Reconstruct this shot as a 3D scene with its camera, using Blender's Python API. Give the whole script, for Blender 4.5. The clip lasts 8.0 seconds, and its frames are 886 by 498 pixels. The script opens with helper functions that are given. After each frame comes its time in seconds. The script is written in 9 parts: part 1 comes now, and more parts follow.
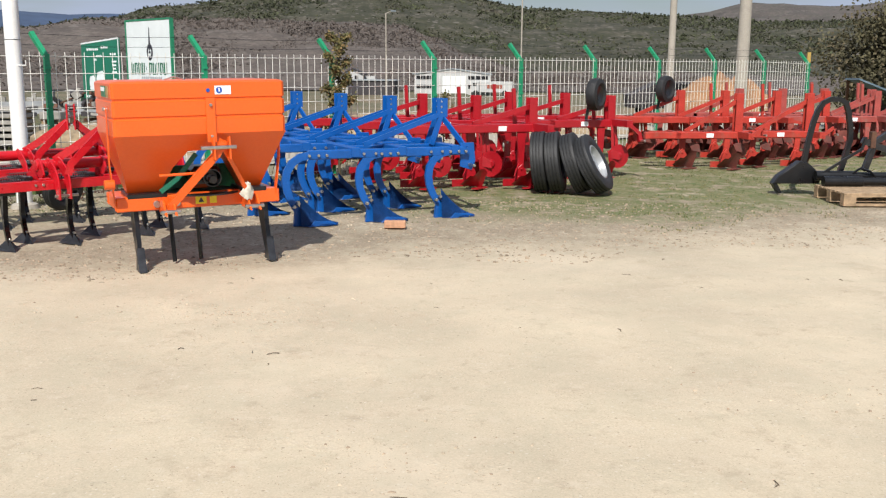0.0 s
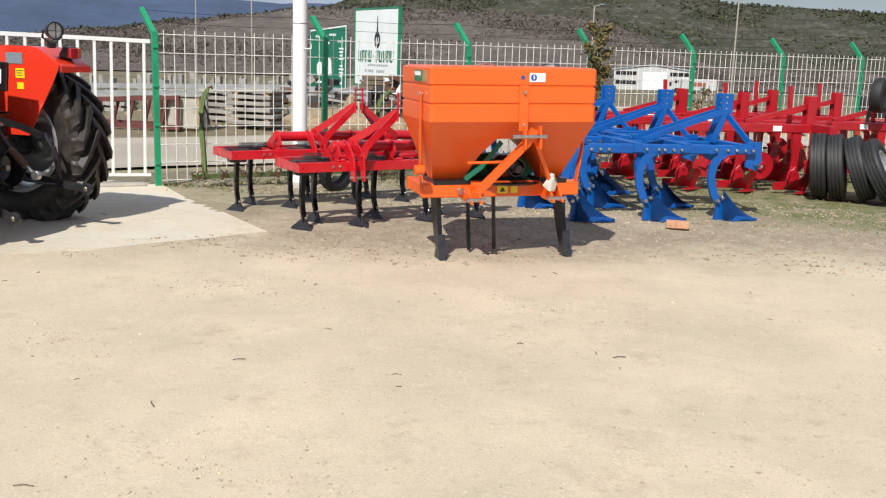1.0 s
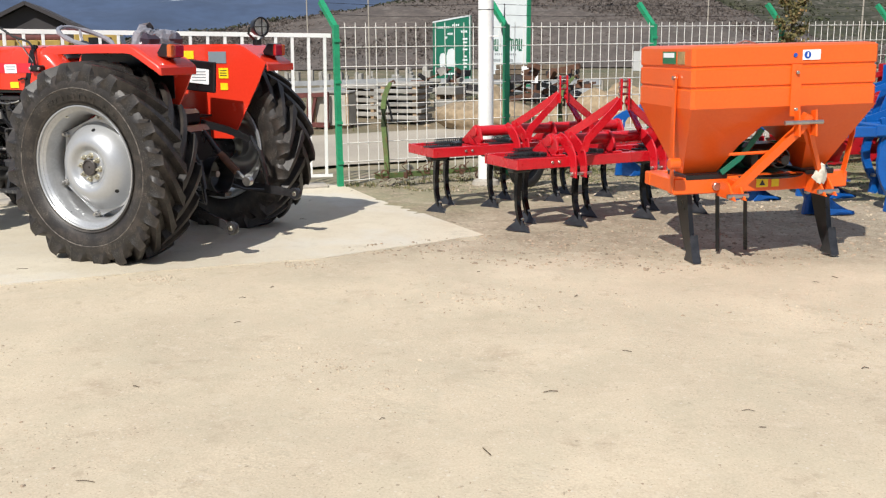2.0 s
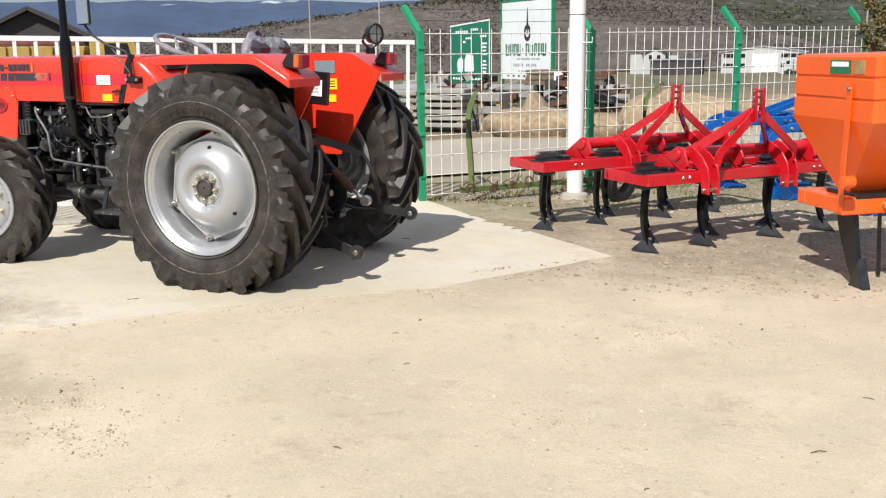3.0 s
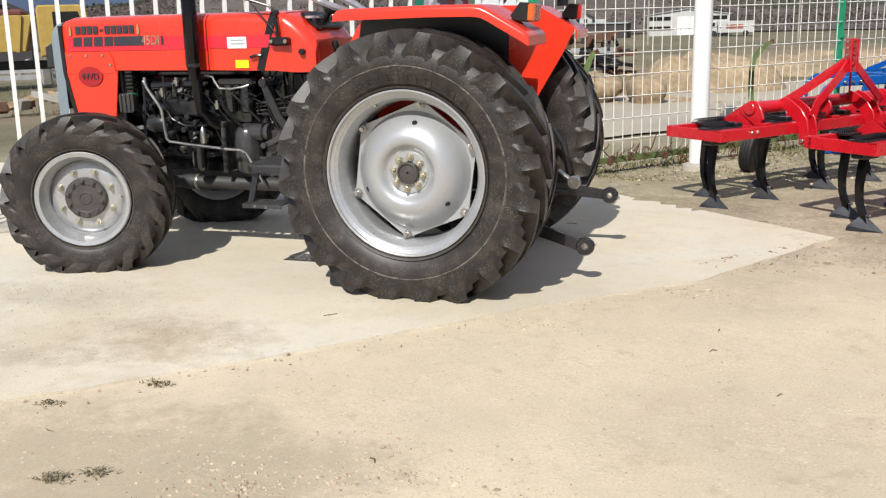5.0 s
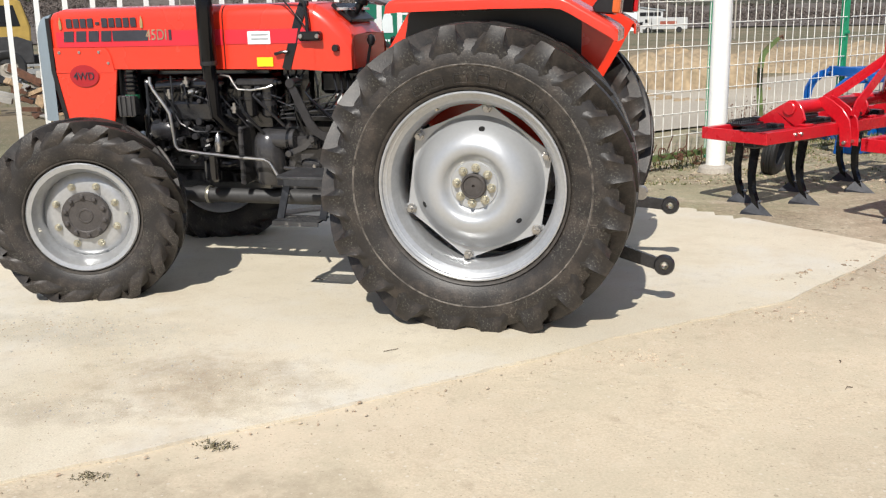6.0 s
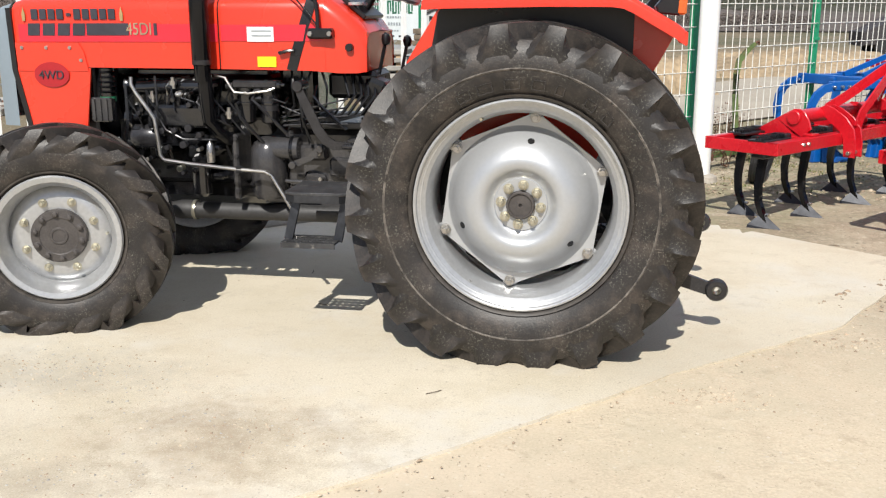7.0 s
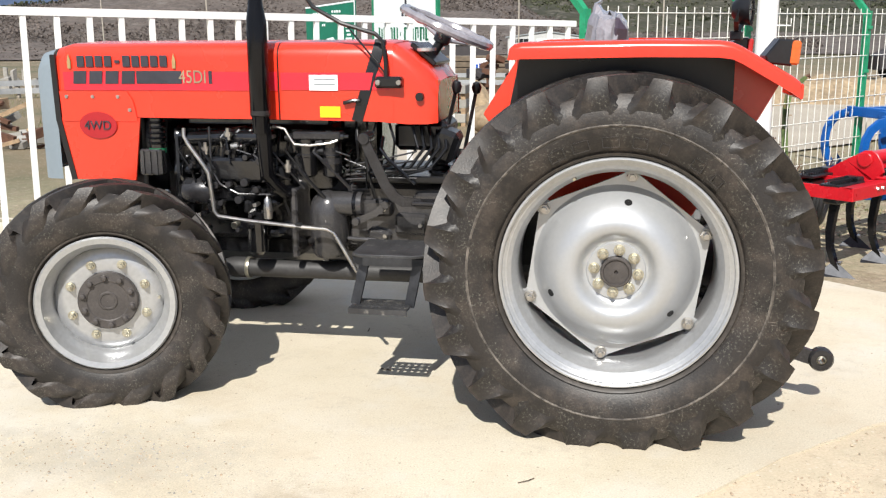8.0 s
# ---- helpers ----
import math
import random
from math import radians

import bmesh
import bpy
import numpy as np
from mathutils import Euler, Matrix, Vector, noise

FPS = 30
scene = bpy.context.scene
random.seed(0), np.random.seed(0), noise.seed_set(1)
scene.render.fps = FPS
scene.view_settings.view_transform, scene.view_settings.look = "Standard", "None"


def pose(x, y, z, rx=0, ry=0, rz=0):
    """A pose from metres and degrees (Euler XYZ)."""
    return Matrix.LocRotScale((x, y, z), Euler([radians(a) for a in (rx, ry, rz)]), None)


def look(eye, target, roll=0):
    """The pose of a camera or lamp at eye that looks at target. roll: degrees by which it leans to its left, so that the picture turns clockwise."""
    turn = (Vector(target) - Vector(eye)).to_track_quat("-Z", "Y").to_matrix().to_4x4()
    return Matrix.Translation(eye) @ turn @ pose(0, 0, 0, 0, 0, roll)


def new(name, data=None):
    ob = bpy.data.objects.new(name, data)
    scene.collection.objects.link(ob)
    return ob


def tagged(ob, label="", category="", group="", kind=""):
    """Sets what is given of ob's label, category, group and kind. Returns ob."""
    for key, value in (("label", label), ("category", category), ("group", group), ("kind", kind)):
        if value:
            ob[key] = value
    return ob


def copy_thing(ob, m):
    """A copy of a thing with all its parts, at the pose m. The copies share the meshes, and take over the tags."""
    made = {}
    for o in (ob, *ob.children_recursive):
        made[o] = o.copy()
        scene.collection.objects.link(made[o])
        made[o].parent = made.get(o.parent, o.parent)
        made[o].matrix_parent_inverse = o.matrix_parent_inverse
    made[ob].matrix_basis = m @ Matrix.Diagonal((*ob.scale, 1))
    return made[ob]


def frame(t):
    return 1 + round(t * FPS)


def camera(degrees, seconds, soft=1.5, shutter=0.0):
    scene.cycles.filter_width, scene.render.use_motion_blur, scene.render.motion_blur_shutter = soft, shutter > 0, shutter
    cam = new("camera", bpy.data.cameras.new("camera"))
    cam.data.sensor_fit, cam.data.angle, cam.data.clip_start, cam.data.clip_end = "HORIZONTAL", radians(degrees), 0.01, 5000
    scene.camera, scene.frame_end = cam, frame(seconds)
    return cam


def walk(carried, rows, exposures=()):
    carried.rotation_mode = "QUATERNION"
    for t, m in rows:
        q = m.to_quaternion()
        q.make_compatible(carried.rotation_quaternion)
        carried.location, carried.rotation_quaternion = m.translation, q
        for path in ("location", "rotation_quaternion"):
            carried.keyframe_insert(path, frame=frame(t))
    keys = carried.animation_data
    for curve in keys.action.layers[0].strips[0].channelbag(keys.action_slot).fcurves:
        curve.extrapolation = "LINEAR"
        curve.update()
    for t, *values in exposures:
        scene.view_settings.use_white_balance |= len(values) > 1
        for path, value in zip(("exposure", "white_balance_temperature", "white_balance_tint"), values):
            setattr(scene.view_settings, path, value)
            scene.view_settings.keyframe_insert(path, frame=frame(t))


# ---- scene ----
# camera and its walk
cam = camera(50.2, 8.0, soft=1.25)
PATH = [
    (0, (0.954, 0.848, 1.462), (0.717, 2.799, 1.09), 0.4),
    (0.2, (0.806, 0.873, 1.454), (0.488, 2.813, 1.085), 0.5),
    (0.5, (0.557, 0.923, 1.454), (0.126, 2.834, 1.047), 1.1),
    (0.7, (0.372, 0.911, 1.430), (-0.144, 2.803, 1.039), 2.3),
    (1, (0.057, 0.918, 1.415), (-0.552, 2.782, 1.022), 1.9),
    (1.2, (-0.142, 0.950, 1.413), (-0.815, 2.785, 0.986), 0.2),
    (1.5, (-0.465, 1.049, 1.403), (-1.184, 2.867, 0.981), -0.5),
    (1.7, (-0.705, 1.100, 1.389), (-1.442, 2.912, 0.972), -0.7),
    (2, (-1.053, 1.172, 1.372), (-1.858, 2.955, 0.956), -0.5),
    (2.2, (-1.261, 1.179, 1.385), (-2.081, 2.949, 0.947), -0.9),
    (3.3, (-2.409, 1.278, 1.412), (-3.151, 3.091, 1.011), -0.6),
    (3.5, (-2.611, 1.288, 1.408), (-3.287, 3.125, 1.002), -1.0),
    (3.7, (-2.824, 1.325, 1.383), (-3.474, 3.174, 0.989), -0.9),
    (4, (-3.12, 1.386, 1.381), (-3.764, 3.232, 0.957), -1.0),
    (4.2, (-3.308, 1.405, 1.382), (-3.940, 3.251, 0.942), -0.4),
    (4.5, (-3.582, 1.444, 1.382), (-4.158, 3.295, 0.891), -1.2),
    (4.7, (-3.778, 1.498, 1.374), (-4.340, 3.347, 0.859), -1.1),
    (5, (-4.038, 1.598, 1.357), (-4.672, 3.434, 0.881), -1.5),
    (5.2, (-4.18, 1.671, 1.374), (-4.845, 3.498, 0.906), -1.4),
    (6.3, (-4.956, 2.068, 1.346), (-5.401, 3.953, 0.849), -1.4),
    (6.5, (-5.065, 2.139, 1.361), (-5.491, 4.025, 0.849), -1.3),
    (6.7, (-5.179, 2.221, 1.354), (-5.571, 4.111, 0.831), -0.4),
    (7, (-5.36, 2.31, 1.346), (-5.687, 4.221, 0.857), -0.2),
    (7.2, (-5.459, 2.382, 1.357), (-5.748, 4.299, 0.864), -0.7),
    (7.5, (-5.555, 2.473, 1.377), (-5.806, 4.398, 0.894), -0.5),
    (7.7, (-5.623, 2.536, 1.397), (-5.914, 4.460, 0.932), -0.7),
    (8, (-5.691, 2.588, 1.439), (-6.035, 4.507, 0.995), -0.4),
]
walk(cam, [(t, look(eye, target, roll)) for t, eye, target, roll in PATH], [(0.0, 0.29), (2.0, 0.27), (3.5, 0.38), (5.0, 0.28), (6.5, 0.33), (7.5, 0.47), (8.0, 0.54)])

# world and sun: clear spring noon, sun behind the camera
SUN_ELEV, SUN_AZ = 45.0, 181.0          # degrees; azimuth from +y towards +x
world = bpy.data.worlds.new("world")
scene.world = world
world.use_nodes = True
wn = world.node_tree
sky = wn.nodes.new("ShaderNodeTexSky")
sky.sky_type = "NISHITA"
sky.sun_disc = False
sky.sun_elevation = radians(SUN_ELEV)
sky.sun_rotation = radians(SUN_AZ)
sky.dust_density = 1.0
wback = wn.nodes["Background"]
wcloud = wn.nodes.new("ShaderNodeTexNoise")
wcloud.inputs["Scale"].default_value = 2.4
wcloud.inputs["Detail"].default_value = 7.0
wco = wn.nodes.new("ShaderNodeTexCoord")
wmap = wn.nodes.new("ShaderNodeMapping")
wmap.inputs["Scale"].default_value = (1.0, 1.0, 4.0)
wramp = wn.nodes.new("ShaderNodeValToRGB")
wramp.color_ramp.elements[0].position, wramp.color_ramp.elements[1].position = 0.30, 0.54
wmix = wn.nodes.new("ShaderNodeMix")
wmix.data_type = "RGBA"
wmix.inputs["B"].default_value = (6.6, 7.6, 9.8, 1)
wn.links.new(wco.outputs["Generated"], wmap.inputs["Vector"])
wn.links.new(wmap.outputs["Vector"], wcloud.inputs["Vector"])
wn.links.new(wcloud.outputs["Fac"], wramp.inputs["Fac"])
wn.links.new(wramp.outputs["Color"], wmix.inputs["Factor"])
wn.links.new(sky.outputs["Color"], wmix.inputs["A"])
wn.links.new(wmix.outputs["Result"], wback.inputs["Color"])
wback.inputs["Strength"].default_value = 0.053
sun = new("sun", bpy.data.lights.new("sun", "SUN"))
sun.data.energy, sun.data.angle, sun.data.color = 4.5, radians(0.6), (1.0, 0.965, 0.905)
sa, se = radians(SUN_AZ), radians(SUN_ELEV)
sun.matrix_world = look((20 * math.sin(sa) * math.cos(se), 20 * math.cos(sa) * math.cos(se), 20 * math.sin(se)), (0, 0, 0))

# ---------------------------------------------------------------- materials


def surface(name, rgb, rough=0.5, metal=0.0, var=0.12, scale=6.0, bump=0.0, bscale=60.0, second=None, cover=0.5, coat=0.0, grit=0.06, spread=0.1):
    """A procedural material: base colour with broad and fine variation, optional second colour in patches, and fine relief."""
    m = bpy.data.materials.new(name)
    m.use_nodes = True
    nt = m.node_tree
    b = nt.nodes["Principled BSDF"]
    b.inputs["Roughness"].default_value, b.inputs["Metallic"].default_value = rough, metal
    b.inputs["Coat Weight"].default_value = coat
    b.inputs["Coat Roughness"].default_value = 0.12
    co = nt.nodes.new("ShaderNodeTexCoord")
    big, fine = nt.nodes.new("ShaderNodeTexNoise"), nt.nodes.new("ShaderNodeTexNoise")
    for n, sc, d in ((big, scale, 6.0), (fine, bscale, 8.0)):
        n.inputs["Scale"].default_value, n.inputs["Detail"].default_value = sc, d
        nt.links.new(co.outputs["Object"], n.inputs["Vector"])
    ramp = nt.nodes.new("ShaderNodeValToRGB")
    lo, hi = max(0.0, 0.5 - 0.16), 0.5 + 0.16
    dark = tuple(c * (1 - var) for c in rgb) + (1,)
    ramp.color_ramp.elements[0].position, ramp.color_ramp.elements[1].position = lo, hi
    ramp.color_ramp.elements[0].color = dark
    ramp.color_ramp.elements[1].color = tuple(min(1, c * (1 + var * 0.6)) for c in rgb) + (1,)
    nt.links.new(big.outputs["Fac"], ramp.inputs["Fac"])
    col = ramp.outputs["Color"]
    if second:
        pr = nt.nodes.new("ShaderNodeValToRGB")
        pr.color_ramp.elements[0].position, pr.color_ramp.elements[1].position = 1 - cover - 0.07, 1 - cover + 0.09
        n3 = nt.nodes.new("ShaderNodeTexNoise")
        n3.inputs["Scale"].default_value, n3.inputs["Detail"].default_value = scale * 1.7, 9.0
        n3.inputs["Roughness"].default_value = 0.65
        nt.links.new(co.outputs["Object"], n3.inputs["Vector"])
        nt.links.new(n3.outputs["Fac"], pr.inputs["Fac"])
        mx = nt.nodes.new("ShaderNodeMix")
        mx.data_type = "RGBA"
        mx.inputs["B"].default_value = tuple(second) + (1,)
        nt.links.new(pr.outputs["Color"], mx.inputs["Factor"])
        nt.links.new(col, mx.inputs["A"])
        col = mx.outputs["Result"]
    gm = nt.nodes.new("ShaderNodeMix")
    gm.data_type, gm.blend_type = "RGBA", "OVERLAY"
    gm.inputs["Factor"].default_value = min(1.0, grit * 6)
    nt.links.new(col, gm.inputs["A"])
    nt.links.new(fine.outputs["Fac"], gm.inputs["B"])
    nt.links.new(gm.outputs["Result"], b.inputs["Base Color"])
    rr = nt.nodes.new("ShaderNodeMapRange")
    rr.inputs["To Min"].default_value, rr.inputs["To Max"].default_value = max(0.02, rough - spread), min(1.0, rough + spread)
    nt.links.new(big.outputs["Fac"], rr.inputs["Value"])
    nt.links.new(rr.outputs["Result"], b.inputs["Roughness"])
    if bump:
        bp = nt.nodes.new("ShaderNodeBump")
        bp.inputs["Strength"].default_value, bp.inputs["Distance"].default_value = min(1.0, bump), 0.01
        nt.links.new(fine.outputs["Fac"], bp.inputs["Height"])
        nt.links.new(bp.outputs["Normal"], b.inputs["Normal"])
    return m


def add_specks(m, kinds, mask=None):
    """Crisp grit on a surface: kinds of (cells a metre, share of cells, radius in cells, colour, strength)."""
    nt = m.node_tree
    b = nt.nodes["Principled BSDF"]
    co = nt.nodes.new("ShaderNodeTexCoord")
    for scale, share, size, rgb, amount in kinds:
        src = b.inputs["Base Color"].links[0].from_socket
        v, sep, near, pick, mul, mx = (nt.nodes.new(t) for t in ("ShaderNodeTexVoronoi", "ShaderNodeSeparateColor", "ShaderNodeMapRange", "ShaderNodeMath", "ShaderNodeMath", "ShaderNodeMix"))
        v.inputs["Scale"].default_value = scale
        near.inputs["From Min"].default_value, near.inputs["From Max"].default_value = size, size * 0.75
        pick.operation, mul.operation = "GREATER_THAN", "MULTIPLY"
        pick.inputs[1].default_value = 1 - share
        nt.links.new(co.outputs["Object"], v.inputs["Vector"])
        nt.links.new(v.outputs["Distance"], near.inputs["Value"])
        nt.links.new(v.outputs["Color"], sep.inputs["Color"])
        nt.links.new(sep.outputs["Red"], pick.inputs[0])
        nt.links.new(near.outputs["Result"], mul.inputs[0])
        nt.links.new(pick.outputs[0], mul.inputs[1])
        k = nt.nodes.new("ShaderNodeMath")
        k.operation = "MULTIPLY"
        k.inputs[1].default_value = amount
        nt.links.new(mul.outputs[0], k.inputs[0])
        fac = k.outputs[0]
        if mask is not None:
            k2 = nt.nodes.new("ShaderNodeMath")
            k2.operation = "MULTIPLY"
            nt.links.new(fac, k2.inputs[0])
            nt.links.new(mask, k2.inputs[1])
            fac = k2.outputs[0]
        mx.data_type = "RGBA"
        mx.inputs["B"].default_value = rgb + (1,)
        nt.links.new(fac, mx.inputs["Factor"])
        nt.links.new(src, mx.inputs["A"])
        nt.links.new(mx.outputs["Result"], b.inputs["Base Color"])


M_RED = surface("tractor_red", (0.68, 0.038, 0.016), 0.26, var=0.05, scale=2, coat=0.4, grit=0.02)
M_STRIPE = surface("crimson_stripe", (0.62, 0.018, 0.035), 0.32, var=0.05, coat=0.3, grit=0.02)
M_CRED = surface("implement_red", (0.50, 0.008, 0.016), 0.28, var=0.10, scale=5, coat=0.25, grit=0.04)
M_SOILED = surface("soiled_share", (0.17, 0.045, 0.034), 0.6, var=0.35, scale=6, second=(0.10, 0.06, 0.05), cover=0.4, grit=0.07)
M_PRED = surface("plough_red", (0.37, 0.008, 0.015), 0.38, var=0.14, scale=5, coat=0.1, grit=0.05)
M_ORED = surface("plough_orange_red", (0.42, 0.036, 0.022), 0.5, var=0.22, scale=4, grit=0.07, second=(0.27, 0.07, 0.045), cover=0.38)
M_FADED = surface("faded_red", (0.34, 0.065, 0.053), 0.6, var=0.22, scale=4, grit=0.07, second=(0.28, 0.12, 0.10), cover=0.42)
M_BLUE = surface("implement_blue", (0.002, 0.085, 0.34), 0.36, var=0.12, scale=5, grit=0.04)
M_DBLUE = surface("worn_blue", (0.006, 0.062, 0.235), 0.42, metal=0.1, var=0.2, scale=8, grit=0.06)
M_ORANGE = surface("hopper_orange", (0.80, 0.112, 0.010), 0.36, var=0.05, scale=2.2, coat=0.25, grit=0.03)
M_GREEN = surface("machine_green", (0.012, 0.16, 0.07), 0.4, var=0.12)
M_POSTGREEN = surface("post_green", (0.014, 0.27, 0.125), 0.45, var=0.12, scale=9)
M_SIGNGREEN = surface("sign_green", (0.01, 0.15, 0.09), 0.5, var=0.12, scale=3)
M_WHITE = surface("white_paint", (0.80, 0.80, 0.77), 0.45, var=0.05, scale=4, second=(0.55, 0.50, 0.42), cover=0.22)
M_WIRE = surface("white_wire", (0.74, 0.72, 0.66), 0.5, var=0.08, scale=9)
M_PAPER = surface("white_label", (0.82, 0.83, 0.84), 0.5, var=0.03)
M_CLOTH = surface("sign_white", (0.70, 0.74, 0.74), 0.6, var=0.06, scale=2)
M_YELLOW = surface("yellow_label", (0.85, 0.62, 0.01), 0.45, var=0.05)
M_BLACK = surface("black_paint", (0.009, 0.009, 0.010), 0.30, var=0.2, scale=8, grit=0.06)
M_ENGINE = surface("engine_black", (0.006, 0.006, 0.007), 0.22, var=0.3, scale=12, bump=0.12, bscale=60, grit=0.1, coat=0.8)
M_CAST = surface("cast_grey", (0.030, 0.029, 0.031), 0.24, metal=0.2, var=0.25, scale=14, bump=0.08, bscale=120, grit=0.1)


def tyre_material():
    """Black rubber gone brown with dust, with fine pale scuffs and scratches."""
    m = surface("tyre_rubber", (0.0175, 0.0145, 0.0128), 0.50, var=0.35, scale=6, bump=0.10, bscale=140, second=(0.042, 0.033, 0.027), cover=0.46, grit=0.1)
    nt = m.node_tree
    b = nt.nodes["Principled BSDF"]
    co = nt.nodes.new("ShaderNodeTexCoord")
    wide = nt.nodes.new("ShaderNodeTexNoise")
    wide.inputs["Scale"].default_value, wide.inputs["Detail"].default_value = 9.0, 4.0
    nt.links.new(co.outputs["Object"], wide.inputs["Vector"])
    for stretch, scale, lo, hi, rgb in (((1, 1, 1), 120.0, 0.54, 0.72, (0.19, 0.182, 0.152)), ((1, 1, 0.12), 75.0, 0.63, 0.74, (0.26, 0.235, 0.205)), ((0.10, 1, 1), 70.0, 0.64, 0.75, (0.24, 0.215, 0.185))):
        src = b.inputs["Base Color"].links[0].from_socket
        mp, n, r, mx, mul, rw = (nt.nodes.new(t) for t in ("ShaderNodeMapping", "ShaderNodeTexNoise", "ShaderNodeValToRGB", "ShaderNodeMix", "ShaderNodeMath", "ShaderNodeValToRGB"))
        mp.inputs["Scale"].default_value = stretch
        mp.inputs["Rotation"].default_value = (0, 0.5, 0)
        n.inputs["Scale"].default_value, n.inputs["Detail"].default_value, n.inputs["Roughness"].default_value = scale, 8.0, 0.72
        r.color_ramp.elements[0].position, r.color_ramp.elements[1].position = lo, hi
        rw.color_ramp.elements[0].position, rw.color_ramp.elements[1].position = 0.40, 0.62
        mul.operation = "MULTIPLY"
        mx.data_type = "RGBA"
        mx.inputs["B"].default_value = rgb + (1,)
        nt.links.new(co.outputs["Object"], mp.inputs["Vector"])
        nt.links.new(mp.outputs["Vector"], n.inputs["Vector"])
        nt.links.new(n.outputs["Fac"], r.inputs["Fac"])
        nt.links.new(wide.outputs["Fac"], rw.inputs["Fac"])
        nt.links.new(r.outputs["Color"], mul.inputs[0])
        nt.links.new(rw.outputs["Color"], mul.inputs[1])
        nt.links.new(mul.outputs[0], mx.inputs["Factor"])
        nt.links.new(src, mx.inputs["A"])
        nt.links.new(mx.outputs["Result"], b.inputs["Base Color"])
    return m


M_TYRE = tyre_material()
M_SCUFF = surface("scuffed_rubber", (0.135, 0.118, 0.10), 0.85, var=0.5, scale=22, second=(0.035, 0.030, 0.026), cover=0.46)
M_HUB = surface("hub_brown_grey", (0.068, 0.060, 0.056), 0.50, metal=0.15, var=0.18, scale=14, bump=0.15, bscale=140, grit=0.07)
M_STACK = surface("stack_black", (0.004, 0.004, 0.005), 0.14, var=0.2, scale=6, coat=0.0, grit=0.03, spread=0.03)
M_STACK.node_tree.nodes["Principled BSDF"].inputs["Specular IOR Level"].default_value = 0.3
M_MARK = surface("raised_rubber", (0.044, 0.037, 0.031), 0.55, var=0.3, scale=16, second=(0.075, 0.064, 0.054), cover=0.4)
M_OLDTYRE = surface("old_tyre_rubber", (0.018, 0.018, 0.019), 0.6, var=0.25, scale=9, bump=0.3, bscale=70, second=(0.045, 0.042, 0.040), cover=0.35)
M_SILVER = surface("silver_wheel", (0.43, 0.44, 0.45), 0.36, metal=0.50, var=0.03, scale=2, grit=0.012, spread=0.02)
M_RIM = surface("rim_grey", (0.46, 0.465, 0.47), 0.32, metal=0.60, var=0.06, scale=6, grit=0.03)
M_STEEL = surface("bare_steel", (0.50, 0.48, 0.45), 0.3, metal=0.95, var=0.12, scale=20)
M_BRASS = surface("zinc_bolt", (0.55, 0.52, 0.42), 0.35, metal=0.9, var=0.1, scale=30)
M_GREY = surface("grille_grey", (0.19, 0.23, 0.26), 0.42, var=0.04, scale=2, grit=0.01)
M_RUST = surface("rusty_iron", (0.11, 0.05, 0.028), 0.8, var=0.35, scale=12, bump=0.4)
M_BADGE = surface("badge_crimson", (0.36, 0.006, 0.012), 0.35, var=0.05, coat=0.3, grit=0.02)
M_TUBE = surface("tube_grey", (0.030, 0.029, 0.029), 0.6, var=0.2, scale=9, bump=0.1, grit=0.08)
M_BELL = surface("gearbox_grey", (0.052, 0.050, 0.051), 0.22, metal=0.2, var=0.2, scale=9, bump=0.06, bscale=150, grit=0.08, coat=0.3)
M_WORN = surface("worn_step_paint", (0.05, 0.05, 0.052), 0.5, metal=0.3, var=0.3, scale=12, bump=0.2, bscale=90, second=(0.30, 0.28, 0.25), cover=0.34)
M_DARKSTEEL = surface("soil_steel", (0.05, 0.052, 0.058), 0.36, metal=0.6, var=0.3, scale=12)
M_PLASTIC = surface("wrapped_plastic", (0.25, 0.24, 0.26), 0.2, var=0.15, scale=14, coat=0.6)
M_SEAT = surface("seat_vinyl", (0.05, 0.035, 0.05), 0.4, var=0.2)
M_AMBER = surface("amber_lens", (0.52, 0.10, 0.012), 0.15, coat=0.8)
M_REDLENS = surface("red_lens", (0.40, 0.01, 0.012), 0.15, coat=0.8)
M_GLASS = surface("lamp_glass", (0.55, 0.56, 0.55), 0.12, metal=0.5)
M_WOOD = surface("pallet_wood", (0.36, 0.25, 0.15), 0.8, var=0.3, scale=14, bump=0.3)
M_OLDWOOD = surface("weathered_timber", (0.15, 0.115, 0.08), 0.85, var=0.3, scale=9)
M_TIMBER = surface("sawn_timber", (0.34, 0.23, 0.10), 0.8, var=0.2, scale=14)
M_CONC = surface("concrete_pole", (0.36, 0.325, 0.275), 0.85, var=0.12, scale=4, bump=0.2)
M_BLOCK = surface("stone_block", (0.31, 0.295, 0.265), 0.9, var=0.25, scale=3, bump=0.3)
M_TAN = surface("sand_heap", (0.30, 0.225, 0.14), 0.95, var=0.22, scale=1.8, bump=0.4, bscale=14, second=(0.22, 0.17, 0.10), cover=0.36, grit=0.12)
M_DKGREEN_INK = surface("green_ink", (0.015, 0.14, 0.07), 0.5)
M_DARK_INK = surface("dark_ink", (0.03, 0.03, 0.04), 0.5)
M_MUTED = surface("grey_ink", (0.30, 0.33, 0.34), 0.5)
M_BLUE_INK = surface("blue_ink", (0.01, 0.08, 0.42), 0.4)
M_BRICK = surface("fired_brick", (0.50, 0.27, 0.16), 0.9, var=0.2, scale=20, bump=0.3)
M_MIRROR = surface("mirror_glass", (0.75, 0.76, 0.76), 0.05, metal=1.0, var=0.02, grit=0.0)
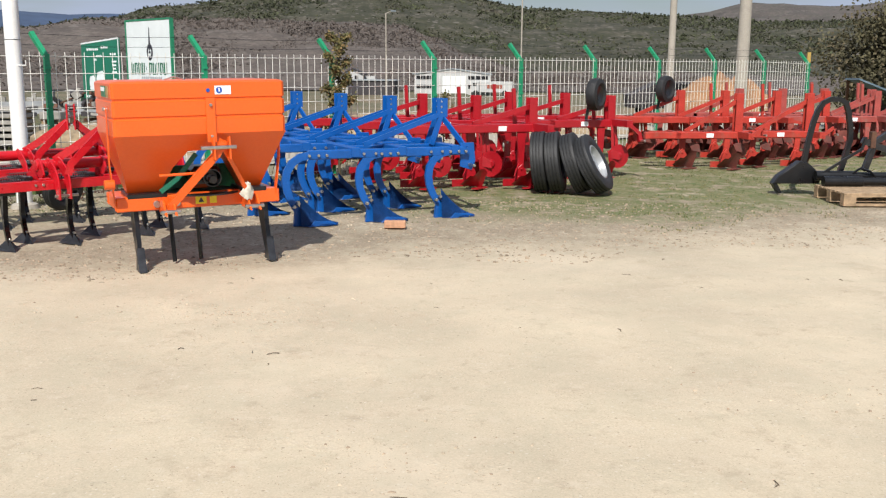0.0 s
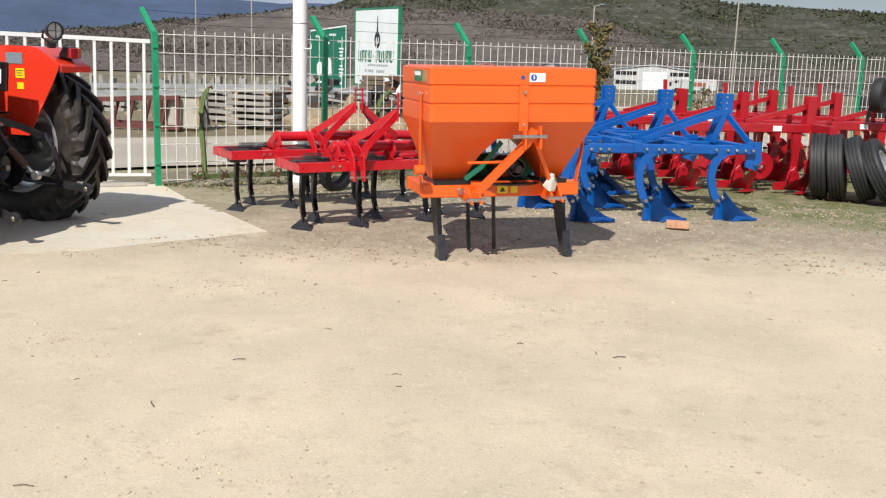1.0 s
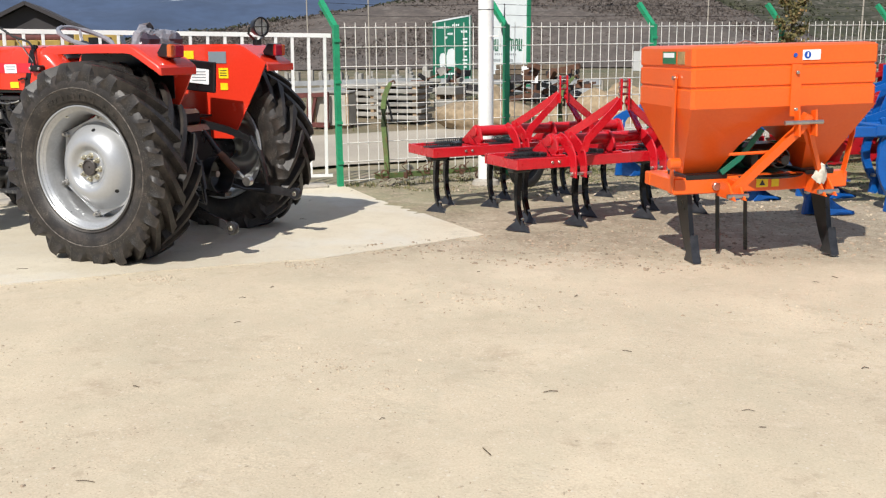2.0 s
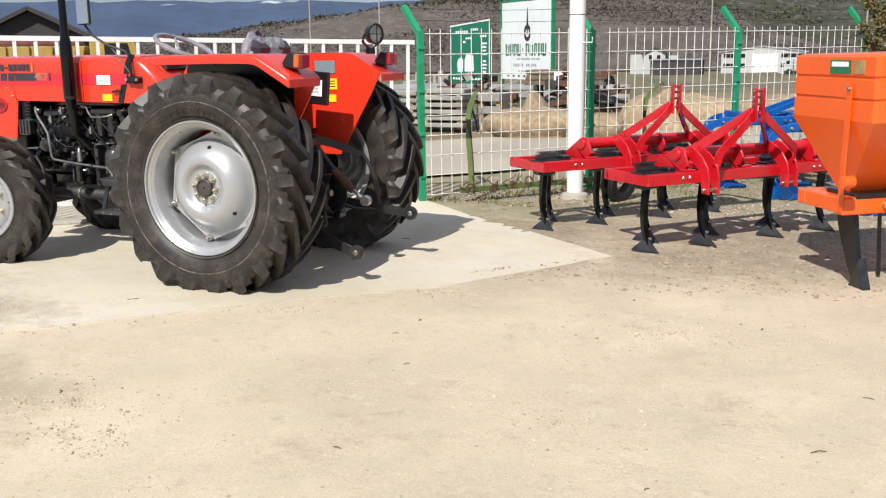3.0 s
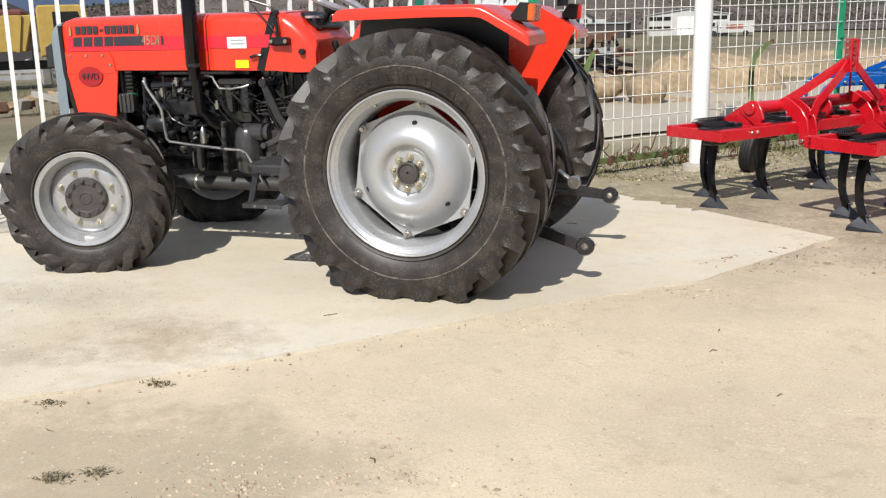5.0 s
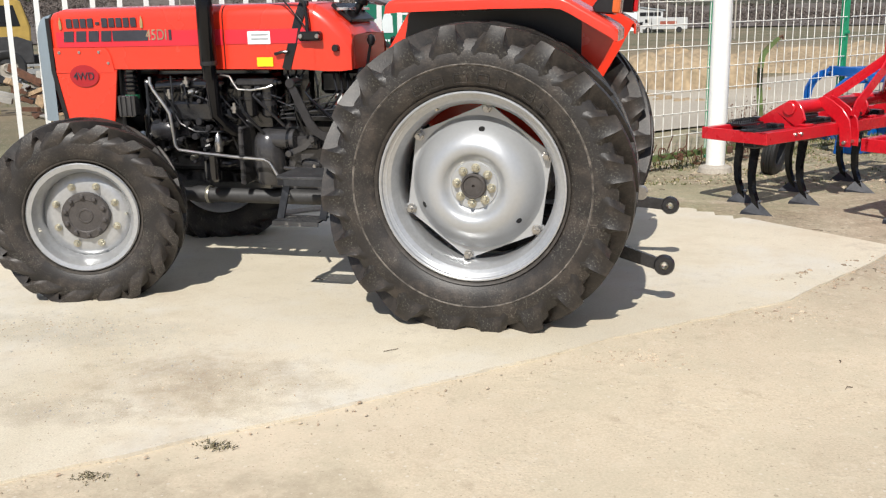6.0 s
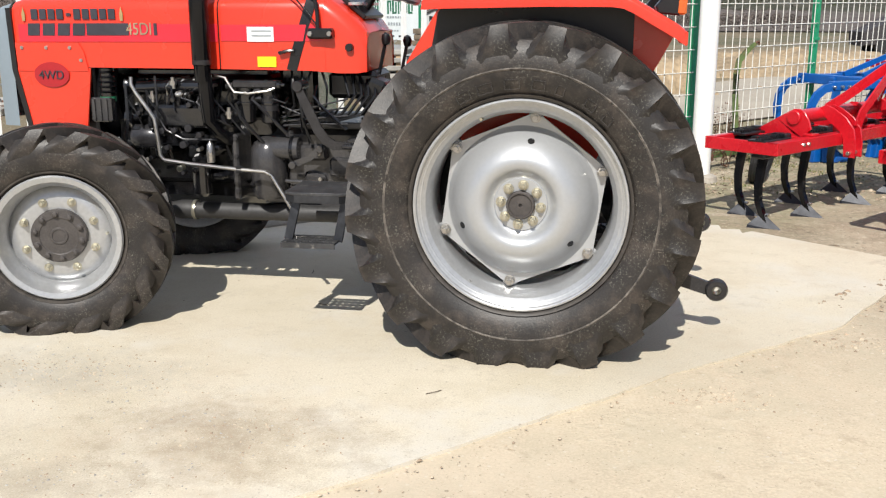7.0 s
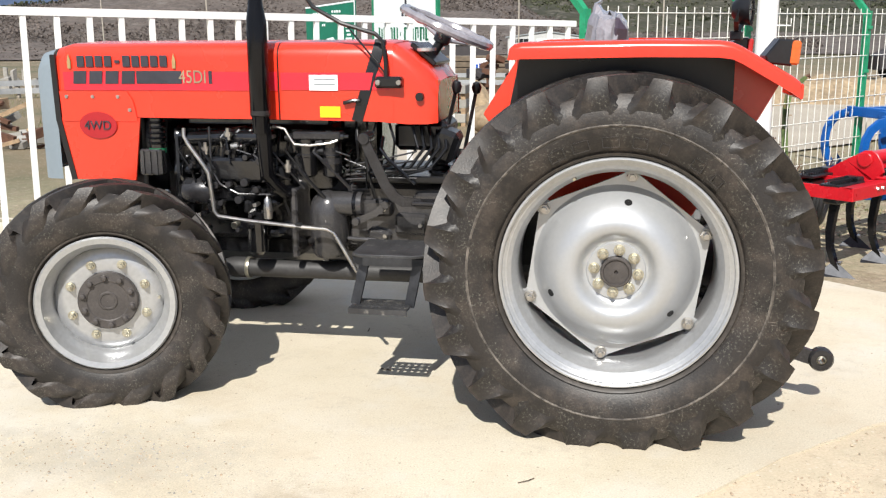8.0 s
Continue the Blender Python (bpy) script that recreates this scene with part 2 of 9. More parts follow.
M_PLASTER = surface("plaster_wall", (0.46, 0.46, 0.45), 0.85, var=0.08, scale=0.6)
M_ROOF = surface("roof_dark", (0.045, 0.040, 0.042), 0.8, var=0.2, scale=1)
M_MESHRED = surface("brick_red", (0.30, 0.09, 0.06), 0.85, var=0.25, scale=2)
M_TYELLOW = surface("lorry_yellow", (0.40, 0.27, 0.065), 0.5, var=0.1)
M_SHRUB = surface("bare_shrub", (0.085, 0.070, 0.045), 0.9, var=0.3, scale=4)
M_LEAF = surface("shrub_leaf", (0.115, 0.11, 0.034), 0.7, var=0.35, scale=9, second=(0.25, 0.15, 0.06), cover=0.45)
M_CONIFER = surface("conifer", (0.035, 0.040, 0.018), 0.85, var=0.4, scale=2)
M_GRASS = surface("grass_blade", (0.10, 0.125, 0.035), 0.8, var=0.35, scale=3, second=(0.24, 0.20, 0.09), cover=0.4)
M_PEBBLE = surface("pebble", (0.455, 0.375, 0.275), 0.9, var=0.3, scale=10)
M_TWIG = surface("twig", (0.10, 0.075, 0.05), 0.9, var=0.3)

# ---------------------------------------------------------------- mesh helpers


def part(name, bm, material, parent=None, label="", smooth=True):
    """Link a bmesh as one mesh object under a thing or a part."""
    me = bpy.data.meshes.new(name)
    bmesh.ops.recalc_face_normals(bm, faces=bm.faces[:])
    bm.to_mesh(me)
    bm.free()
    me.materials.append(material)
    if smooth:
        me.shade_smooth()
        me.set_sharp_from_angle(angle=radians(35))
    ob = new(name, me)
    if parent:
        ob.parent = parent
    if label:
        tagged(ob, label)
    return ob


def thing(name, label, category, m=None, group="", kind=""):
    ob = new(name)
    ob.empty_display_size = 0.1
    if m is not None:
        ob.matrix_basis = m
    return tagged(ob, label, category, group, kind)


def setting(ob, label, category):
    return tagged(ob, label, category, kind="structure")


def add_box(bm, c, size, m=None, bev=0.0):
    """A box, bevelled, centred on c; m turns it before it is moved to c."""
    r = bmesh.ops.create_cube(bm, size=1.0)
    vs = r["verts"]
    for v in vs:
        v.co = Vector((v.co.x * size[0], v.co.y * size[1], v.co.z * size[2]))
    if bev:
        es = list({e for v in vs for e in v.link_edges})
        out = bmesh.ops.bevel(bm, geom=es, offset=bev, segments=1, affect="EDGES")
        vs = list({v for f in out["faces"] for v in f.verts} | {v for v in vs if v.is_valid})
    for v in vs:
        v.co = (m @ v.co if m else v.co) + Vector(c)
    return bm


def box(c, size, m=None, bev=0.0):
    return add_box(bmesh.new(), c, size, m, bev)


def ring_loft(bm, rings, closed_ring=True, cap=True, loop=False):
    """Join rings of points (all of one length) into a skin."""
    vv = [[bm.verts.new(p) for p in r] for r in rings]
    n = len(vv[0])
    last = len(vv) if loop else len(vv) - 1
    for i in range(last):
        a, b = vv[i], vv[(i + 1) % len(vv)]
        for j in range(n if closed_ring else n - 1):
            k = (j + 1) % n
            bm.faces.new((a[j], a[k], b[k], b[j]))
    if cap and not loop and closed_ring:
        bm.faces.new(vv[0])
        bm.faces.new(list(reversed(vv[-1])))
    return bm


def add_pipe(bm, pts, r, seg=8, r_end=None):
    """A round bar or pipe along a line of points."""
    pts = [Vector(p) for p in pts]
    rings = []
    for i, p in enumerate(pts):
        d = (pts[min(i + 1, len(pts) - 1)] - pts[max(i - 1, 0)]).normalized()
        up = Vector((0, 0, 1)) if abs(d.z) < 0.95 else Vector((1, 0, 0))
        u = d.cross(up).normalized()
        w = u.cross(d)
        rr = r if r_end is None else r + (r_end - r) * i / (len(pts) - 1)
        rings.append([p + (u * math.cos(a) + w * math.sin(a)) * rr for a in (2 * math.pi * k / seg for k in range(seg))])
    return ring_loft(bm, rings)


def pipe(pts, r, seg=8, r_end=None):
    return add_pipe(bmesh.new(), pts, r, seg, r_end)


def add_bar(bm, pts, w, h, up=(0, 0, 1)):
    """A flat or square bar of width w (sideways) and height h (along up) along a line of points."""
    pts = [Vector(p) for p in pts]
    up = Vector(up)
    rings = []
    for i, p in enumerate(pts):
        d = (pts[min(i + 1, len(pts) - 1)] - pts[max(i - 1, 0)]).normalized()
        u = d.cross(up)
        u = u.normalized() if u.length > 1e-4 else Vector((1, 0, 0))
        v = u.cross(d).normalized()
        hh = h[i] if isinstance(h, (list, tuple)) else h
        ww = w[i] if isinstance(w, (list, tuple)) else w
        rings.append([p + u * sx * ww / 2 + v * sy * hh / 2 for sx, sy in ((-1, -1), (1, -1), (1, 1), (-1, 1))])
    return ring_loft(bm, rings)


def bar(pts, w, h, up=(0, 0, 1)):
    return add_bar(bmesh.new(), pts, w, h, up)


def add_prism(bm, outline, thick, m=None, bev=0.0):
    """A plate: the outline (x, z) in the local xz plane, thickness along y, then moved by m."""
    a = [bm.verts.new((x, -thick / 2, z)) for x, z in outline]
    b = [bm.verts.new((x, thick / 2, z)) for x, z in outline]
    fs = [bm.faces.new(a), bm.faces.new(list(reversed(b)))]
    n = len(a)
    for i in range(n):
        bm.faces.new((a[i], b[i], b[(i + 1) % n], a[(i + 1) % n]))
    vs = a + b
    if bev:
        out = bmesh.ops.bevel(bm, geom=list({e for f in fs for e in f.edges}), offset=bev, segments=1, affect="EDGES")
        vs = list({v for f in out["faces"] for v in f.verts} | {v for v in vs if v.is_valid})
    if m:
        for v in vs:
            v.co = m @ v.co
    return bm


def prism(outline, thick, m=None, bev=0.0):
    return add_prism(bmesh.new(), outline, thick, m, bev)


def add_lathe(bm, profile, seg=32, c=(0, 0, 0), axis="y", closed=False):
    """Turn a profile of (along, radius) round an axis through c."""
    rings = []
    for k in range(seg):
        a = 2 * math.pi * k / seg
        ring = []
        for s, r in profile:
            u, v = r * math.cos(a), r * math.sin(a)
            p = {"y": (u, s, v), "x": (s, u, v), "z": (u, v, s)}[axis]
            ring.append(Vector(p) + Vector(c))
        rings.append(ring)
    return ring_loft(bm, rings, closed_ring=closed, cap=False, loop=True)


def lathe(profile, seg=32, c=(0, 0, 0), axis="y", closed=False):
    return add_lathe(bmesh.new(), profile, seg, c, axis, closed)


def add_disc(bm, c, r, depth, axis="y", seg=16):
    """A short closed cylinder."""
    e = min(r, depth) * 0.12
    return add_lathe(bm, [(-depth / 2, 0.0005), (-depth / 2, r - e), (-depth / 2 + e, r), (depth / 2 - e, r), (depth / 2, r - e), (depth / 2, 0.0005)], seg, c, axis)


def disc(c, r, depth, axis="y", seg=16):
    return add_disc(bmesh.new(), c, r, depth, axis, seg)


def text_part(name, words, size, m, material, parent, depth=0.002, squeeze=1.0):
    cu = bpy.data.curves.new(name, "FONT")
    cu.body, cu.size, cu.extrude = words, size, depth
    cu.align_x, cu.align_y = "CENTER", "CENTER"
    tmp = bpy.data.objects.new(name, cu)
    scene.collection.objects.link(tmp)
    me = bpy.data.meshes.new_from_object(tmp.evaluated_get(bpy.context.evaluated_depsgraph_get()))
    bpy.data.objects.remove(tmp)
    bpy.data.curves.remove(cu)
    me.transform(m @ Matrix.Diagonal((squeeze, 1, 1, 1)))
    me.materials.clear()
    me.materials.append(material)
    ob = new(name, me)
    ob.parent = parent
    return ob


R90 = Matrix.Rotation(radians(90), 4, "X")     # text upright, facing -y


def rise(x, y):
    """Height of the ground: flat yard, a slight rise beyond the fence, then falling to the valley floor."""
    if y < 10:
        return 0.0
    if x < -14:
        return max(-2.4, -0.03 * min(-14 - x, y - 10) - max(0, y - 40) * 0.02)
    if y < 22:
        return 0.008 * (y - 10)
    return max(-2.4, 0.096 - 0.022 * (y - 22))

# ---------------------------------------------------------------- ground, slab, road


def ground_material():
    m = surface("yard_dirt", (0.530, 0.442, 0.318), 0.95, var=0.12, scale=0.9, bump=0.10, bscale=110, second=(0.435, 0.357, 0.252), cover=0.36, grit=0.05)
    nt = m.node_tree
    b = nt.nodes["Principled BSDF"]
    src = b.inputs["Base Color"].links[0].from_socket
    co = nt.nodes.new("ShaderNodeTexCoord")
    sep = nt.nodes.new("ShaderNodeSeparateXYZ")
    nt.links.new(co.outputs["Object"], sep.inputs["Vector"])

    def node(op, a, bb):
        n = nt.nodes.new("ShaderNodeMath")
        n.operation = op
        for i, v in enumerate((a, bb)):
            if isinstance(v, (int, float)):
                n.inputs[i].default_value = v
            else:
                nt.links.new(v, n.inputs[i])
        return n.outputs[0]

    def noise_at(scale, detail=6.0):
        n = nt.nodes.new("ShaderNodeTexNoise")
        n.inputs["Scale"].default_value, n.inputs["Detail"].default_value = scale, detail
        n.inputs["Roughness"].default_value = 0.74
        nt.links.new(co.outputs["Object"], n.inputs["Vector"])
        return n.outputs["Fac"]

    def ramp(v, lo, hi):
        n = nt.nodes.new("ShaderNodeMapRange")
        n.interpolation_type = "SMOOTHSTEP"
        nt.links.new(v, n.inputs["Value"])
        n.inputs["From Min"].default_value, n.inputs["From Max"].default_value = lo, hi
        return n.outputs["Result"]

    def blend(fac, a, rgb):
        n = nt.nodes.new("ShaderNodeMix")
        n.data_type = "RGBA"
        nt.links.new(fac, n.inputs["Factor"])
        nt.links.new(a, n.inputs["A"])
        if isinstance(rgb, tuple):
            n.inputs["B"].default_value = rgb + (1,)
        else:
            nt.links.new(rgb, n.inputs["B"])
        return n.outputs["Result"]

    x, y = sep.outputs["X"], sep.outputs["Y"]
    wob = node("MULTIPLY", node("SUBTRACT", noise_at(0.5), 0.5), 4.0)
    # coarser, greyer gravel towards the machines
    gravel = node("MULTIPLY", ramp(node("ADD", node("SUBTRACT", y, node("MULTIPLY", x, 0.45)), node("MULTIPLY", wob, 0.7)), 7.5, 9.3), ramp(node("ADD", y, node("MULTIPLY", wob, 0.3)), 6.2, 7.5))
    stones = ramp(noise_at(30, 3.0), 0.42, 0.60)
    c1 = blend(node("MULTIPLY", gravel, 0.80), src, (0.175, 0.134, 0.088))
    mottle = ramp(noise_at(11, 10.0), 0.47, 0.62)
    c1 = blend(node("MULTIPLY", node("MULTIPLY", gravel, mottle), 0.55), c1, (0.165, 0.128, 0.082))
    c1 = blend(node("MULTIPLY", node("MULTIPLY", gravel, stones), 0.40), c1, (0.40, 0.325, 0.235))
    # pale trodden patches in the open yard
    pale = ramp(noise_at(0.35, 4.0), 0.50, 0.68)
    c1 = blend(node("MULTIPLY", pale, 0.55), c1, (0.61, 0.51, 0.38))
    # brown stains and scuffed marks, small dark specks
    stain = ramp(noise_at(1.7, 9.0), 0.55, 0.70)
    c1 = blend(node("MULTIPLY", stain, 0.52), c1, (0.335, 0.255, 0.175))
    scuff = ramp(noise_at(6.5, 12.0), 0.55, 0.66)
    c1 = blend(node("MULTIPLY", scuff, 0.50), c1, (0.355, 0.28, 0.195))
    fleck = ramp(noise_at(19, 12.0), 0.55, 0.63)
    c1 = blend(node("MULTIPLY", fleck, 0.24), c1, (0.35, 0.28, 0.195))
    crust = ramp(noise_at(8.5, 12.0), 0.47, 0.38)
    c1 = blend(node("MULTIPLY", crust, 0.45), c1, (0.57, 0.485, 0.365))
    hue = ramp(noise_at(2.6, 10.0), 0.44, 0.62)
    c1 = blend(node("MULTIPLY", hue, 0.35), c1, (0.425, 0.375, 0.268))
    speck = ramp(noise_at(85, 2.0), 0.66, 0.71)
    c1 = blend(node("MULTIPLY", speck, 0.55), c1, (0.24, 0.19, 0.135))
    pale_speck = ramp(noise_at(60, 3.0), 0.30, 0.36)
    c1 = blend(node("SUBTRACT", 0.35, node("MULTIPLY", pale_speck, 0.35)), c1, (0.60, 0.53, 0.42))
    # darker loose soil by the edge of the concrete
    dx, dy = node("ADD", x, 5.85), node("SUBTRACT", y, 3.80)
    soil = ramp(node("ADD", node("ADD", node("MULTIPLY", dx, dx), node("MULTIPLY", node("MULTIPLY", dy, dy), 2.2)), node("MULTIPLY", node("SUBTRACT", noise_at(4.0, 12.0), 0.5), 3.4)), 1.0, 0.1)
    c1 = blend(node("MULTIPLY", soil, 0.55), c1, (0.30, 0.245, 0.17))
    # thin grass along the row of machines
    bend = node("MULTIPLY", node("MAXIMUM", node("SUBTRACT", x, 2.3), 0.0), 0.9)
    line = node("ADD", node("SUBTRACT", node("SUBTRACT", y, bend), 9.7), node("MULTIPLY", wob, 0.4))
    g1 = node("MULTIPLY", ramp(line, 0.0, 1.2), ramp(node("ADD", x, node("MULTIPLY", wob, 0.5)), -2.6, -0.6))
    g2 = ramp(node("ADD", node("SUBTRACT", y, node("MULTIPLY", x, 1.1)), node("MULTIPLY", wob, 0.5)), 12.5, 13.8)
    grass = node("MULTIPLY", node("MAXIMUM", g1, node("MULTIPLY", g2, 0.45)), ramp(noise_at(2.6, 8.0), 0.37, 0.52))
    c2 = blend(node("MULTIPLY", grass, 0.9), c1, blend(ramp(noise_at(9, 6.0), 0.4, 0.6), nt_rgb(nt, (0.075, 0.108, 0.024)), (0.150, 0.145, 0.055)))
    # dry fields beyond the fence
    field = ramp(node("ADD", node("SUBTRACT", y, node("MULTIPLY", x, 1.1)), wob), 21.0, 25.0)
    fcol = blend(ramp(noise_at(0.09, 8.0), 0.42, 0.58), nt_rgb(nt, (0.175, 0.135, 0.08)), (0.085, 0.085, 0.04))
    tan = node("MULTIPLY", ramp(node("ADD", node("SUBTRACT", y, node("MULTIPLY", x, 1.1)), node("MULTIPLY", wob, 3.0)), 66.0, 40.0), node("MULTIPLY", ramp(noise_at(0.35, 8.0), 0.38, 0.56), ramp(node("ADD", x, wob), -10.0, -5.0)))
    fcol = blend(node("MULTIPLY", tan, 0.8), fcol, (0.27, 0.195, 0.115))
    c3 = blend(field, c2, fcol)
    nt.links.new(c3, b.inputs["Base Color"])
    # trodden dents and crumbling crust, rough in patches
    rough_patch = ramp(noise_at(2.2, 6.0), 0.53, 0.66)
    dents = node("MULTIPLY", node("ADD", noise_at(9.0, 3.0), node("MULTIPLY", noise_at(30.0, 3.0), 0.6)), rough_patch)
    relief = nt.nodes.new("ShaderNodeBump")
    relief.inputs["Strength"].default_value, relief.inputs["Distance"].default_value = 0.22, 0.012
    nt.links.new(dents, relief.inputs["Height"])
    nt.links.new(b.inputs["Normal"].links[0].from_socket, relief.inputs["Normal"])
    nt.links.new(relief.outputs["Normal"], b.inputs["Normal"])
    add_specks(m, ((70, 0.13, 0.26, (0.29, 0.23, 0.16), 0.6), (110, 0.16, 0.30, (0.58, 0.49, 0.37), 0.45), (45, 0.10, 0.30, (0.60, 0.54, 0.44), 0.55), (26, 0.05, 0.20, (0.25, 0.20, 0.14), 0.65)), node("SUBTRACT", 1.0, grass))
    add_specks(m, ((34, 0.30, 0.34, (0.36, 0.295, 0.215), 0.7), (60, 0.35, 0.34, (0.145, 0.112, 0.075), 0.65), (22, 0.14, 0.30, (0.11, 0.09, 0.062), 0.6)), gravel)
    return m


def nt_rgb(nt, rgb):
    n = nt.nodes.new("ShaderNodeRGB")
    n.outputs[0].default_value = rgb + (1,)
    return n.outputs[0]


def graded(lo, hi, step, far_lo, far_hi):
    xs = list(np.arange(lo, hi + step / 2, step))
    s, v = step, xs[-1]
    while v < far_hi:
        s *= 1.35
        v += s
        xs.append(v)
    s, v = step, xs[0]
    while v > far_lo:
        s *= 1.35
        v -= s
        xs.insert(0, v)
    return xs


def build_ground():
    xs, ys = graded(-10, 7, 0.11, -3000, 3000), graded(0.5, 12, 0.11, -1500, 4200)
    verts, faces = [], []
    for y in ys:
        for x in xs:
            near = abs(x) < 40 and -20 < y < 60
            z = rise(x, y)
            if near:
                z += 0.030 * (noise.noise(Vector((x * 0.35, y * 0.35, 0))) ) * (1.0 if y > 7.5 else 0.6)
                z += 0.010 * noise.noise(Vector((x * 2.3, y * 2.3, 5)))
                z += 0.005 * noise.noise(Vector((x * 7, y * 7, 9)))
                if x < -3.85 - (y - 7.58) * 1.15 and y < 9.1 and y > x + 11.1:        # bed below the concrete
                    z -= 0.06
            verts.append((x, y, z))
    nx = len(xs)
    for j in range(len(ys) - 1):
        for i in range(nx - 1):
            a = j * nx + i
            faces.append((a, a + 1, a + nx + 1, a + nx))
    me = bpy.data.meshes.new("ground")
    me.from_pydata(verts, [], faces)
    me.shade_smooth()
    me.materials.append(ground_material())
    return setting(new("ground", me), "sandy trodden dirt yard with gravel and thin grass", "ground")


build_ground()

# concrete apron in front of the gate


def slab_material():
    """Pale grey concrete, trodden sandy in broad patches, with stains and grit."""
    m = surface("apron_concrete", (0.565, 0.502, 0.388), 0.9, var=0.10, scale=0.7, bump=0.08, bscale=160, second=(0.50, 0.435, 0.32), cover=0.42, grit=0.06)
    nt = m.node_tree
    b = nt.nodes["Principled BSDF"]
    co = nt.nodes.new("ShaderNodeTexCoord")
    for scale, lo, hi, rgb, amount, rough in ((2.3, 0.57, 0.70, (0.33, 0.275, 0.21), 0.60, 0.78), (0.75, 0.50, 0.60, (0.57, 0.54, 0.475), 0.65, 0.65), (1.3, 0.53, 0.66, (0.47, 0.385, 0.275), 0.5, 0.75), (9.0, 0.56, 0.68, (0.36, 0.31, 0.235), 0.42, 0.82), (22.0, 0.57, 0.66, (0.40, 0.345, 0.26), 0.35, 0.8), (70.0, 0.66, 0.72, (0.27, 0.23, 0.18), 0.5, 0.5)):
        src = b.inputs["Base Color"].links[0].from_socket
        n, r, mx, k = (nt.nodes.new(t) for t in ("ShaderNodeTexNoise", "ShaderNodeMapRange", "ShaderNodeMix", "ShaderNodeMath"))
        n.inputs["Scale"].default_value, n.inputs["Detail"].default_value, n.inputs["Roughness"].default_value = scale, 8.0, rough
        r.inputs["From Min"].default_value, r.inputs["From Max"].default_value = lo, hi
        k.operation = "MULTIPLY"
        k.inputs[1].default_value = amount
        mx.data_type = "RGBA"
        mx.inputs["B"].default_value = rgb + (1,)
        nt.links.new(co.outputs["Object"], n.inputs["Vector"])
        nt.links.new(n.outputs["Fac"], r.inputs["Value"])
        nt.links.new(r.outputs["Result"], k.inputs[0])
        nt.links.new(k.outputs[0], mx.inputs["Factor"])
        nt.links.new(src, mx.inputs["A"])
        nt.links.new(mx.outputs["Result"], b.inputs["Base Color"])
    # soil carried over the edge, and grit lying in loose grey patches
    for cx, cy, rx, ry, rgb, amount, lo in ((-6.50, 4.98, 0.50, 0.30, (0.30, 0.235, 0.16), 0.65, 0.0), (-7.42, 5.42, 0.55, 0.24, (0.37, 0.335, 0.27), 0.60, 0.0), (-6.95, 4.62, 0.35, 0.14, (0.33, 0.275, 0.205), 0.6, 0.0)):
        src = b.inputs["Base Color"].links[0].from_socket
        sep, n, mx = (nt.nodes.new(t) for t in ("ShaderNodeSeparateXYZ", "ShaderNodeTexNoise", "ShaderNodeMix"))
        nt.links.new(co.outputs["Object"], sep.inputs[0])
        nt.links.new(co.outputs["Object"], n.inputs["Vector"])
        n.inputs["Scale"].default_value, n.inputs["Detail"].default_value, n.inputs["Roughness"].default_value = 5.0, 12.0, 0.78

        def calc(op, p, q):
            k = nt.nodes.new("ShaderNodeMath")
            k.operation = op
            for i, v in enumerate((p, q)):
                if isinstance(v, (int, float)):
                    k.inputs[i].default_value = v
                else:
                    nt.links.new(v, k.inputs[i])
            return k.outputs[0]
        ex = calc("DIVIDE", calc("SUBTRACT", sep.outputs[0], cx), rx)
        ey = calc("DIVIDE", calc("SUBTRACT", sep.outputs[1], cy), ry)
        rr = calc("ADD", calc("ADD", calc("MULTIPLY", ex, ex), calc("MULTIPLY", ey, ey)), calc("MULTIPLY", calc("SUBTRACT", n.outputs["Fac"], 0.5), 7.0))
        r = nt.nodes.new("ShaderNodeMapRange")
        r.inputs["From Min"].default_value, r.inputs["From Max"].default_value = 1.3, lo - 0.4
        nt.links.new(rr, r.inputs["Value"])
        nt.links.new(calc("MULTIPLY", r.outputs["Result"], amount), mx.inputs["Factor"])
        mx.data_type = "RGBA"
        mx.inputs["B"].default_value = rgb + (1,)
        nt.links.new(src, mx.inputs["A"])
        nt.links.new(mx.outputs["Result"], b.inputs["Base Color"])
    add_specks(m, ((80, 0.16, 0.26, (0.30, 0.25, 0.19), 0.5), (140, 0.22, 0.28, (0.63, 0.59, 0.52), 0.45), (30, 0.035, 0.18, (0.24, 0.20, 0.15), 0.6)))
    return m


M_SLAB = slab_material()


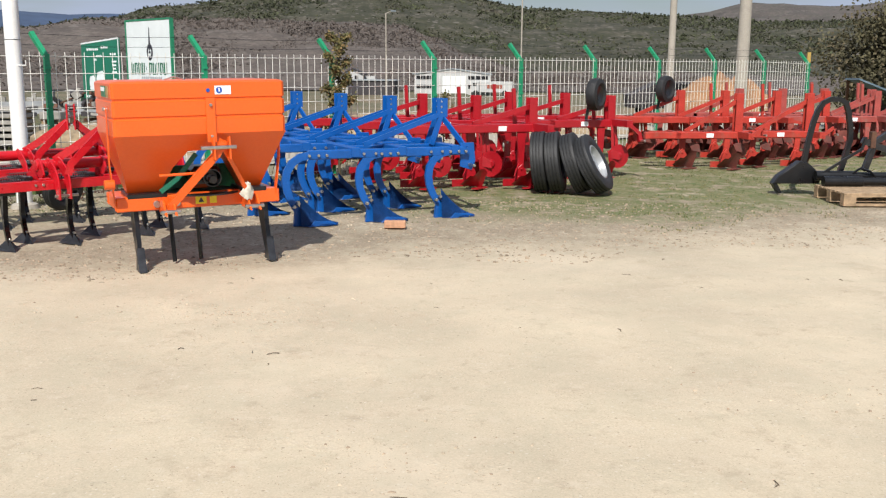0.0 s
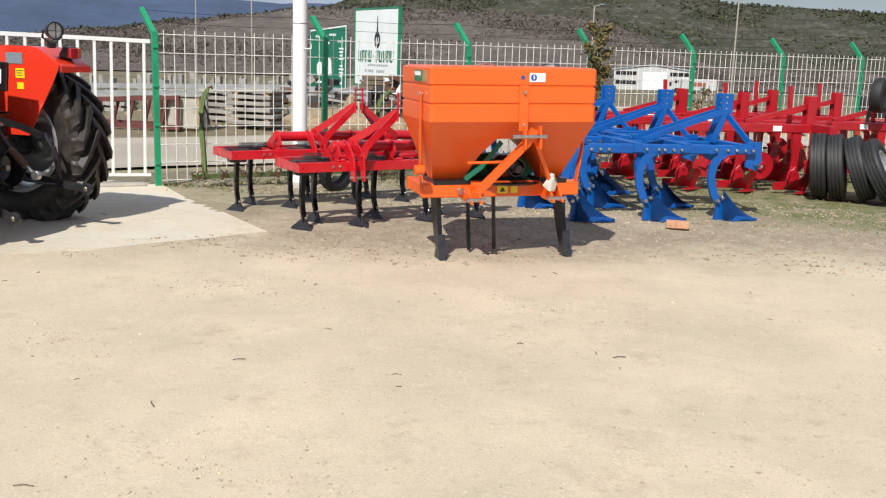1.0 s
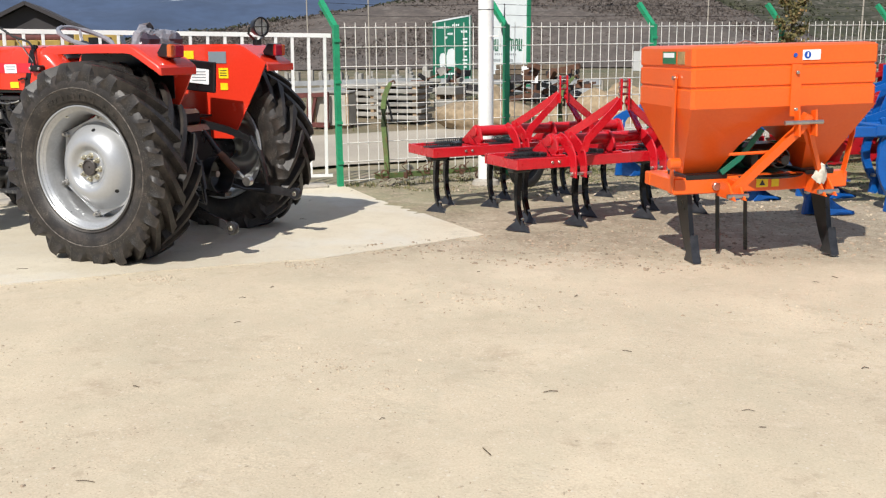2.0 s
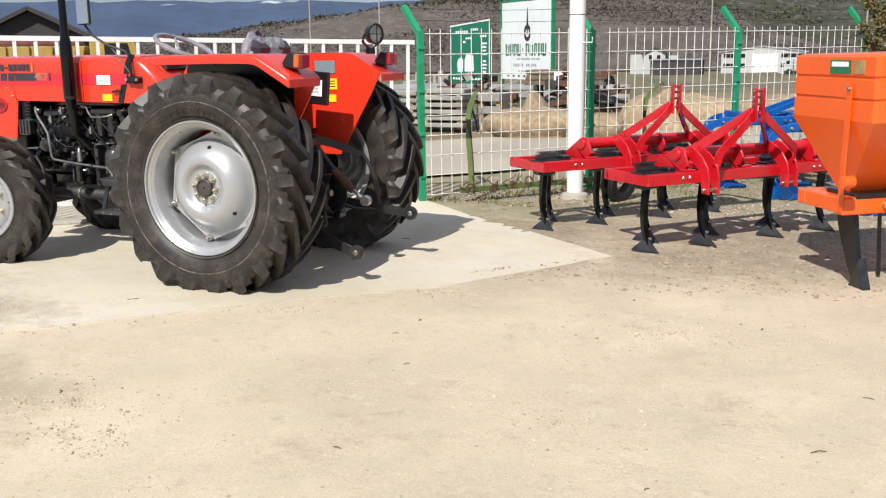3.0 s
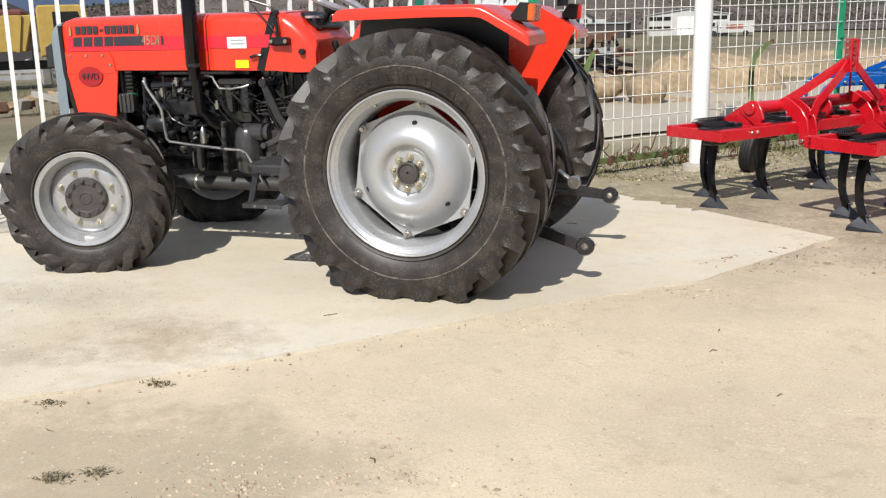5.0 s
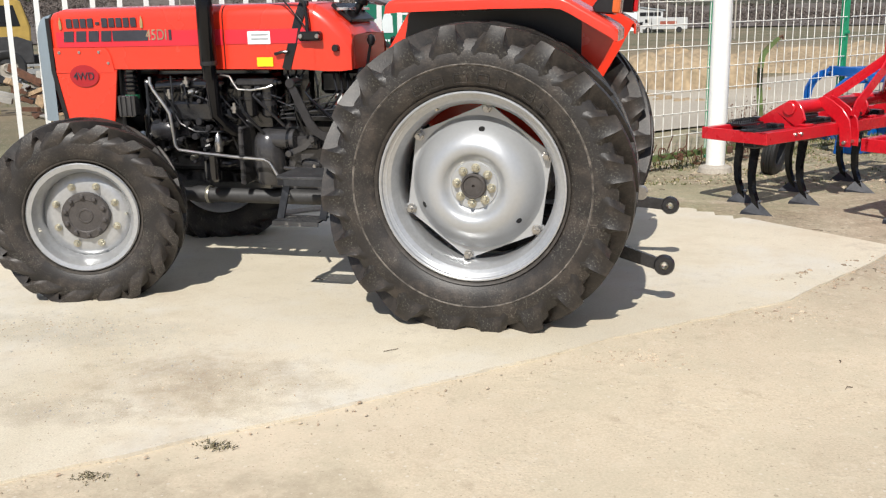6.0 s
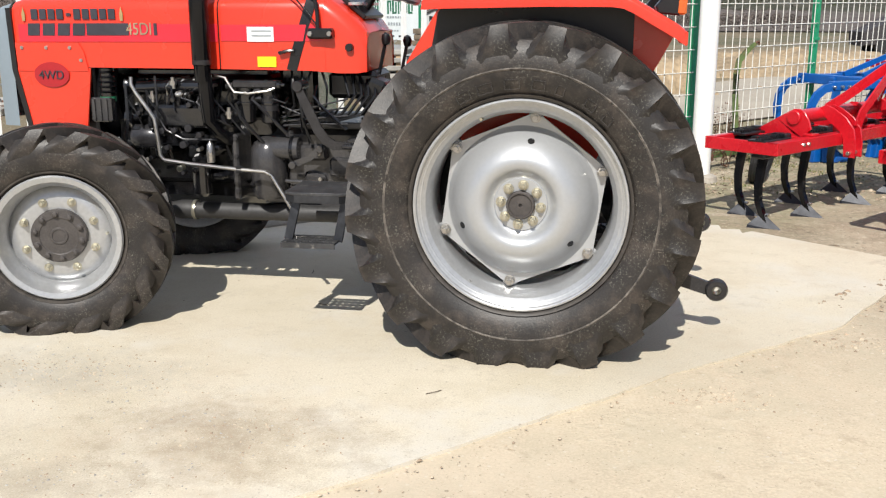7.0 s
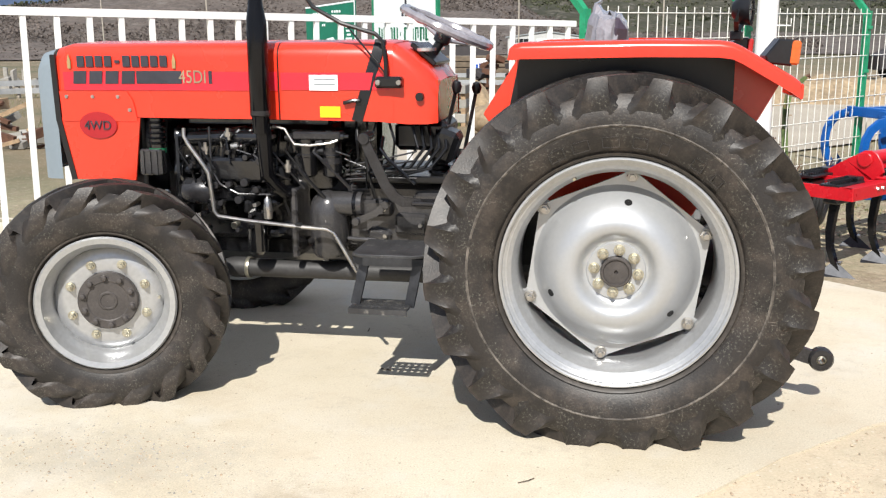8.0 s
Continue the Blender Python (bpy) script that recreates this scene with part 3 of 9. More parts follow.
def build_slab():
    edge = [(-3.61, 7.58), (-4.35, 6.40), (-4.92, 5.90), (-5.54, 5.27), (-6.00, 4.80), (-6.69, 4.17), (-7.8, 3.2), (-9.5, 1.7), (-13.5, -1.7), (-16.5, 3.0), (-16.0, 9.2), (-5.93, 9.50), (-5.12, 8.76), (-4.55, 8.36)]
    fine = []
    for i, (x, y) in enumerate(edge):
        x2, y2 = edge[(i + 1) % len(edge)]
        n = max(1, int(math.hypot(x2 - x, y2 - y) / 0.07)) if i in (0, 1, 2, 3, 4, 5, 11, 12, 13) else 4
        for k in range(n):
            px, py = x + (x2 - x) * k / n, y + (y2 - y) * k / n
            w = 0.012 * noise.noise(Vector((px * 5, py * 5, 1))) if n > 4 and k else 0
            fine.append((px + w, py - w))
    bm = bmesh.new()
    top = [bm.verts.new((x, y, 0.012)) for x, y in fine]
    low = [bm.verts.new((x, y, -0.10)) for x, y in fine]
    bm.faces.new(top)
    for i in range(len(top)):
        k = (i + 1) % len(top)
        bm.faces.new((top[i], low[i], low[k], top[k]))
    return setting(part("pavement", bm, M_SLAB, smooth=False), "pale dusty concrete apron with worn edge before the gate", "pavement")


build_slab()

FENCE_A = Vector((-5.9, 9.4, 0))
FENCE_D = Vector((math.cos(radians(48)), math.sin(radians(48)), 0))
FENCE_N = Vector((-FENCE_D.y, FENCE_D.x, 0))           # outwards
ARM = FENCE_N * 0.18 - FENCE_D * 0.087                   # lean of the slanted arms


def on_fence(s, out=0.0, up=0.0):
    p = FENCE_A + FENCE_D * s + FENCE_N * out
    return Vector((p.x, p.y, rise(p.x, p.y) + up))


# lane outside the fence
def build_lane():
    bm = bmesh.new()
    rows = []
    for k in range(0, 61):
        s = -1.6 + k * 1.0
        rows.append([bm.verts.new(on_fence(s, o + 0.15 * noise.noise(Vector((s, o, 3))), 0.03)) for o in (1.5, 2.6, 3.8, 5.2)])
    for a, b in zip(rows, rows[1:]):
        for i in range(3):
            bm.faces.new((a[i], a[i + 1], b[i + 1], b[i]))
    m = surface("lane_asphalt", (0.37, 0.325, 0.26), 0.9, var=0.12, scale=0.7, bump=0.3, bscale=50)
    return setting(part("road", bm, m), "grey dusty asphalt lane outside the fence", "road")


build_lane()

# ---------------------------------------------------------------- hills and mountain
EYE0 = Vector((-1.5, 1.1, 0))


def far(az, dist, z=0.0):
    """A place at that azimuth (degrees from +y towards +x) and distance from the middle of the walk."""
    a = radians(az)
    return Vector((EYE0.x + dist * math.sin(a), EYE0.y + dist * math.cos(a), z))


def profile(table, az):
    for (a0, e0), (a1, e1) in zip(table, table[1:]):
        if a0 <= az <= a1:
            f = (az - a0) / (a1 - a0)
            f = f * f * (3 - 2 * f)
            return e0 + (e1 - e0) * f
    return table[0][1] if az < table[0][0] else table[-1][1]


def hill_material(name, c1, c2, c3, scale):
    m = surface(name, c1, 0.95, var=0.30, scale=scale * 0.25, second=c2, cover=0.46, bump=0.6, bscale=scale * 4, grit=0.10)
    nt = m.node_tree
    b = nt.nodes["Principled BSDF"]
    src = b.inputs["Base Color"].links[0].from_socket
    co = nt.nodes.new("ShaderNodeTexCoord")
    v = nt.nodes.new("ShaderNodeTexVoronoi")
    v.inputs["Scale"].default_value = scale * 1.3
    r = nt.nodes.new("ShaderNodeValToRGB")
    r.color_ramp.elements[0].position, r.color_ramp.elements[1].position = 0.25, 0.60
    r.color_ramp.elements[0].color, r.color_ramp.elements[1].color = (1, 1, 1, 1), (0, 0, 0, 1)
    mx = nt.nodes.new("ShaderNodeMix")
    mx.data_type = "RGBA"
    mx.inputs["B"].default_value = c3 + (1,)
    half = nt.nodes.new("ShaderNodeMath")
    half.operation = "MULTIPLY"
    half.inputs[1].default_value = 0.6
    nt.links.new(co.outputs["Object"], v.inputs["Vector"])
    nt.links.new(v.outputs["Distance"], r.inputs["Fac"])
    nt.links.new(r.outputs["Color"], half.inputs[0])
    nt.links.new(half.outputs[0], mx.inputs["Factor"])
    nt.links.new(src, mx.inputs["A"])
    nt.links.new(mx.outputs["Result"], b.inputs["Base Color"])
    add_specks(m, ((0.42, 0.30, 0.36, (0.15, 0.13, 0.112), 0.55), (0.8, 0.42, 0.36, c3, 0.75), (0.25, 0.12, 0.34, (0.17, 0.15, 0.13), 0.5)))
    return m


def build_hill(name, label, table, az0, az1, r0, r1, material, rough, nr=26, step=0.6, base=1.0):
    bm = bmesh.new()
    rows = []
    n = int((az1 - az0) / step)
    for i in range(n + 1):
        az = az0 + (az1 - az0) * i / n
        top = 1.25 + r1 * math.tan(radians(profile(table, az)))
        row = []
        for j in range(nr + 6):
            f = j / nr
            r = r0 + (r1 - r0) * f
            z = base + (top - base) * (min(1, f) ** 1.25) if f <= 1 else top - (f - 1) * (r1 - r0) * 0.35
            p = far(az, r)
            z += rough * min(1, f * 3) * (noise.noise(Vector((p.x * 0.03, p.y * 0.03, 0))) * 0.6 + 0.4 * noise.noise(Vector((p.x * 0.12, p.y * 0.12, 2)))) * (0.35 if 0.9 < f <= 1.0 else 1)
            row.append(bm.verts.new((p.x, p.y, z)))
        rows.append(row)
    for a, b in zip(rows, rows[1:]):
        for j in range(len(a) - 1):
            bm.faces.new((a[j], b[j], b[j + 1], a[j + 1]))
    return setting(part(name, bm, material), label, "hill")


T_FRONT = [(-75, -1.0), (-49, -0.9), (-43, 0.6), (-38, 1.1), (-33, 1.8), (-30, 2.2), (-26, 2.75), (-22, 2.9), (-17.5, 2.9), (-12.5, 2.8), (-9, 2.65), (-7, 1.9), (-4.9, 0.9), (-1.5, 0.0), (30, -0.3), (75, -0.3)]
T_BACK = [(-75, -1.0), (-34, -0.8), (-29, 1.5), (-26, 2.7), (-22.7, 3.5), (-16, 4.4), (-10, 4.6), (-4.8, 4.1), (-1.5, 3.6), (3, 3.35), (6.6, 3.2), (12, 2.8), (25, 2.8), (75, 2.0)]
T_RIGHT = [(-20, 0.5), (0, 1.2), (4, 2.5), (7.5, 3.2), (10.8, 3.8), (15.5, 3.6), (20, 4.0), (35, 4.6), (75, 4.0)]
build_hill("hillside", "brown scrubby hillside with bare bushes", T_FRONT, -75, 60, 172, 262,
           hill_material("scrub_brown", (0.098, 0.078, 0.066), (0.125, 0.102, 0.086), (0.058, 0.048, 0.038), 0.5), 1.6, base=-2.2)
build_hill("hillside", "dark green wooded ridge with rocky patches", T_BACK, -60, 75, 270, 430,
           hill_material("scrub_green", (0.036, 0.036, 0.017), (0.080, 0.070, 0.050), (0.020, 0.022, 0.011), 0.35), 3.0, base=-1.5)
build_hill("hillside", "distant bare grey-brown hill", T_RIGHT, -10, 75, 420, 760,
           hill_material("scrub_grey", (0.080, 0.066, 0.058), (0.105, 0.086, 0.074), (0.055, 0.055, 0.040), 0.2), 5.0, base=-1.0, step=0.8)


def build_mountain():
    bm = bmesh.new()
    rows = []
    for i in range(161):
        az = -85 + i * 1.0
        if az > 20:
            break
        e = 2.95 + 0.35 * noise.noise(Vector((az * 0.16, 0, 0))) + 0.22 * noise.noise(Vector((az * 0.55, 3, 0)))
        e *= 1.0 if az < -15 else max(0.2, 1 - (az + 15) / 35)
        row = []
        for j in range(19):
            f = j / 18
            r = 2300 + 900 * f
            p = far(az, r)
            z = 2 + (3200 * math.tan(radians(e))) * f ** 1.1 + 26 * min(1, f * 2) * noise.noise(Vector((p.x * 0.004, p.y * 0.004, 1))) * (0.2 if f > 0.9 else 1)
            row.append(bm.verts.new((p.x, p.y, z)))
        rows.append(row)
    for a, b in zip(rows, rows[1:]):
        for j in range(18):
            bm.faces.new((a[j], b[j], b[j + 1], a[j + 1]))
    # the blue of the distance haze is put into the base colour
    m = surface("haze_blue_mountain", (0.042, 0.068, 0.125), 0.95, var=0.18, scale=0.004, bscale=0.03, grit=0.05)
    nt = m.node_tree
    b = nt.nodes["Principled BSDF"]
    src = b.inputs["Base Color"].links[0].from_socket
    co, sep = nt.nodes.new("ShaderNodeTexCoord"), nt.nodes.new("ShaderNodeSeparateXYZ")
    nz = nt.nodes.new("ShaderNodeTexNoise")
    nz.inputs["Scale"].default_value, nz.inputs["Detail"].default_value = 0.006, 9.0
    add = nt.nodes.new("ShaderNodeMath")
    add.operation = "MULTIPLY_ADD"
    add.inputs[1].default_value = 220.0
    mr = nt.nodes.new("ShaderNodeMapRange")
    mr.inputs["From Min"].default_value, mr.inputs["From Max"].default_value = 287.0, 312.0
    mx = nt.nodes.new("ShaderNodeMix")
    mx.data_type = "RGBA"
    mx.inputs["B"].default_value = (0.62, 0.66, 0.72, 1)
    nt.links.new(co.outputs["Object"], sep.inputs[0])
    nt.links.new(co.outputs["Object"], nz.inputs["Vector"])
    nt.links.new(nz.outputs["Fac"], add.inputs[0])
    nt.links.new(sep.outputs["Z"], add.inputs[2])
    nt.links.new(add.outputs[0], mr.inputs["Value"])
    nt.links.new(mr.outputs["Result"], mx.inputs["Factor"])
    nt.links.new(src, mx.inputs["A"])
    nt.links.new(mx.outputs["Result"], b.inputs["Base Color"])
    return setting(part("backdrop", bm, m), "far mountain range tinted haze blue, with snow on the crest", "mountain")


build_mountain()


def build_scrub(name, label, table, az0, az1, r0, r1, count, size, material, base, ridge=0.0):
    """Bushes over a hillside; ridge > 0 keeps them to the crest."""
    rnd = random.Random(7 + count)
    verts, faces = [], []
    for _ in range(count):
        az = rnd.uniform(az0, az1)
        f = 1 - ridge * rnd.random() if ridge else rnd.random() ** 0.7
        r = r0 + (r1 - r0) * f
        top = 1.25 + r1 * math.tan(radians(profile(table, az)))
        z = base + (top - base) * f ** 1.25
        p = far(az, r, z)
        s = size * rnd.uniform(0.5, 1.4) * (0.5 + 0.5 * r / r1)
        for _ in range(3):
            c = p + Vector((rnd.uniform(-1, 1) * s, rnd.uniform(-1, 1) * s, rnd.uniform(-0.3, 0.7) * s))
            n = len(verts)
            verts += [c + Vector((rnd.uniform(-1, 1), rnd.uniform(-1, 1), rnd.uniform(-1, 1))) * s * 0.8 for _ in range(4)]
            faces += [(n, n + 1, n + 2), (n, n + 1, n + 3), (n + 1, n + 2, n + 3), (n, n + 2, n + 3)]
    me = bpy.data.meshes.new(name)
    me.from_pydata(verts, [], faces)
    me.materials.append(material)
    return tagged(new(name, me), label, "bushes", kind="stuff")


def island_tint(m, lo, hi):
    """Vary a surface from bush to bush."""
    nt = m.node_tree
    b = nt.nodes["Principled BSDF"]
    src = b.inputs["Base Color"].links[0].from_socket
    geo, rng, mx = (nt.nodes.new(t) for t in ("ShaderNodeNewGeometry", "ShaderNodeMapRange", "ShaderNodeMix"))
    rng.inputs["To Min"].default_value, rng.inputs["To Max"].default_value = lo, hi
    mx.data_type, mx.blend_type = "RGBA", "MULTIPLY"
    mx.inputs["Factor"].default_value = 1.0
    nt.links.new(geo.outputs["Random Per Island"], rng.inputs["Value"])
    nt.links.new(src, mx.inputs["A"])
    nt.links.new(rng.outputs["Result"], mx.inputs["B"])
    nt.links.new(mx.outputs["Result"], b.inputs["Base Color"])
    return m


M_SCRUB1 = island_tint(surface("hill_shrub", (0.105, 0.085, 0.073), 0.95, var=0.25, scale=0.05), 0.55, 1.45)
M_SCRUB2 = island_tint(surface("hill_evergreen", (0.048, 0.054, 0.026), 0.95, var=0.35, scale=0.03, second=(0.085, 0.072, 0.052), cover=0.38), 0.55, 1.5)
build_scrub("scrub", "bare brown bushes over the hillside", T_FRONT, -50, 10, 174, 262, 21000, 0.40, M_SCRUB1, -2.2)
build_scrub("scrub", "dark evergreen bushes over the ridge", T_BACK, -30, 30, 275, 430, 17000, 0.75, M_SCRUB2, -1.5)
build_scrub("ridge_trees", "dark conifers along the crest of the ridge", T_BACK, -26, 24, 275, 430, 420, 0.9, M_CONIFER, -1.5, ridge=0.03)
build_scrub("ridge_trees", "bare trees along the crest of the hill", T_FRONT, -48, -20, 174, 262, 420, 0.6, M_CONIFER, -2.2, ridge=0.04)

# ---------------------------------------------------------------- fence


def build_fence():
    posts, high = 11, 1.60
    at = [1.88 * k - 0.06 * max(0, k - 3) for k in range(posts)]
    fence = thing("wire_fence", "white welded wire mesh fence on green steel posts", "fence")
    me_v = me_p = me_a = me_c = None
    for k in range(posts):
        base = on_fence(at[k])
        if me_p is None:
            post = part("fence_post", bar([(0, 0, -0.05), (0, 0, high)], 0.055, 0.055, up=FENCE_D), M_POSTGREEN, fence, "green painted steel post")
            me_p = post.data
        else:
            post = new("fence_post", me_p)
            post.parent = fence
        post.location = base
        tip = ARM + Vector((0, 0, high + 0.23))
        if me_a is None:
            arm = part("slanted_arm", bar([(0, 0, high - 0.03), tip], 0.05, 0.05, up=FENCE_D), M_POSTGREEN, post)
            me_a = arm.data
        else:
            new("slanted_arm", me_a).parent = post
        for zz in (0.25, 0.65, 1.05, 1.45):
            if me_c is None:
                c = part("clamp", box(FENCE_N * -0.034, (0.066, 0.014, 0.03), Matrix.Rotation(radians(48), 3, "Z"), 0.002), M_POSTGREEN, post)
                me_c = c.data
            else:
                c = new("clamp", me_c)
                c.parent = post
            c.location = (0, 0, zz)
    for k in range(posts - 1):
        a, b = on_fence(at[k] + 0.03, -0.035), on_fence(at[k + 1] - 0.03, -0.035)
        panel = new("fence_panel")
        panel.parent = fence
        panel.location = a
        d = b - a
        nv = 17
        for i in range(nv):
            if me_v is None:
                w = part("wire", pipe([(0, 0, 0.05), (0, 0, high + 0.02)], 0.0044, 5), M_WIRE, panel, smooth=False)
                me_v = w.data
            else:
                w = new("wire", me_v)
                w.parent = panel
            w.location = d * ((i + 0.5) / nv)
        for j in range(9):
            z = 0.07 + j * 0.188
            part("wire", pipe([Vector((0, 0, z)) + FENCE_N * -0.008, d + Vector((0, 0, z)) + FENCE_N * -0.008], 0.0044, 5), M_WIRE, panel, smooth=False)
    # two slack barbed strands along the arms
    for f in (0.45, 0.95):
        pts = [on_fence(at[k // 4] + (at[min(posts - 1, k // 4 + 1)] - at[k // 4]) * (k % 4) / 4) + ARM * f + Vector((0, 0, high + 0.23 * f - 0.02 * math.sin(math.pi * (k % 4) / 4))) for k in range((posts - 1) * 4 + 1)]
        part("barbed_wire", pipe(pts, 0.0022, 4), M_CAST, fence, "thin barbed wire strand", smooth=False)


build_fence()


def build_gate(length, m):
    """The leaf hangs on the first fence post and runs on in the fence's line."""
    leaf = thing("gate_leaf", "white painted steel bar gate in line with the wire fence", "gate", m)
    part("rail", bar([(0, 0, 1.50), (-length, 0, 1.50)], 0.036, 0.040), M_WHITE, leaf)
    part("rail", bar([(0, 0, 0.12), (-length, 0, 0.12)], 0.030, 0.028), M_WHITE, leaf)
    me = None
    for i in range(int((length - 0.06) / 0.16) + 1):
        if me is None:
            o = part("gate_bar", bar([(0, 0, 0.12), (0, 0, 1.49)], 0.027, 0.027, up=(1, 0, 0)), M_WHITE, leaf)
            me = o.data
        else:
            o = new("gate_bar", me)
            o.parent = leaf
        o.location = (-0.06 - 0.16 * i, 0, 0)
    part("drop_bolt", pipe([(-length + 0.06, -0.035, 0.42), (-length + 0.06, -0.035, -0.1)], 0.009, 8), M_WHITE, leaf)
    return leaf


build_gate(4.7, Matrix.Translation((-5.99, 9.40, 0.0)) @ Matrix.Rotation(radians(43), 4, "Z") @ Matrix.Rotation(radians(1.0), 4, "Y"))
setting(part("threshold", box((-7.75, 7.76, 0.01), (4.7, 0.22, 0.07), Matrix.Rotation(radians(43), 3, "Z"), 0.02), M_CONC), "pale concrete sill under the gate", "sill")


def build_white_pole():
    p = thing("lamp_pole", "tall white painted steel pole on a concrete foot", "pole", Matrix.Translation((-4.59, 10.08, 0.0)))
    part("shaft", lathe([(0, 0.0005), (0.0, 0.078), (2.4, 0.075), (5.2, 0.066), (5.2, 0.0005)], 20, axis="z"), M_WHITE, p)
    part("foot", lathe([(0, 0.0005), (-0.02, 0.15), (0.05, 0.13), (0.07, 0.085), (0.07, 0.0005)], 16, axis="z"), M_CONC, p, "concrete foot")
    part("bracket", pipe([(-0.06, -0.03, 2.12), (-0.19, -0.05, 2.12), (-0.19, -0.05, 2.18)], 0.008, 6), M_WHITE, p)
    part("bracket", pipe([(0.06, -0.04, 1.48), (0.16, -0.06, 1.48), (0.16, -0.06, 1.53)], 0.006, 6), M_WHITE, p)
    part("cable_tie", lathe([(1.732, 0.0785), (1.735, 0.080), (1.738, 0.0785)], 16, axis="z"), M_BLACK, p, "black cable tie")
    return p


build_white_pole()
# ---------------------------------------------------------------- tractor (front towards -x, near side -y)
TRACTOR = Matrix.Translation((-5.65, 6.62, 0.012)) @ Matrix.Rotation(radians(0), 4, "Z")
tractor = thing("tractor", "red four-wheel-drive farm tractor with silver wheels on concrete", "tractor", TRACTOR)


def tyre_mesh(width, outer, rim_r, lug_h):
    w = width / 2
    core = outer - lug_h
    prof = [(-w * 0.74, rim_r), (-w * 0.88, rim_r + (core - rim_r) * 0.14), (-w * 0.955, rim_r + (core - rim_r) * 0.32), (-w * 0.985, rim_r + (core - rim_r) * 0.52), (-w * 0.97, rim_r + (core - rim_r) * 0.70), (-w * 0.92, rim_r + (core - rim_r) * 0.84), (-w * 0.82, rim_r + (core - rim_r) * 0.94), (-w * 0.64, core - 0.006), (-w * 0.35, core - 0.001), (0, core)]
    return lathe(prof + [(-a, r) for a, r in reversed(prof[:-1])], 80)


def add_lugs(wheel, width, outer, rim_r, lugs, lug_h, lug_w, sweep, big):
    """The tread: every lug an object of its own; its outer end flares down the wall as a hollowed buttress."""
    w, core, n, steps = width / 2, outer - lug_h, 7, 6
    if big:
        rr = 0.512                              # raised, scuffed line round the wall
        part("wall_ridge", lathe([(-w * 0.985, rr - 0.005), (-(w * 0.985 + 0.004), rr), (-w * 0.985, rr + 0.004)], 96), M_SCUFF, wheel, "scuffed ridge on the tyre wall")
    part("wall_ridge", lathe([(-w * 0.84, rim_r + 0.010), (-(w * 0.86 + 0.004), rim_r + 0.015), (-w * 0.90, rim_r + 0.022)], 72), M_MARK, wheel)
    r_end = core - (core - rim_r) * (0.40 if big else 0.52)
    wall = lambda r: w * (0.985 - 0.20 * max(0.0, (r - (core - 0.075)) / 0.075) ** 2 * (1 if r < core else 0.9))
    for s in (-1, 1):
        bm = bmesh.new()
        rings = []
        for i in range(n + 1):
            f = i / n
            y = s * (-0.02 + f * (w * 0.90 + 0.02))
            ang = sweep * (f ** 1.2)
            lo, hi = core - 0.015 - 0.020 * f * f, outer - 0.010 * f * f
            half = lug_w / 2 * (1.25 - 0.10 * f)
            rings.append([(ang + da / outer, r, y) for da, r in ((-half * 1.55, lo), (-half * 1.14, hi + (lo - hi) * 0.35), (-half, hi), (-half * 0.4, hi + 0.001), (half * 0.4, hi + 0.001), (half, hi), (half * 1.14, hi + (lo - hi) * 0.35), (half * 1.55, lo))])
        for i in range(1, steps + 1):
            g = i / steps
            r = outer - 0.014 - (outer - 0.014 - r_end) * g ** 0.9
            ang = sweep * (1 + (0.10 if big else 0.62) * g)
            up = (0.93 + 0.07 * min(1, g * 2.2)) * w + (0.004 if big else 0.006) * (1 - g)
            low = min(wall(r), up) - 0.006
            top = low + (up - low) * (1 - 0.75 * max(0, g - 0.5) * 2)
            half = lug_w / 2 * (1.15 + (1.40 if big else 1.35) * g)
            dip = (0.007 if big else 0.0) * math.sin(math.pi * min(1, g * 1.15)) ** 0.5 if g < 0.87 else 0.0
            rings.append([(ang + da / outer, r, s * yy) for da, yy in ((-half * 1.62, low), (-half * 1.28, low + (top - low) * 0.55), (-half, top), (-half * (1 - 0.50 / (1 + g)), top - dip), (half * (1 - 0.50 / (1 + g)), top - dip), (half, top), (half * (1.28 if big else 1.6), low + (top - low) * 0.55), (half * (1.62 if big else 2.3), low))])
        ring_loft(bm, [[Vector((r * math.cos(t), y, r * math.sin(t))) for t, r, y in ring] for ring in rings])
        first = None
        for k in range(lugs):
            if first is None:
                first = o = part("lug", bm, M_TYRE, wheel)
            else:
                o = new("lug", first.data)
                o.parent = wheel
            o.rotation_euler = (0, -2 * math.pi * (k + (0.5 if s > 0 else 0)) / lugs, 0)


def nuts(parent, count, radius, y, r, h, material, phase=0.0):
    for k in range(count):
        a = 2 * math.pi * k / count + phase
        c = (radius * math.cos(a), y, radius * math.sin(a))
        bm = disc(c, r, h, seg=6)
        add_disc(bm, (c[0], y - h * 0.7, c[2]), r * 0.55, h, seg=8)
        add_disc(bm, (c[0], y + h * 0.35, c[2]), r * 1.35, h * 0.3, seg=14)
        part("wheel_nut", bm, material, parent)


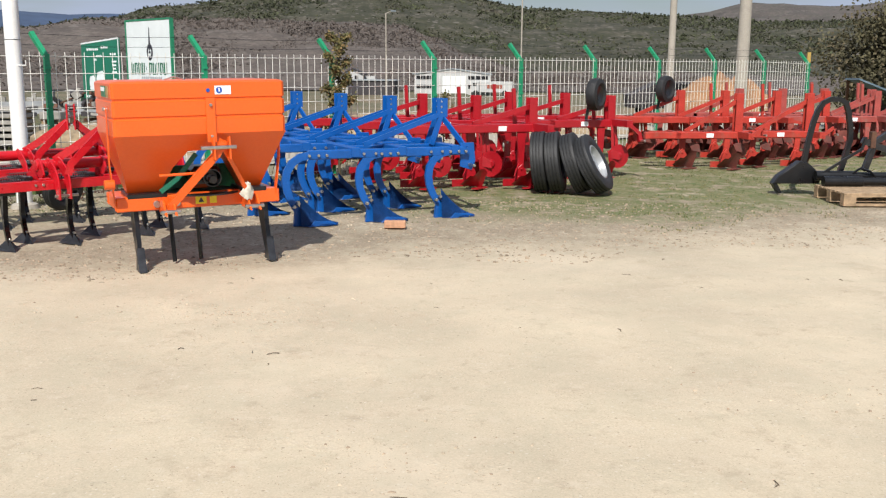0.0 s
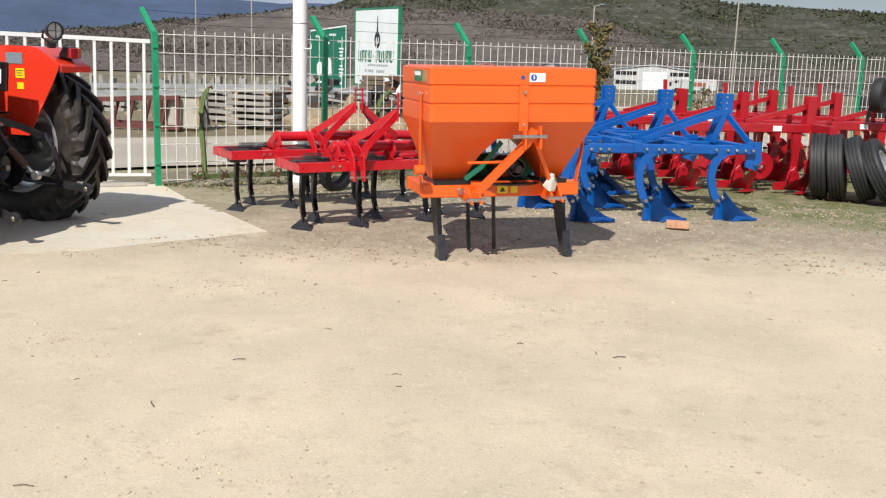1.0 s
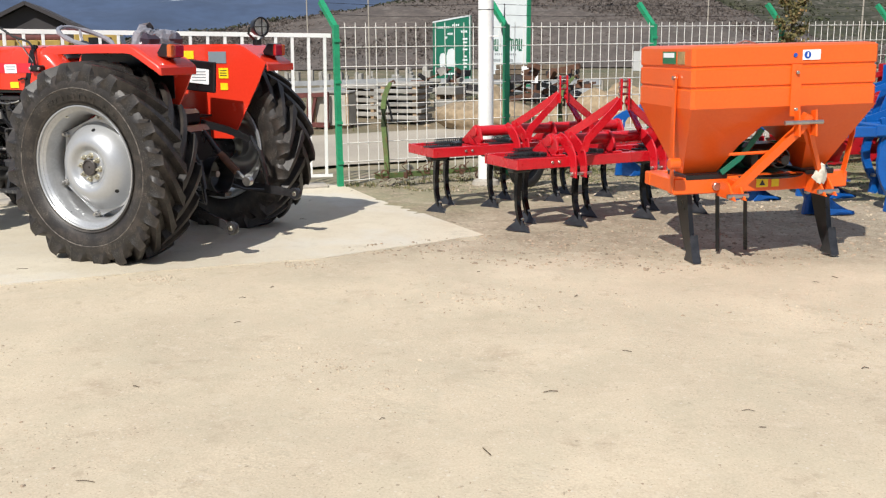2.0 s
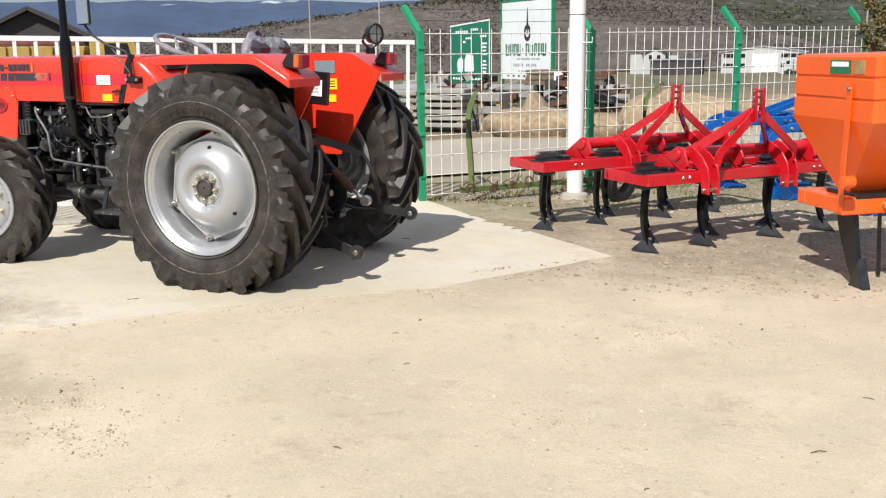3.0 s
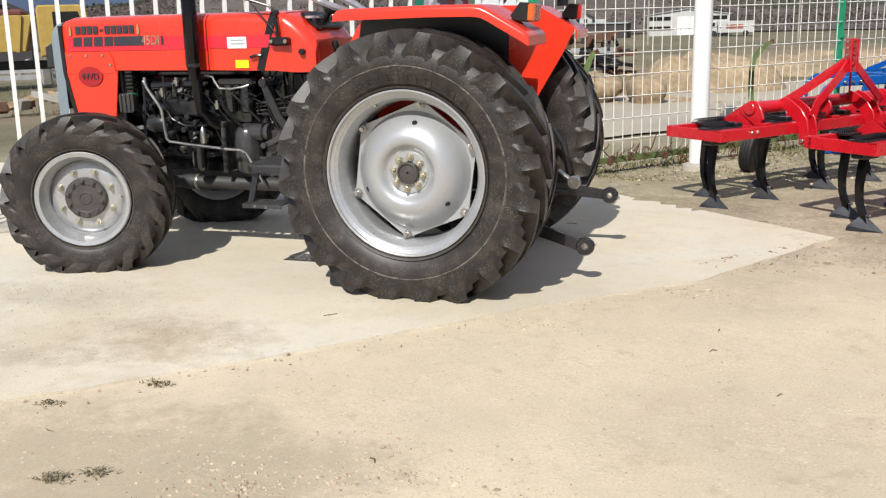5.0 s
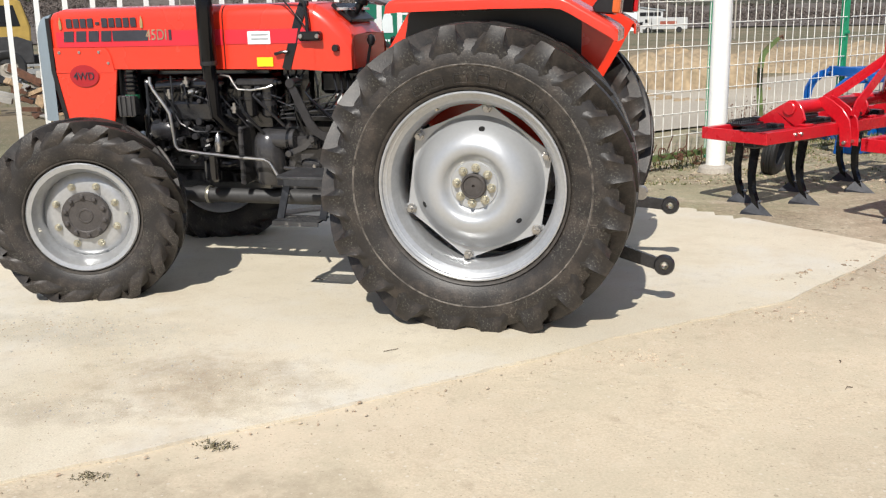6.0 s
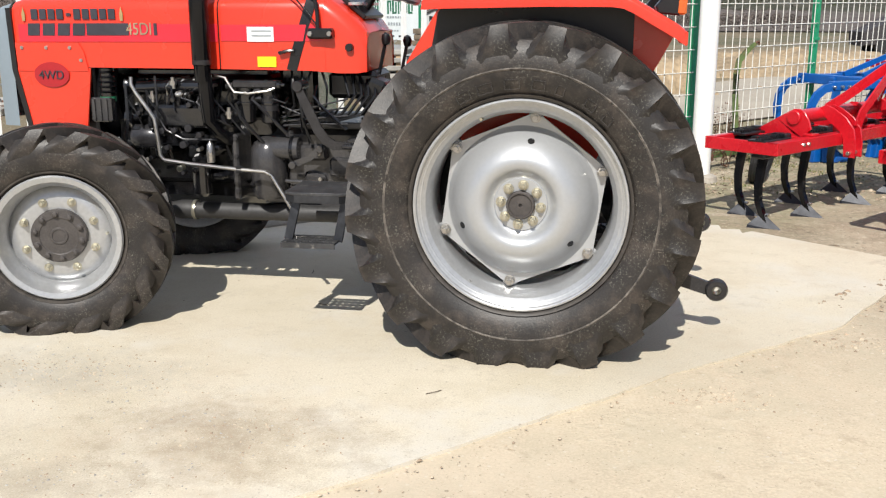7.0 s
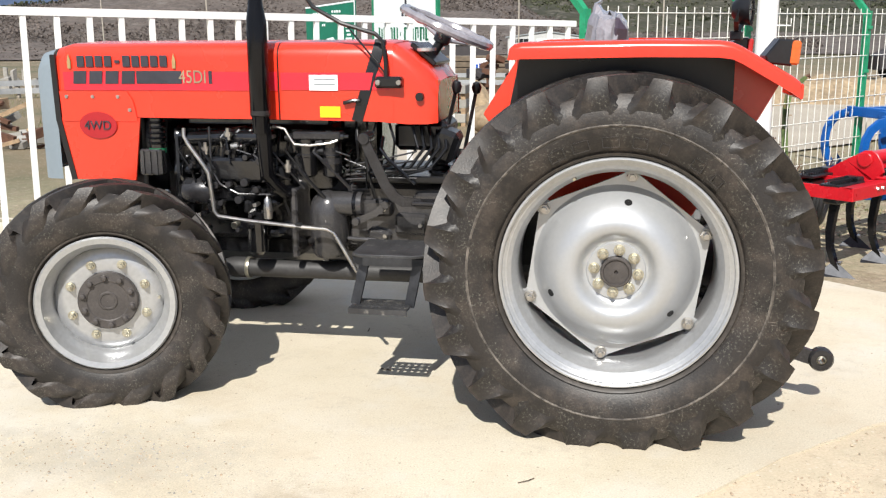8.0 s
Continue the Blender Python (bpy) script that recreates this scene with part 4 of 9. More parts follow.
def rear_wheel(m):
    wheel = new("rear_wheel")
    wheel.parent = tractor
    wheel.matrix_basis = m
    part("tyre", tyre_mesh(0.395, 0.680, 0.398, 0.054), M_TYRE, wheel, "black rubber tractor tyre with deep lugs and dusty walls")
    add_lugs(wheel, 0.395, 0.680, 0.398, 20, 0.054, 0.056, radians(25), True)
    rim = lathe([(-0.130, 0.362), (-0.148, 0.380), (-0.160, 0.398), (-0.164, 0.4045), (-0.170, 0.4025), (-0.171, 0.397), (-0.167, 0.392), (-0.152, 0.390), (-0.149, 0.387), (-0.148, 0.379), (-0.145, 0.375), (-0.122, 0.373), (-0.118, 0.370), (-0.114, 0.362), (-0.108, 0.357), (-0.06, 0.352), (0.06, 0.352), (0.100, 0.362), (0.135, 0.376), (0.150, 0.396), (0.160, 0.404), (0.168, 0.398), (0.160, 0.372), (0.135, 0.358), (0.09, 0.345), (-0.09, 0.345), (-0.130, 0.362)], 80)
    part("rim", rim, M_RIM, wheel, "silver painted steel rim")
    ph = radians(82)
    # hexagonal disc plate with a domed middle
    bm = bmesh.new()
    n = 72
    rads = [(0.090, -0.094), (0.108, -0.096), (0.116, -0.101), (0.127, -0.114), (0.138, -0.127), (0.150, -0.134), (0.166, -0.136), (0.186, -0.131), (0.207, -0.119), (0.229, -0.101), (0.250, -0.078), (0.268, -0.052), (0.281, -0.031), (0.291, -0.022)]
    rings = [[Vector((r * math.cos(2 * math.pi * k / n), y, r * math.sin(2 * math.pi * k / n))) for k in range(n)] for r, y in rads]
    hexa = []
    for k in range(n):
        a = 2 * math.pi * k / n
        rel = ((a - ph) % (math.pi / 3)) - math.pi / 6
        rr = min(0.345, 0.352 * math.cos(math.pi / 6) / math.cos(rel))
        hexa.append((a, max(0.294, rr - 0.006)))
    rings.append([Vector((r * math.cos(a), -0.022, r * math.sin(a))) for a, r in hexa])
    rings.append([Vector((r * math.cos(a), -0.010, r * math.sin(a))) for a, r in hexa])
    rings.append([Vector((0.26 * math.cos(a), -0.010, 0.26 * math.sin(a))) for a, r in hexa])
    ring_loft(bm, rings, cap=False)
    part("wheel_disc", bm, M_SILVER, wheel, "domed silver steel wheel disc with six lobes")
    for k in range(3):
        a = ph + k * 2 * math.pi / 3
        hole = disc((0, 0, 0), 0.0135, 0.010, seg=16)
        hole.transform(Matrix.Rotation(-a, 4, "Y") @ Matrix.Translation((0.240, -0.0855, 0)) @ Matrix.Rotation(radians(46), 4, "Z"))
        part("hand_hole", hole, M_BLACK, wheel, "dark round hole")
    for k in range(6):
        a = ph + k * math.pi / 3
        c = Vector((0.325 * math.cos(a), 0, 0.325 * math.sin(a)))
        br = box((0.345 * math.cos(a), 0.0, 0.345 * math.sin(a)), (0.05, 0.018, 0.055), Matrix.Rotation(-a, 3, "Y"), 0.004)
        part("rim_lug", br, M_RIM, wheel)
        b = disc(c + Vector((0, -0.034, 0)), 0.020, 0.022, seg=6)
        add_disc(b, c + Vector((0, -0.050, 0)), 0.011, 0.034, seg=8)
        add_disc(b, c + Vector((0, -0.025, 0)), 0.022, 0.004, seg=14)
        part("rim_bolt", b, M_STEEL, wheel)
    hub = lathe([(0.02, 0.0005), (-0.090, 0.0005), (-0.100, 0.040), (-0.101, 0.099), (-0.096, 0.103), (-0.02, 0.100)], 40)
    part("hub_flange", hub, M_SILVER, wheel)
    nuts(wheel, 8, 0.076, -0.109, 0.0150, 0.020, M_BRASS, radians(-7))
    cap = lathe([(-0.095, 0.055), (-0.121, 0.054), (-0.125, 0.050), (-0.125, 0.045), (-0.118, 0.042), (-0.118, 0.007), (-0.108, 0.005), (-0.108, 0.0005)], 30)
    part("hub_cap", cap, M_HUB, wheel, "dark cast axle end")
    v = pipe([(-0.14, -0.06, 0.33), (-0.145, -0.10, 0.325), (-0.150, -0.13, 0.322)], 0.006, 6)
    part("valve", v, M_BRASS, wheel)
    # raised maker's marks on the wall, as hollow bars
    for a, wd in ((117, 0.050), (106.5, 0.054), (94, 0.054), (82, 0.046), (72, 0.030), (57, 0.040), (47, 0.034)):
        t = radians(a)
        mm = Matrix.Translation((0.457 * math.cos(t), -0.1902, 0.457 * math.sin(t))) @ Matrix.Rotation(-t + math.pi / 2, 4, "Y")
        h = 0.034
        o = [(-wd / 2, -h / 2), (wd / 2, -h / 2), (wd / 2, h / 2), (-wd / 2, h / 2), (-wd / 2, -h / 2)]
        mark = bmesh.new()
        for (x0, z0), (x1, z1) in zip(o, o[1:]):
            add_bar(mark, [mm @ Vector((x0, 0, z0)), mm @ Vector((x1, 0, z1))], 0.003, 0.003, up=(0, 1, 0))
        part("sidewall_mark", mark, M_TYRE, wheel)
    return wheel


def front_wheel(m):
    wheel = new("front_wheel")
    wheel.parent = tractor
    wheel.matrix_basis = m
    part("tyre", tyre_mesh(0.255, 0.468, 0.262, 0.046), M_TYRE, wheel, "black rubber front tyre with deep lugs and dusty walls")
    add_lugs(wheel, 0.255, 0.468, 0.262, 16, 0.046, 0.050, radians(27), False)
    rim = lathe([(-0.115, 0.250), (-0.120, 0.272), (-0.112, 0.279), (-0.104, 0.270), (-0.095, 0.250), (-0.06, 0.232), (-0.03, 0.226), (0.09, 0.226), (0.104, 0.266), (0.112, 0.276), (0.118, 0.270), (0.112, 0.246), (0.08, 0.215), (-0.03, 0.218), (-0.06, 0.222), (-0.095, 0.240), (-0.115, 0.250)], 56)
    part("rim", rim, M_RIM, wheel, "silver painted steel rim")
    part("wheel_disc", lathe([(-0.030, 0.0005), (-0.042, 0.10), (-0.046, 0.17), (-0.040, 0.196), (-0.028, 0.212), (-0.020, 0.221), (-0.006, 0.219), (-0.010, 0.10), (-0.010, 0.0005)], 48), M_RIM, wheel, "light grey steel wheel disc")
    part("hub", lathe([(-0.04, 0.120), (-0.064, 0.120), (-0.070, 0.115), (-0.072, 0.084), (-0.069, 0.080), (-0.068, 0.040), (-0.072, 0.036), (-0.072, 0.030), (-0.069, 0.027), (-0.069, 0.0005)], 40), M_HUB, wheel, "brown-grey cast planetary hub")
    for k in range(10):
        a = 2 * math.pi * k / 10 + radians(22)
        part("hub_bolt", lathe([(-0.068, 0.017), (-0.073, 0.0165), (-0.074, 0.012), (-0.084, 0.011), (-0.087, 0.008), (-0.088, 0.0005)], 12, (0.099 * math.cos(a), 0, 0.099 * math.sin(a))), M_HUB, wheel)
    nuts(wheel, 8, 0.158, -0.056, 0.0145, 0.020, M_BRASS, radians(22))
    part("valve", pipe([(0.20, -0.035, 0.0), (0.203, -0.075, 0.004)], 0.006, 6), M_BRASS, wheel)
    for o in wheel.children:
        if not o.name.startswith(("tyre", "lug", "wall_ridge")):
            o.data.transform(Matrix.Diagonal((0.955, 1.0, 0.955, 1)))
    return wheel


MIRROR_Z = Matrix.Rotation(math.pi, 4, "Z")
rear_wheel(Matrix.Translation((-0.012, -0.695, 0.620)))
rear_wheel(Matrix.Translation((-0.012, 0.695, 0.620)) @ MIRROR_Z)
front_wheel(Matrix.Translation((-1.985, -0.690, 0.416)) @ Matrix.Rotation(radians(20), 4, "Z"))
front_wheel(Matrix.Translation((-1.985, 0.690, 0.416)) @ Matrix.Rotation(radians(20), 4, "Z") @ MIRROR_Z)


def section_skin(stations, seg_corner=4):
    """A hood: for each (x, z_low, z_top, half, corner radius) an arch section."""
    bm = bmesh.new()
    rings = []
    for x, zl, zt, h, r in stations:
        pts = [(-h, zl), (-h, (zl + zt) / 2 - 0.03)]
        for k in range(seg_corner + 1):
            a = math.pi - (math.pi / 2) * k / seg_corner
            pts.append((-h + r + r * math.cos(a), zt - r + r * math.sin(a)))
        pts.append((0, zt + 0.008))
        pts += [(-y, z) for y, z in reversed(pts[:-1])]
        rings.append([Vector((x, y, z)) for y, z in pts])
    ring_loft(bm, rings, closed_ring=False, cap=False)
    return bm


HALF = 0.30


def build_body():
    # hood: front cowl, main hood and dash cowl
    st = [(-2.36, 1.12, 1.410, HALF - 0.004, 0.06), (-2.30, 1.12, 1.425, HALF, 0.06), (-1.38, 1.115, 1.425, HALF, 0.06)]
    part("hood", section_skin(st), M_RED, tractor, "glossy red sheet-metal hood")
    part("hood", section_skin([(-1.374, 1.115, 1.425, HALF, 0.06), (-0.96, 1.11, 1.425, HALF, 0.06), (-0.90, 1.105, 1.420, HALF - 0.004, 0.06)]), M_RED, tractor, "glossy red rear hood over the tank")
    part("hood_seam", section_skin([(-1.40, 1.118, 1.4225, HALF - 0.003, 0.06), (-1.35, 1.118, 1.4225, HALF - 0.003, 0.06)]), M_BLACK, tractor)
    # dash cowl, rounded, with a sloping panel
    part("dash_cowl", section_skin([(-0.93, 1.105, 1.4195, HALF - 0.005, 0.06), (-0.898, 1.105, 1.417, HALF - 0.006, 0.06), (-0.84, 1.10, 1.385, HALF - 0.008, 0.07), (-0.765, 1.10, 1.325, HALF - 0.015, 0.08), (-0.722, 1.105, 1.27, HALF - 0.03, 0.08)]), M_RED, tractor, "red rounded dashboard cowl")
    part("dash_back", box((-0.730, 0, 1.19), (0.012, 0.50, 0.17), bev=0.003), M_RED, tractor)
    part("instrument_panel", box((-0.80, 0, 1.374), (0.13, 0.34, 0.02), Matrix.Rotation(radians(40), 3, "Y"), 0.004), M_BLACK, tractor, "black instrument panel")
    for y in (-0.16, -0.07, 0.05, 0.14):
        part("gauge", disc((-0.795, y, 1.392), 0.032, 0.014, axis="z", seg=18), M_GLASS, tractor)
    for z in (1.19, 1.21):
        part("knob", disc((-0.79, -HALF + 0.005, z + 0.02), 0.017, 0.035, seg=12), M_BLACK, tractor, "black knob")
        break
    part("knob", disc((-0.752, -0.235, 1.215), 0.014, 0.03, axis="x", seg=12), M_BLACK, tractor)
    # front side skirts round the radiator and grey grille shell
    for s in (-1, 1):
        y = s * HALF
        out = [(-2.31, 0.85), (-2.035, 0.85), (-1.995, 1.115), (-2.362, 1.115)]
        part("side_skirt", prism(out, 0.012, Matrix.Translation((0, y - s * 0.003, 0)), 0.002), M_RED, tractor)
        out = [(-2.255, 1.118), (-1.99, 1.118), (-1.955, 1.245), (-2.0, 1.262), (-2.255, 1.262)]
        part("side_panel", prism([(-2.35, 1.10), (-2.003, 1.10), (-2.02, 1.19), (-2.045, 1.228), (-2.355, 1.228)], 0.006, Matrix.Translation((0, y + s * 0.004, 0)), 0.0015), M_RED, tractor)
        for sx, sz in ((-2.32, 1.205), (-2.20, 1.205), (-2.085, 1.205), (-2.035, 1.15)):
            part("screw", disc((sx, y + s * 0.010, sz), 0.008, 0.006, seg=10), M_STEEL, tractor)
        part("rubber_seal", bar([(-2.318, y, 0.85), (-2.368, y, 1.11), (-2.372, y, 1.38)], 0.016, 0.024, up=(1, 0, 0)), M_BLACK, tractor)
    part("grille_shell", section_skin([(-2.47, 0.85, 1.365, HALF - 0.03, 0.08), (-2.44, 0.85, 1.39, HALF - 0.008, 0.07), (-2.376, 0.85, 1.405, HALF, 0.06)]), M_GREY, tractor, "grey painted grille shell")
    part("grille_front", box((-2.468, 0, 1.10), (0.012, 0.46, 0.44), bev=0.01), M_GREY, tractor)
    for k in range(9):
        part("grille_slat", box((-2.477, 0, 0.93 + k * 0.045), (0.01, 0.40, 0.018)), M_BLACK, tractor)
    # decal band
    for s in (-1, 1):
        yo = s * (HALF + 0.0025)
        st1 = bmesh.new()
        add_prism(st1, [(-2.33, 1.232), (-1.382, 1.232), (-1.382, 1.308), (-2.33, 1.308)], 0.003, Matrix.Translation((0, yo, 0)))
        part("stripe", st1, M_STRIPE, tractor, "crimson stripe decal")
        st2 = prism([(-1.366, 1.236), (-0.91, 1.236), (-0.91, 1.305), (-1.366, 1.305)], 0.003, Matrix.Translation((0, yo, 0)))
        part("stripe", st2, M_STRIPE, tractor)
    yn = -HALF - 0.0055
    # lettering: brand names as plain shapes, model words as they stand
    for k in range(10):
        if k == 4:
            part("name_mark", box((-2.245 + k * 0.0415, yn, 1.350), (0.022, 0.003, 0.012)), M_DARK_INK, tractor)
            continue
        part("name_mark", box((-2.245 + k * 0.0415, yn, 1.352), (0.033, 0.003, 0.046), bev=0.001), M_DARK_INK, tractor)
    for x in (-2.298, -1.825):
        part("flame_mark", prism([(-0.007, -0.03), (0.007, -0.03), (0.008, 0.0), (0.0, 0.032), (-0.008, 0.0)], 0.003, Matrix.Translation((x, yn, 1.352))), M_TIMBER, tractor)
    for k in range(4):
        part("name_mark", prism([(0, 0), (0.058, 0), (0.064, 0.053), (0.006, 0.053)], 0.003, Matrix.Translation((-2.285 + k * 0.0735, yn, 1.259))), M_DARK_INK, tractor)
    part("model_band", box((-1.895, yn, 1.286), (0.20, 0.003, 0.052)), M_DARK_INK, tractor, "dark band of the model decal")
    text_part("model_lettering", "45DI", 0.075, Matrix.Translation((-1.745, yn, 1.285)) @ R90, M_TAN, tractor, squeeze=0.82)
    part("model_bar", box((-1.668, yn, 1.286), (0.014, 0.003, 0.052)), M_DARK_INK, tractor)
    badge = part("badge", lathe([(0, 0.0005), (0, 0.086)], 32), M_BADGE, tractor, "crimson oval badge")
    badge.data.transform(Matrix.Translation((-2.185, -HALF - 0.0098, 1.085)) @ Matrix.Diagonal((1.0, 1, 0.66, 1)))
    text_part("badge_lettering", "4WD", 0.054, Matrix.Translation((-2.185, -HALF - 0.0125, 1.083)) @ R90, M_DARK_INK, tractor)
    part("label", box((-1.185, yn + 0.001, 1.265), (0.120, 0.003, 0.062)), M_PAPER, tractor, "white paper label")
    for k in range(2):
        part("label_line", box((-1.18, yn - 0.0015, 1.279 - k * 0.02), (0.09, 0.002, 0.006)), M_MUTED, tractor)
    part("label", box((-1.160, yn + 0.001, 1.148), (0.085, 0.003, 0.044)), M_YELLOW, tractor, "yellow warning label")
    # hood catch
    part("hood_catch", pipe([(-1.10, yn - 0.012, 1.185), (-1.06, yn - 0.015, 1.195), (-1.035, yn - 0.006, 1.195)], 0.008, 8), M_BLACK, tractor, "black hood catch")


def moved(build, dx, dz):
    """Build a group of tractor parts and set them as one to their height."""
    before = set(tractor.children)
    build()
    for o in tractor.children:
        if o not in before:
            o.location = o.location + Vector((dx, 0, dz))


moved(build_body, -0.01, -0.028)


def build_fenders():
    top = [(-0.372, 1.325), (-0.368, 1.350), (-0.352, 1.365), (-0.325, 1.371), (0.10, 1.377), (0.33, 1.375), (0.372, 1.369), (0.405, 1.354), (0.570, 1.258), (0.592, 1.242), (0.598, 1.228)]
    for s in (-1, 1):
        bm = bmesh.new()
        rings = []
        y0, y1, rad = 0.40, 0.745, 0.030
        for x, z in top:
            low = max(z - 0.056, 1.185) if x > 0 else max(z - 0.056, 1.312)
            sec = [(y0, z - 0.010), (y0, z)] + [(y1 - rad + rad * math.sin(a), z - rad * 0.75 * (1 - math.cos(a))) for a in (radians(v) for v in (0, 22, 45, 68, 90))]
            sec = [(y, max(zz, low + 0.002)) for y, zz in sec]
            sec += [(y1 + 0.001, low), (y1 - 0.008, low), (y1 - 0.009, max(z - 0.03, low + 0.001)), (y1 - rad, z - 0.010)]
            rings.append([Vector((x, s * y, zz)) for y, zz in sec])
        ring_loft(bm, rings)
        f = part("fender", bm, M_RED, tractor, "glossy red mudguard over the rear wheel")
        part("fender_lip", box((0.597, s * 0.5725, 1.208), (0.012, 0.345, 0.052), bev=0.005), M_RED, f)
        side = [(-0.362, 1.322), (-0.335, 1.366), (0.372, 1.366), (0.590, 1.236), (0.52, 1.10), (0.27, 0.68), (0.02, 0.68), (-0.25, 0.76), (-0.50, 1.10)]
        part("fender_side", prism(side, 0.010, Matrix.Translation((0, s * 0.402, 0)), 0.002), M_RED, f)
        # thin black sheets on the inner face and below the deck
        part("black_sheet", prism([(-0.365, 1.300), (-0.330, 1.354), (0.365, 1.354), (0.420, 1.30), (0.42, 1.02), (-0.42, 1.02)], 0.004, Matrix.Translation((0, s * 0.4095, 0)), 0.001), M_BLACK, f, "thin black sheet on the inner face")
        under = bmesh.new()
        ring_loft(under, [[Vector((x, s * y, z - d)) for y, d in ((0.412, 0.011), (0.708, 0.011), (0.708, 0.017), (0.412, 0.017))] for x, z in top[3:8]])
        part("black_sheet", under, M_BLACK, f, "thin black sheet below the deck")
        part("fender_bracket", box((-0.26, s * 0.70, 1.345), (0.10, 0.03, 0.03), bev=0.006), M_CAST, f)
        # tail lamp
        lamp = new("tail_lamp")
        lamp.parent = tractor
        lamp.matrix_basis = Matrix.Translation((0.535, s * 0.575, 1.338)) @ Matrix.Rotation(radians(4), 4, "Y")
        part("housing", prism([(-0.035, -0.045), (0.045, -0.048), (0.045, 0.040), (-0.005, 0.040), (-0.045, -0.02)], 0.130, None, 0.006), M_BLACK, lamp, "black plastic lamp housing")
        part("lens", box((0.056, s * -0.018, -0.003), (0.026, 0.090, 0.080), bev=0.006), M_REDLENS, lamp, "red tail lamp lens")
        part("lens", box((0.050, s * 0.046, -0.003), (0.036, 0.040, 0.080), bev=0.006), M_AMBER, lamp, "amber side lens")
    # far fender labels, seen from the near side
    y = 0.394
    part("label", box((0.215, y, 1.165), (0.085, 0.004, 0.075)), M_YELLOW, tractor, "yellow warning label")
    part("label", box((0.215, y, 1.068), (0.065, 0.004, 0.05)), M_YELLOW, tractor, "small yellow warning label")
    part("label", box((-0.10, y, 1.30), (0.10, 0.004, 0.06)), M_YELLOW, tractor)
    part("label", box((0.165, y, 1.28), (0.16, 0.004, 0.085)), M_GREY, tractor, "grey rating plate")
    for k in range(3):
        part("label_line", box((0.215, y - 0.003, 1.185 - k * 0.018), (0.06, 0.003, 0.005)), M_DARK_INK, tractor)
    # work lamp on the far fender
    wl = new("work_lamp")
    wl.parent = tractor
    wl.matrix_basis = Matrix.Translation((0.545, 0.40, 1.495)) @ Matrix.Rotation(radians(-18), 4, "Z")
    part("bowl", lathe([(-0.055, 0.0005), (-0.052, 0.035), (-0.02, 0.062), (0.02, 0.068), (0.03, 0.070), (0.03, 0.060), (0.022, 0.058)], 24, axis="x"), M_BLACK, wl)
    part("lens", lathe([(0.020, 0.0005), (0.020, 0.060)], 24, axis="x"), M_GLASS, wl, "clear lamp lens")
    for a in (0, 90):
        part("guard_wire", bar([(0.033, -0.068 * math.cos(radians(a)), -0.068 * math.sin(radians(a))), (0.036, 0.068 * math.cos(radians(a)), 0.068 * math.sin(radians(a)))], 0.006, 0.006), M_BLACK, wl)
    part("bracket", bar([(-0.01, -0.075, 0.0), (-0.02, -0.08, -0.05), (-0.03, 0.0, -0.105), (-0.03, 0.0, -0.13)], 0.02, 0.006), M_BLACK, wl)
    part("bracket", bar([(-0.01, 0.075, 0.0), (-0.02, 0.08, -0.05), (-0.03, 0.0, -0.105)], 0.02, 0.006), M_BLACK, wl)
    part("switch_box", box((-0.03, 0, -0.11), (0.05, 0.05, 0.04), bev=0.005), M_BLACK, wl)


moved(build_fenders, -0.03, 0.025)


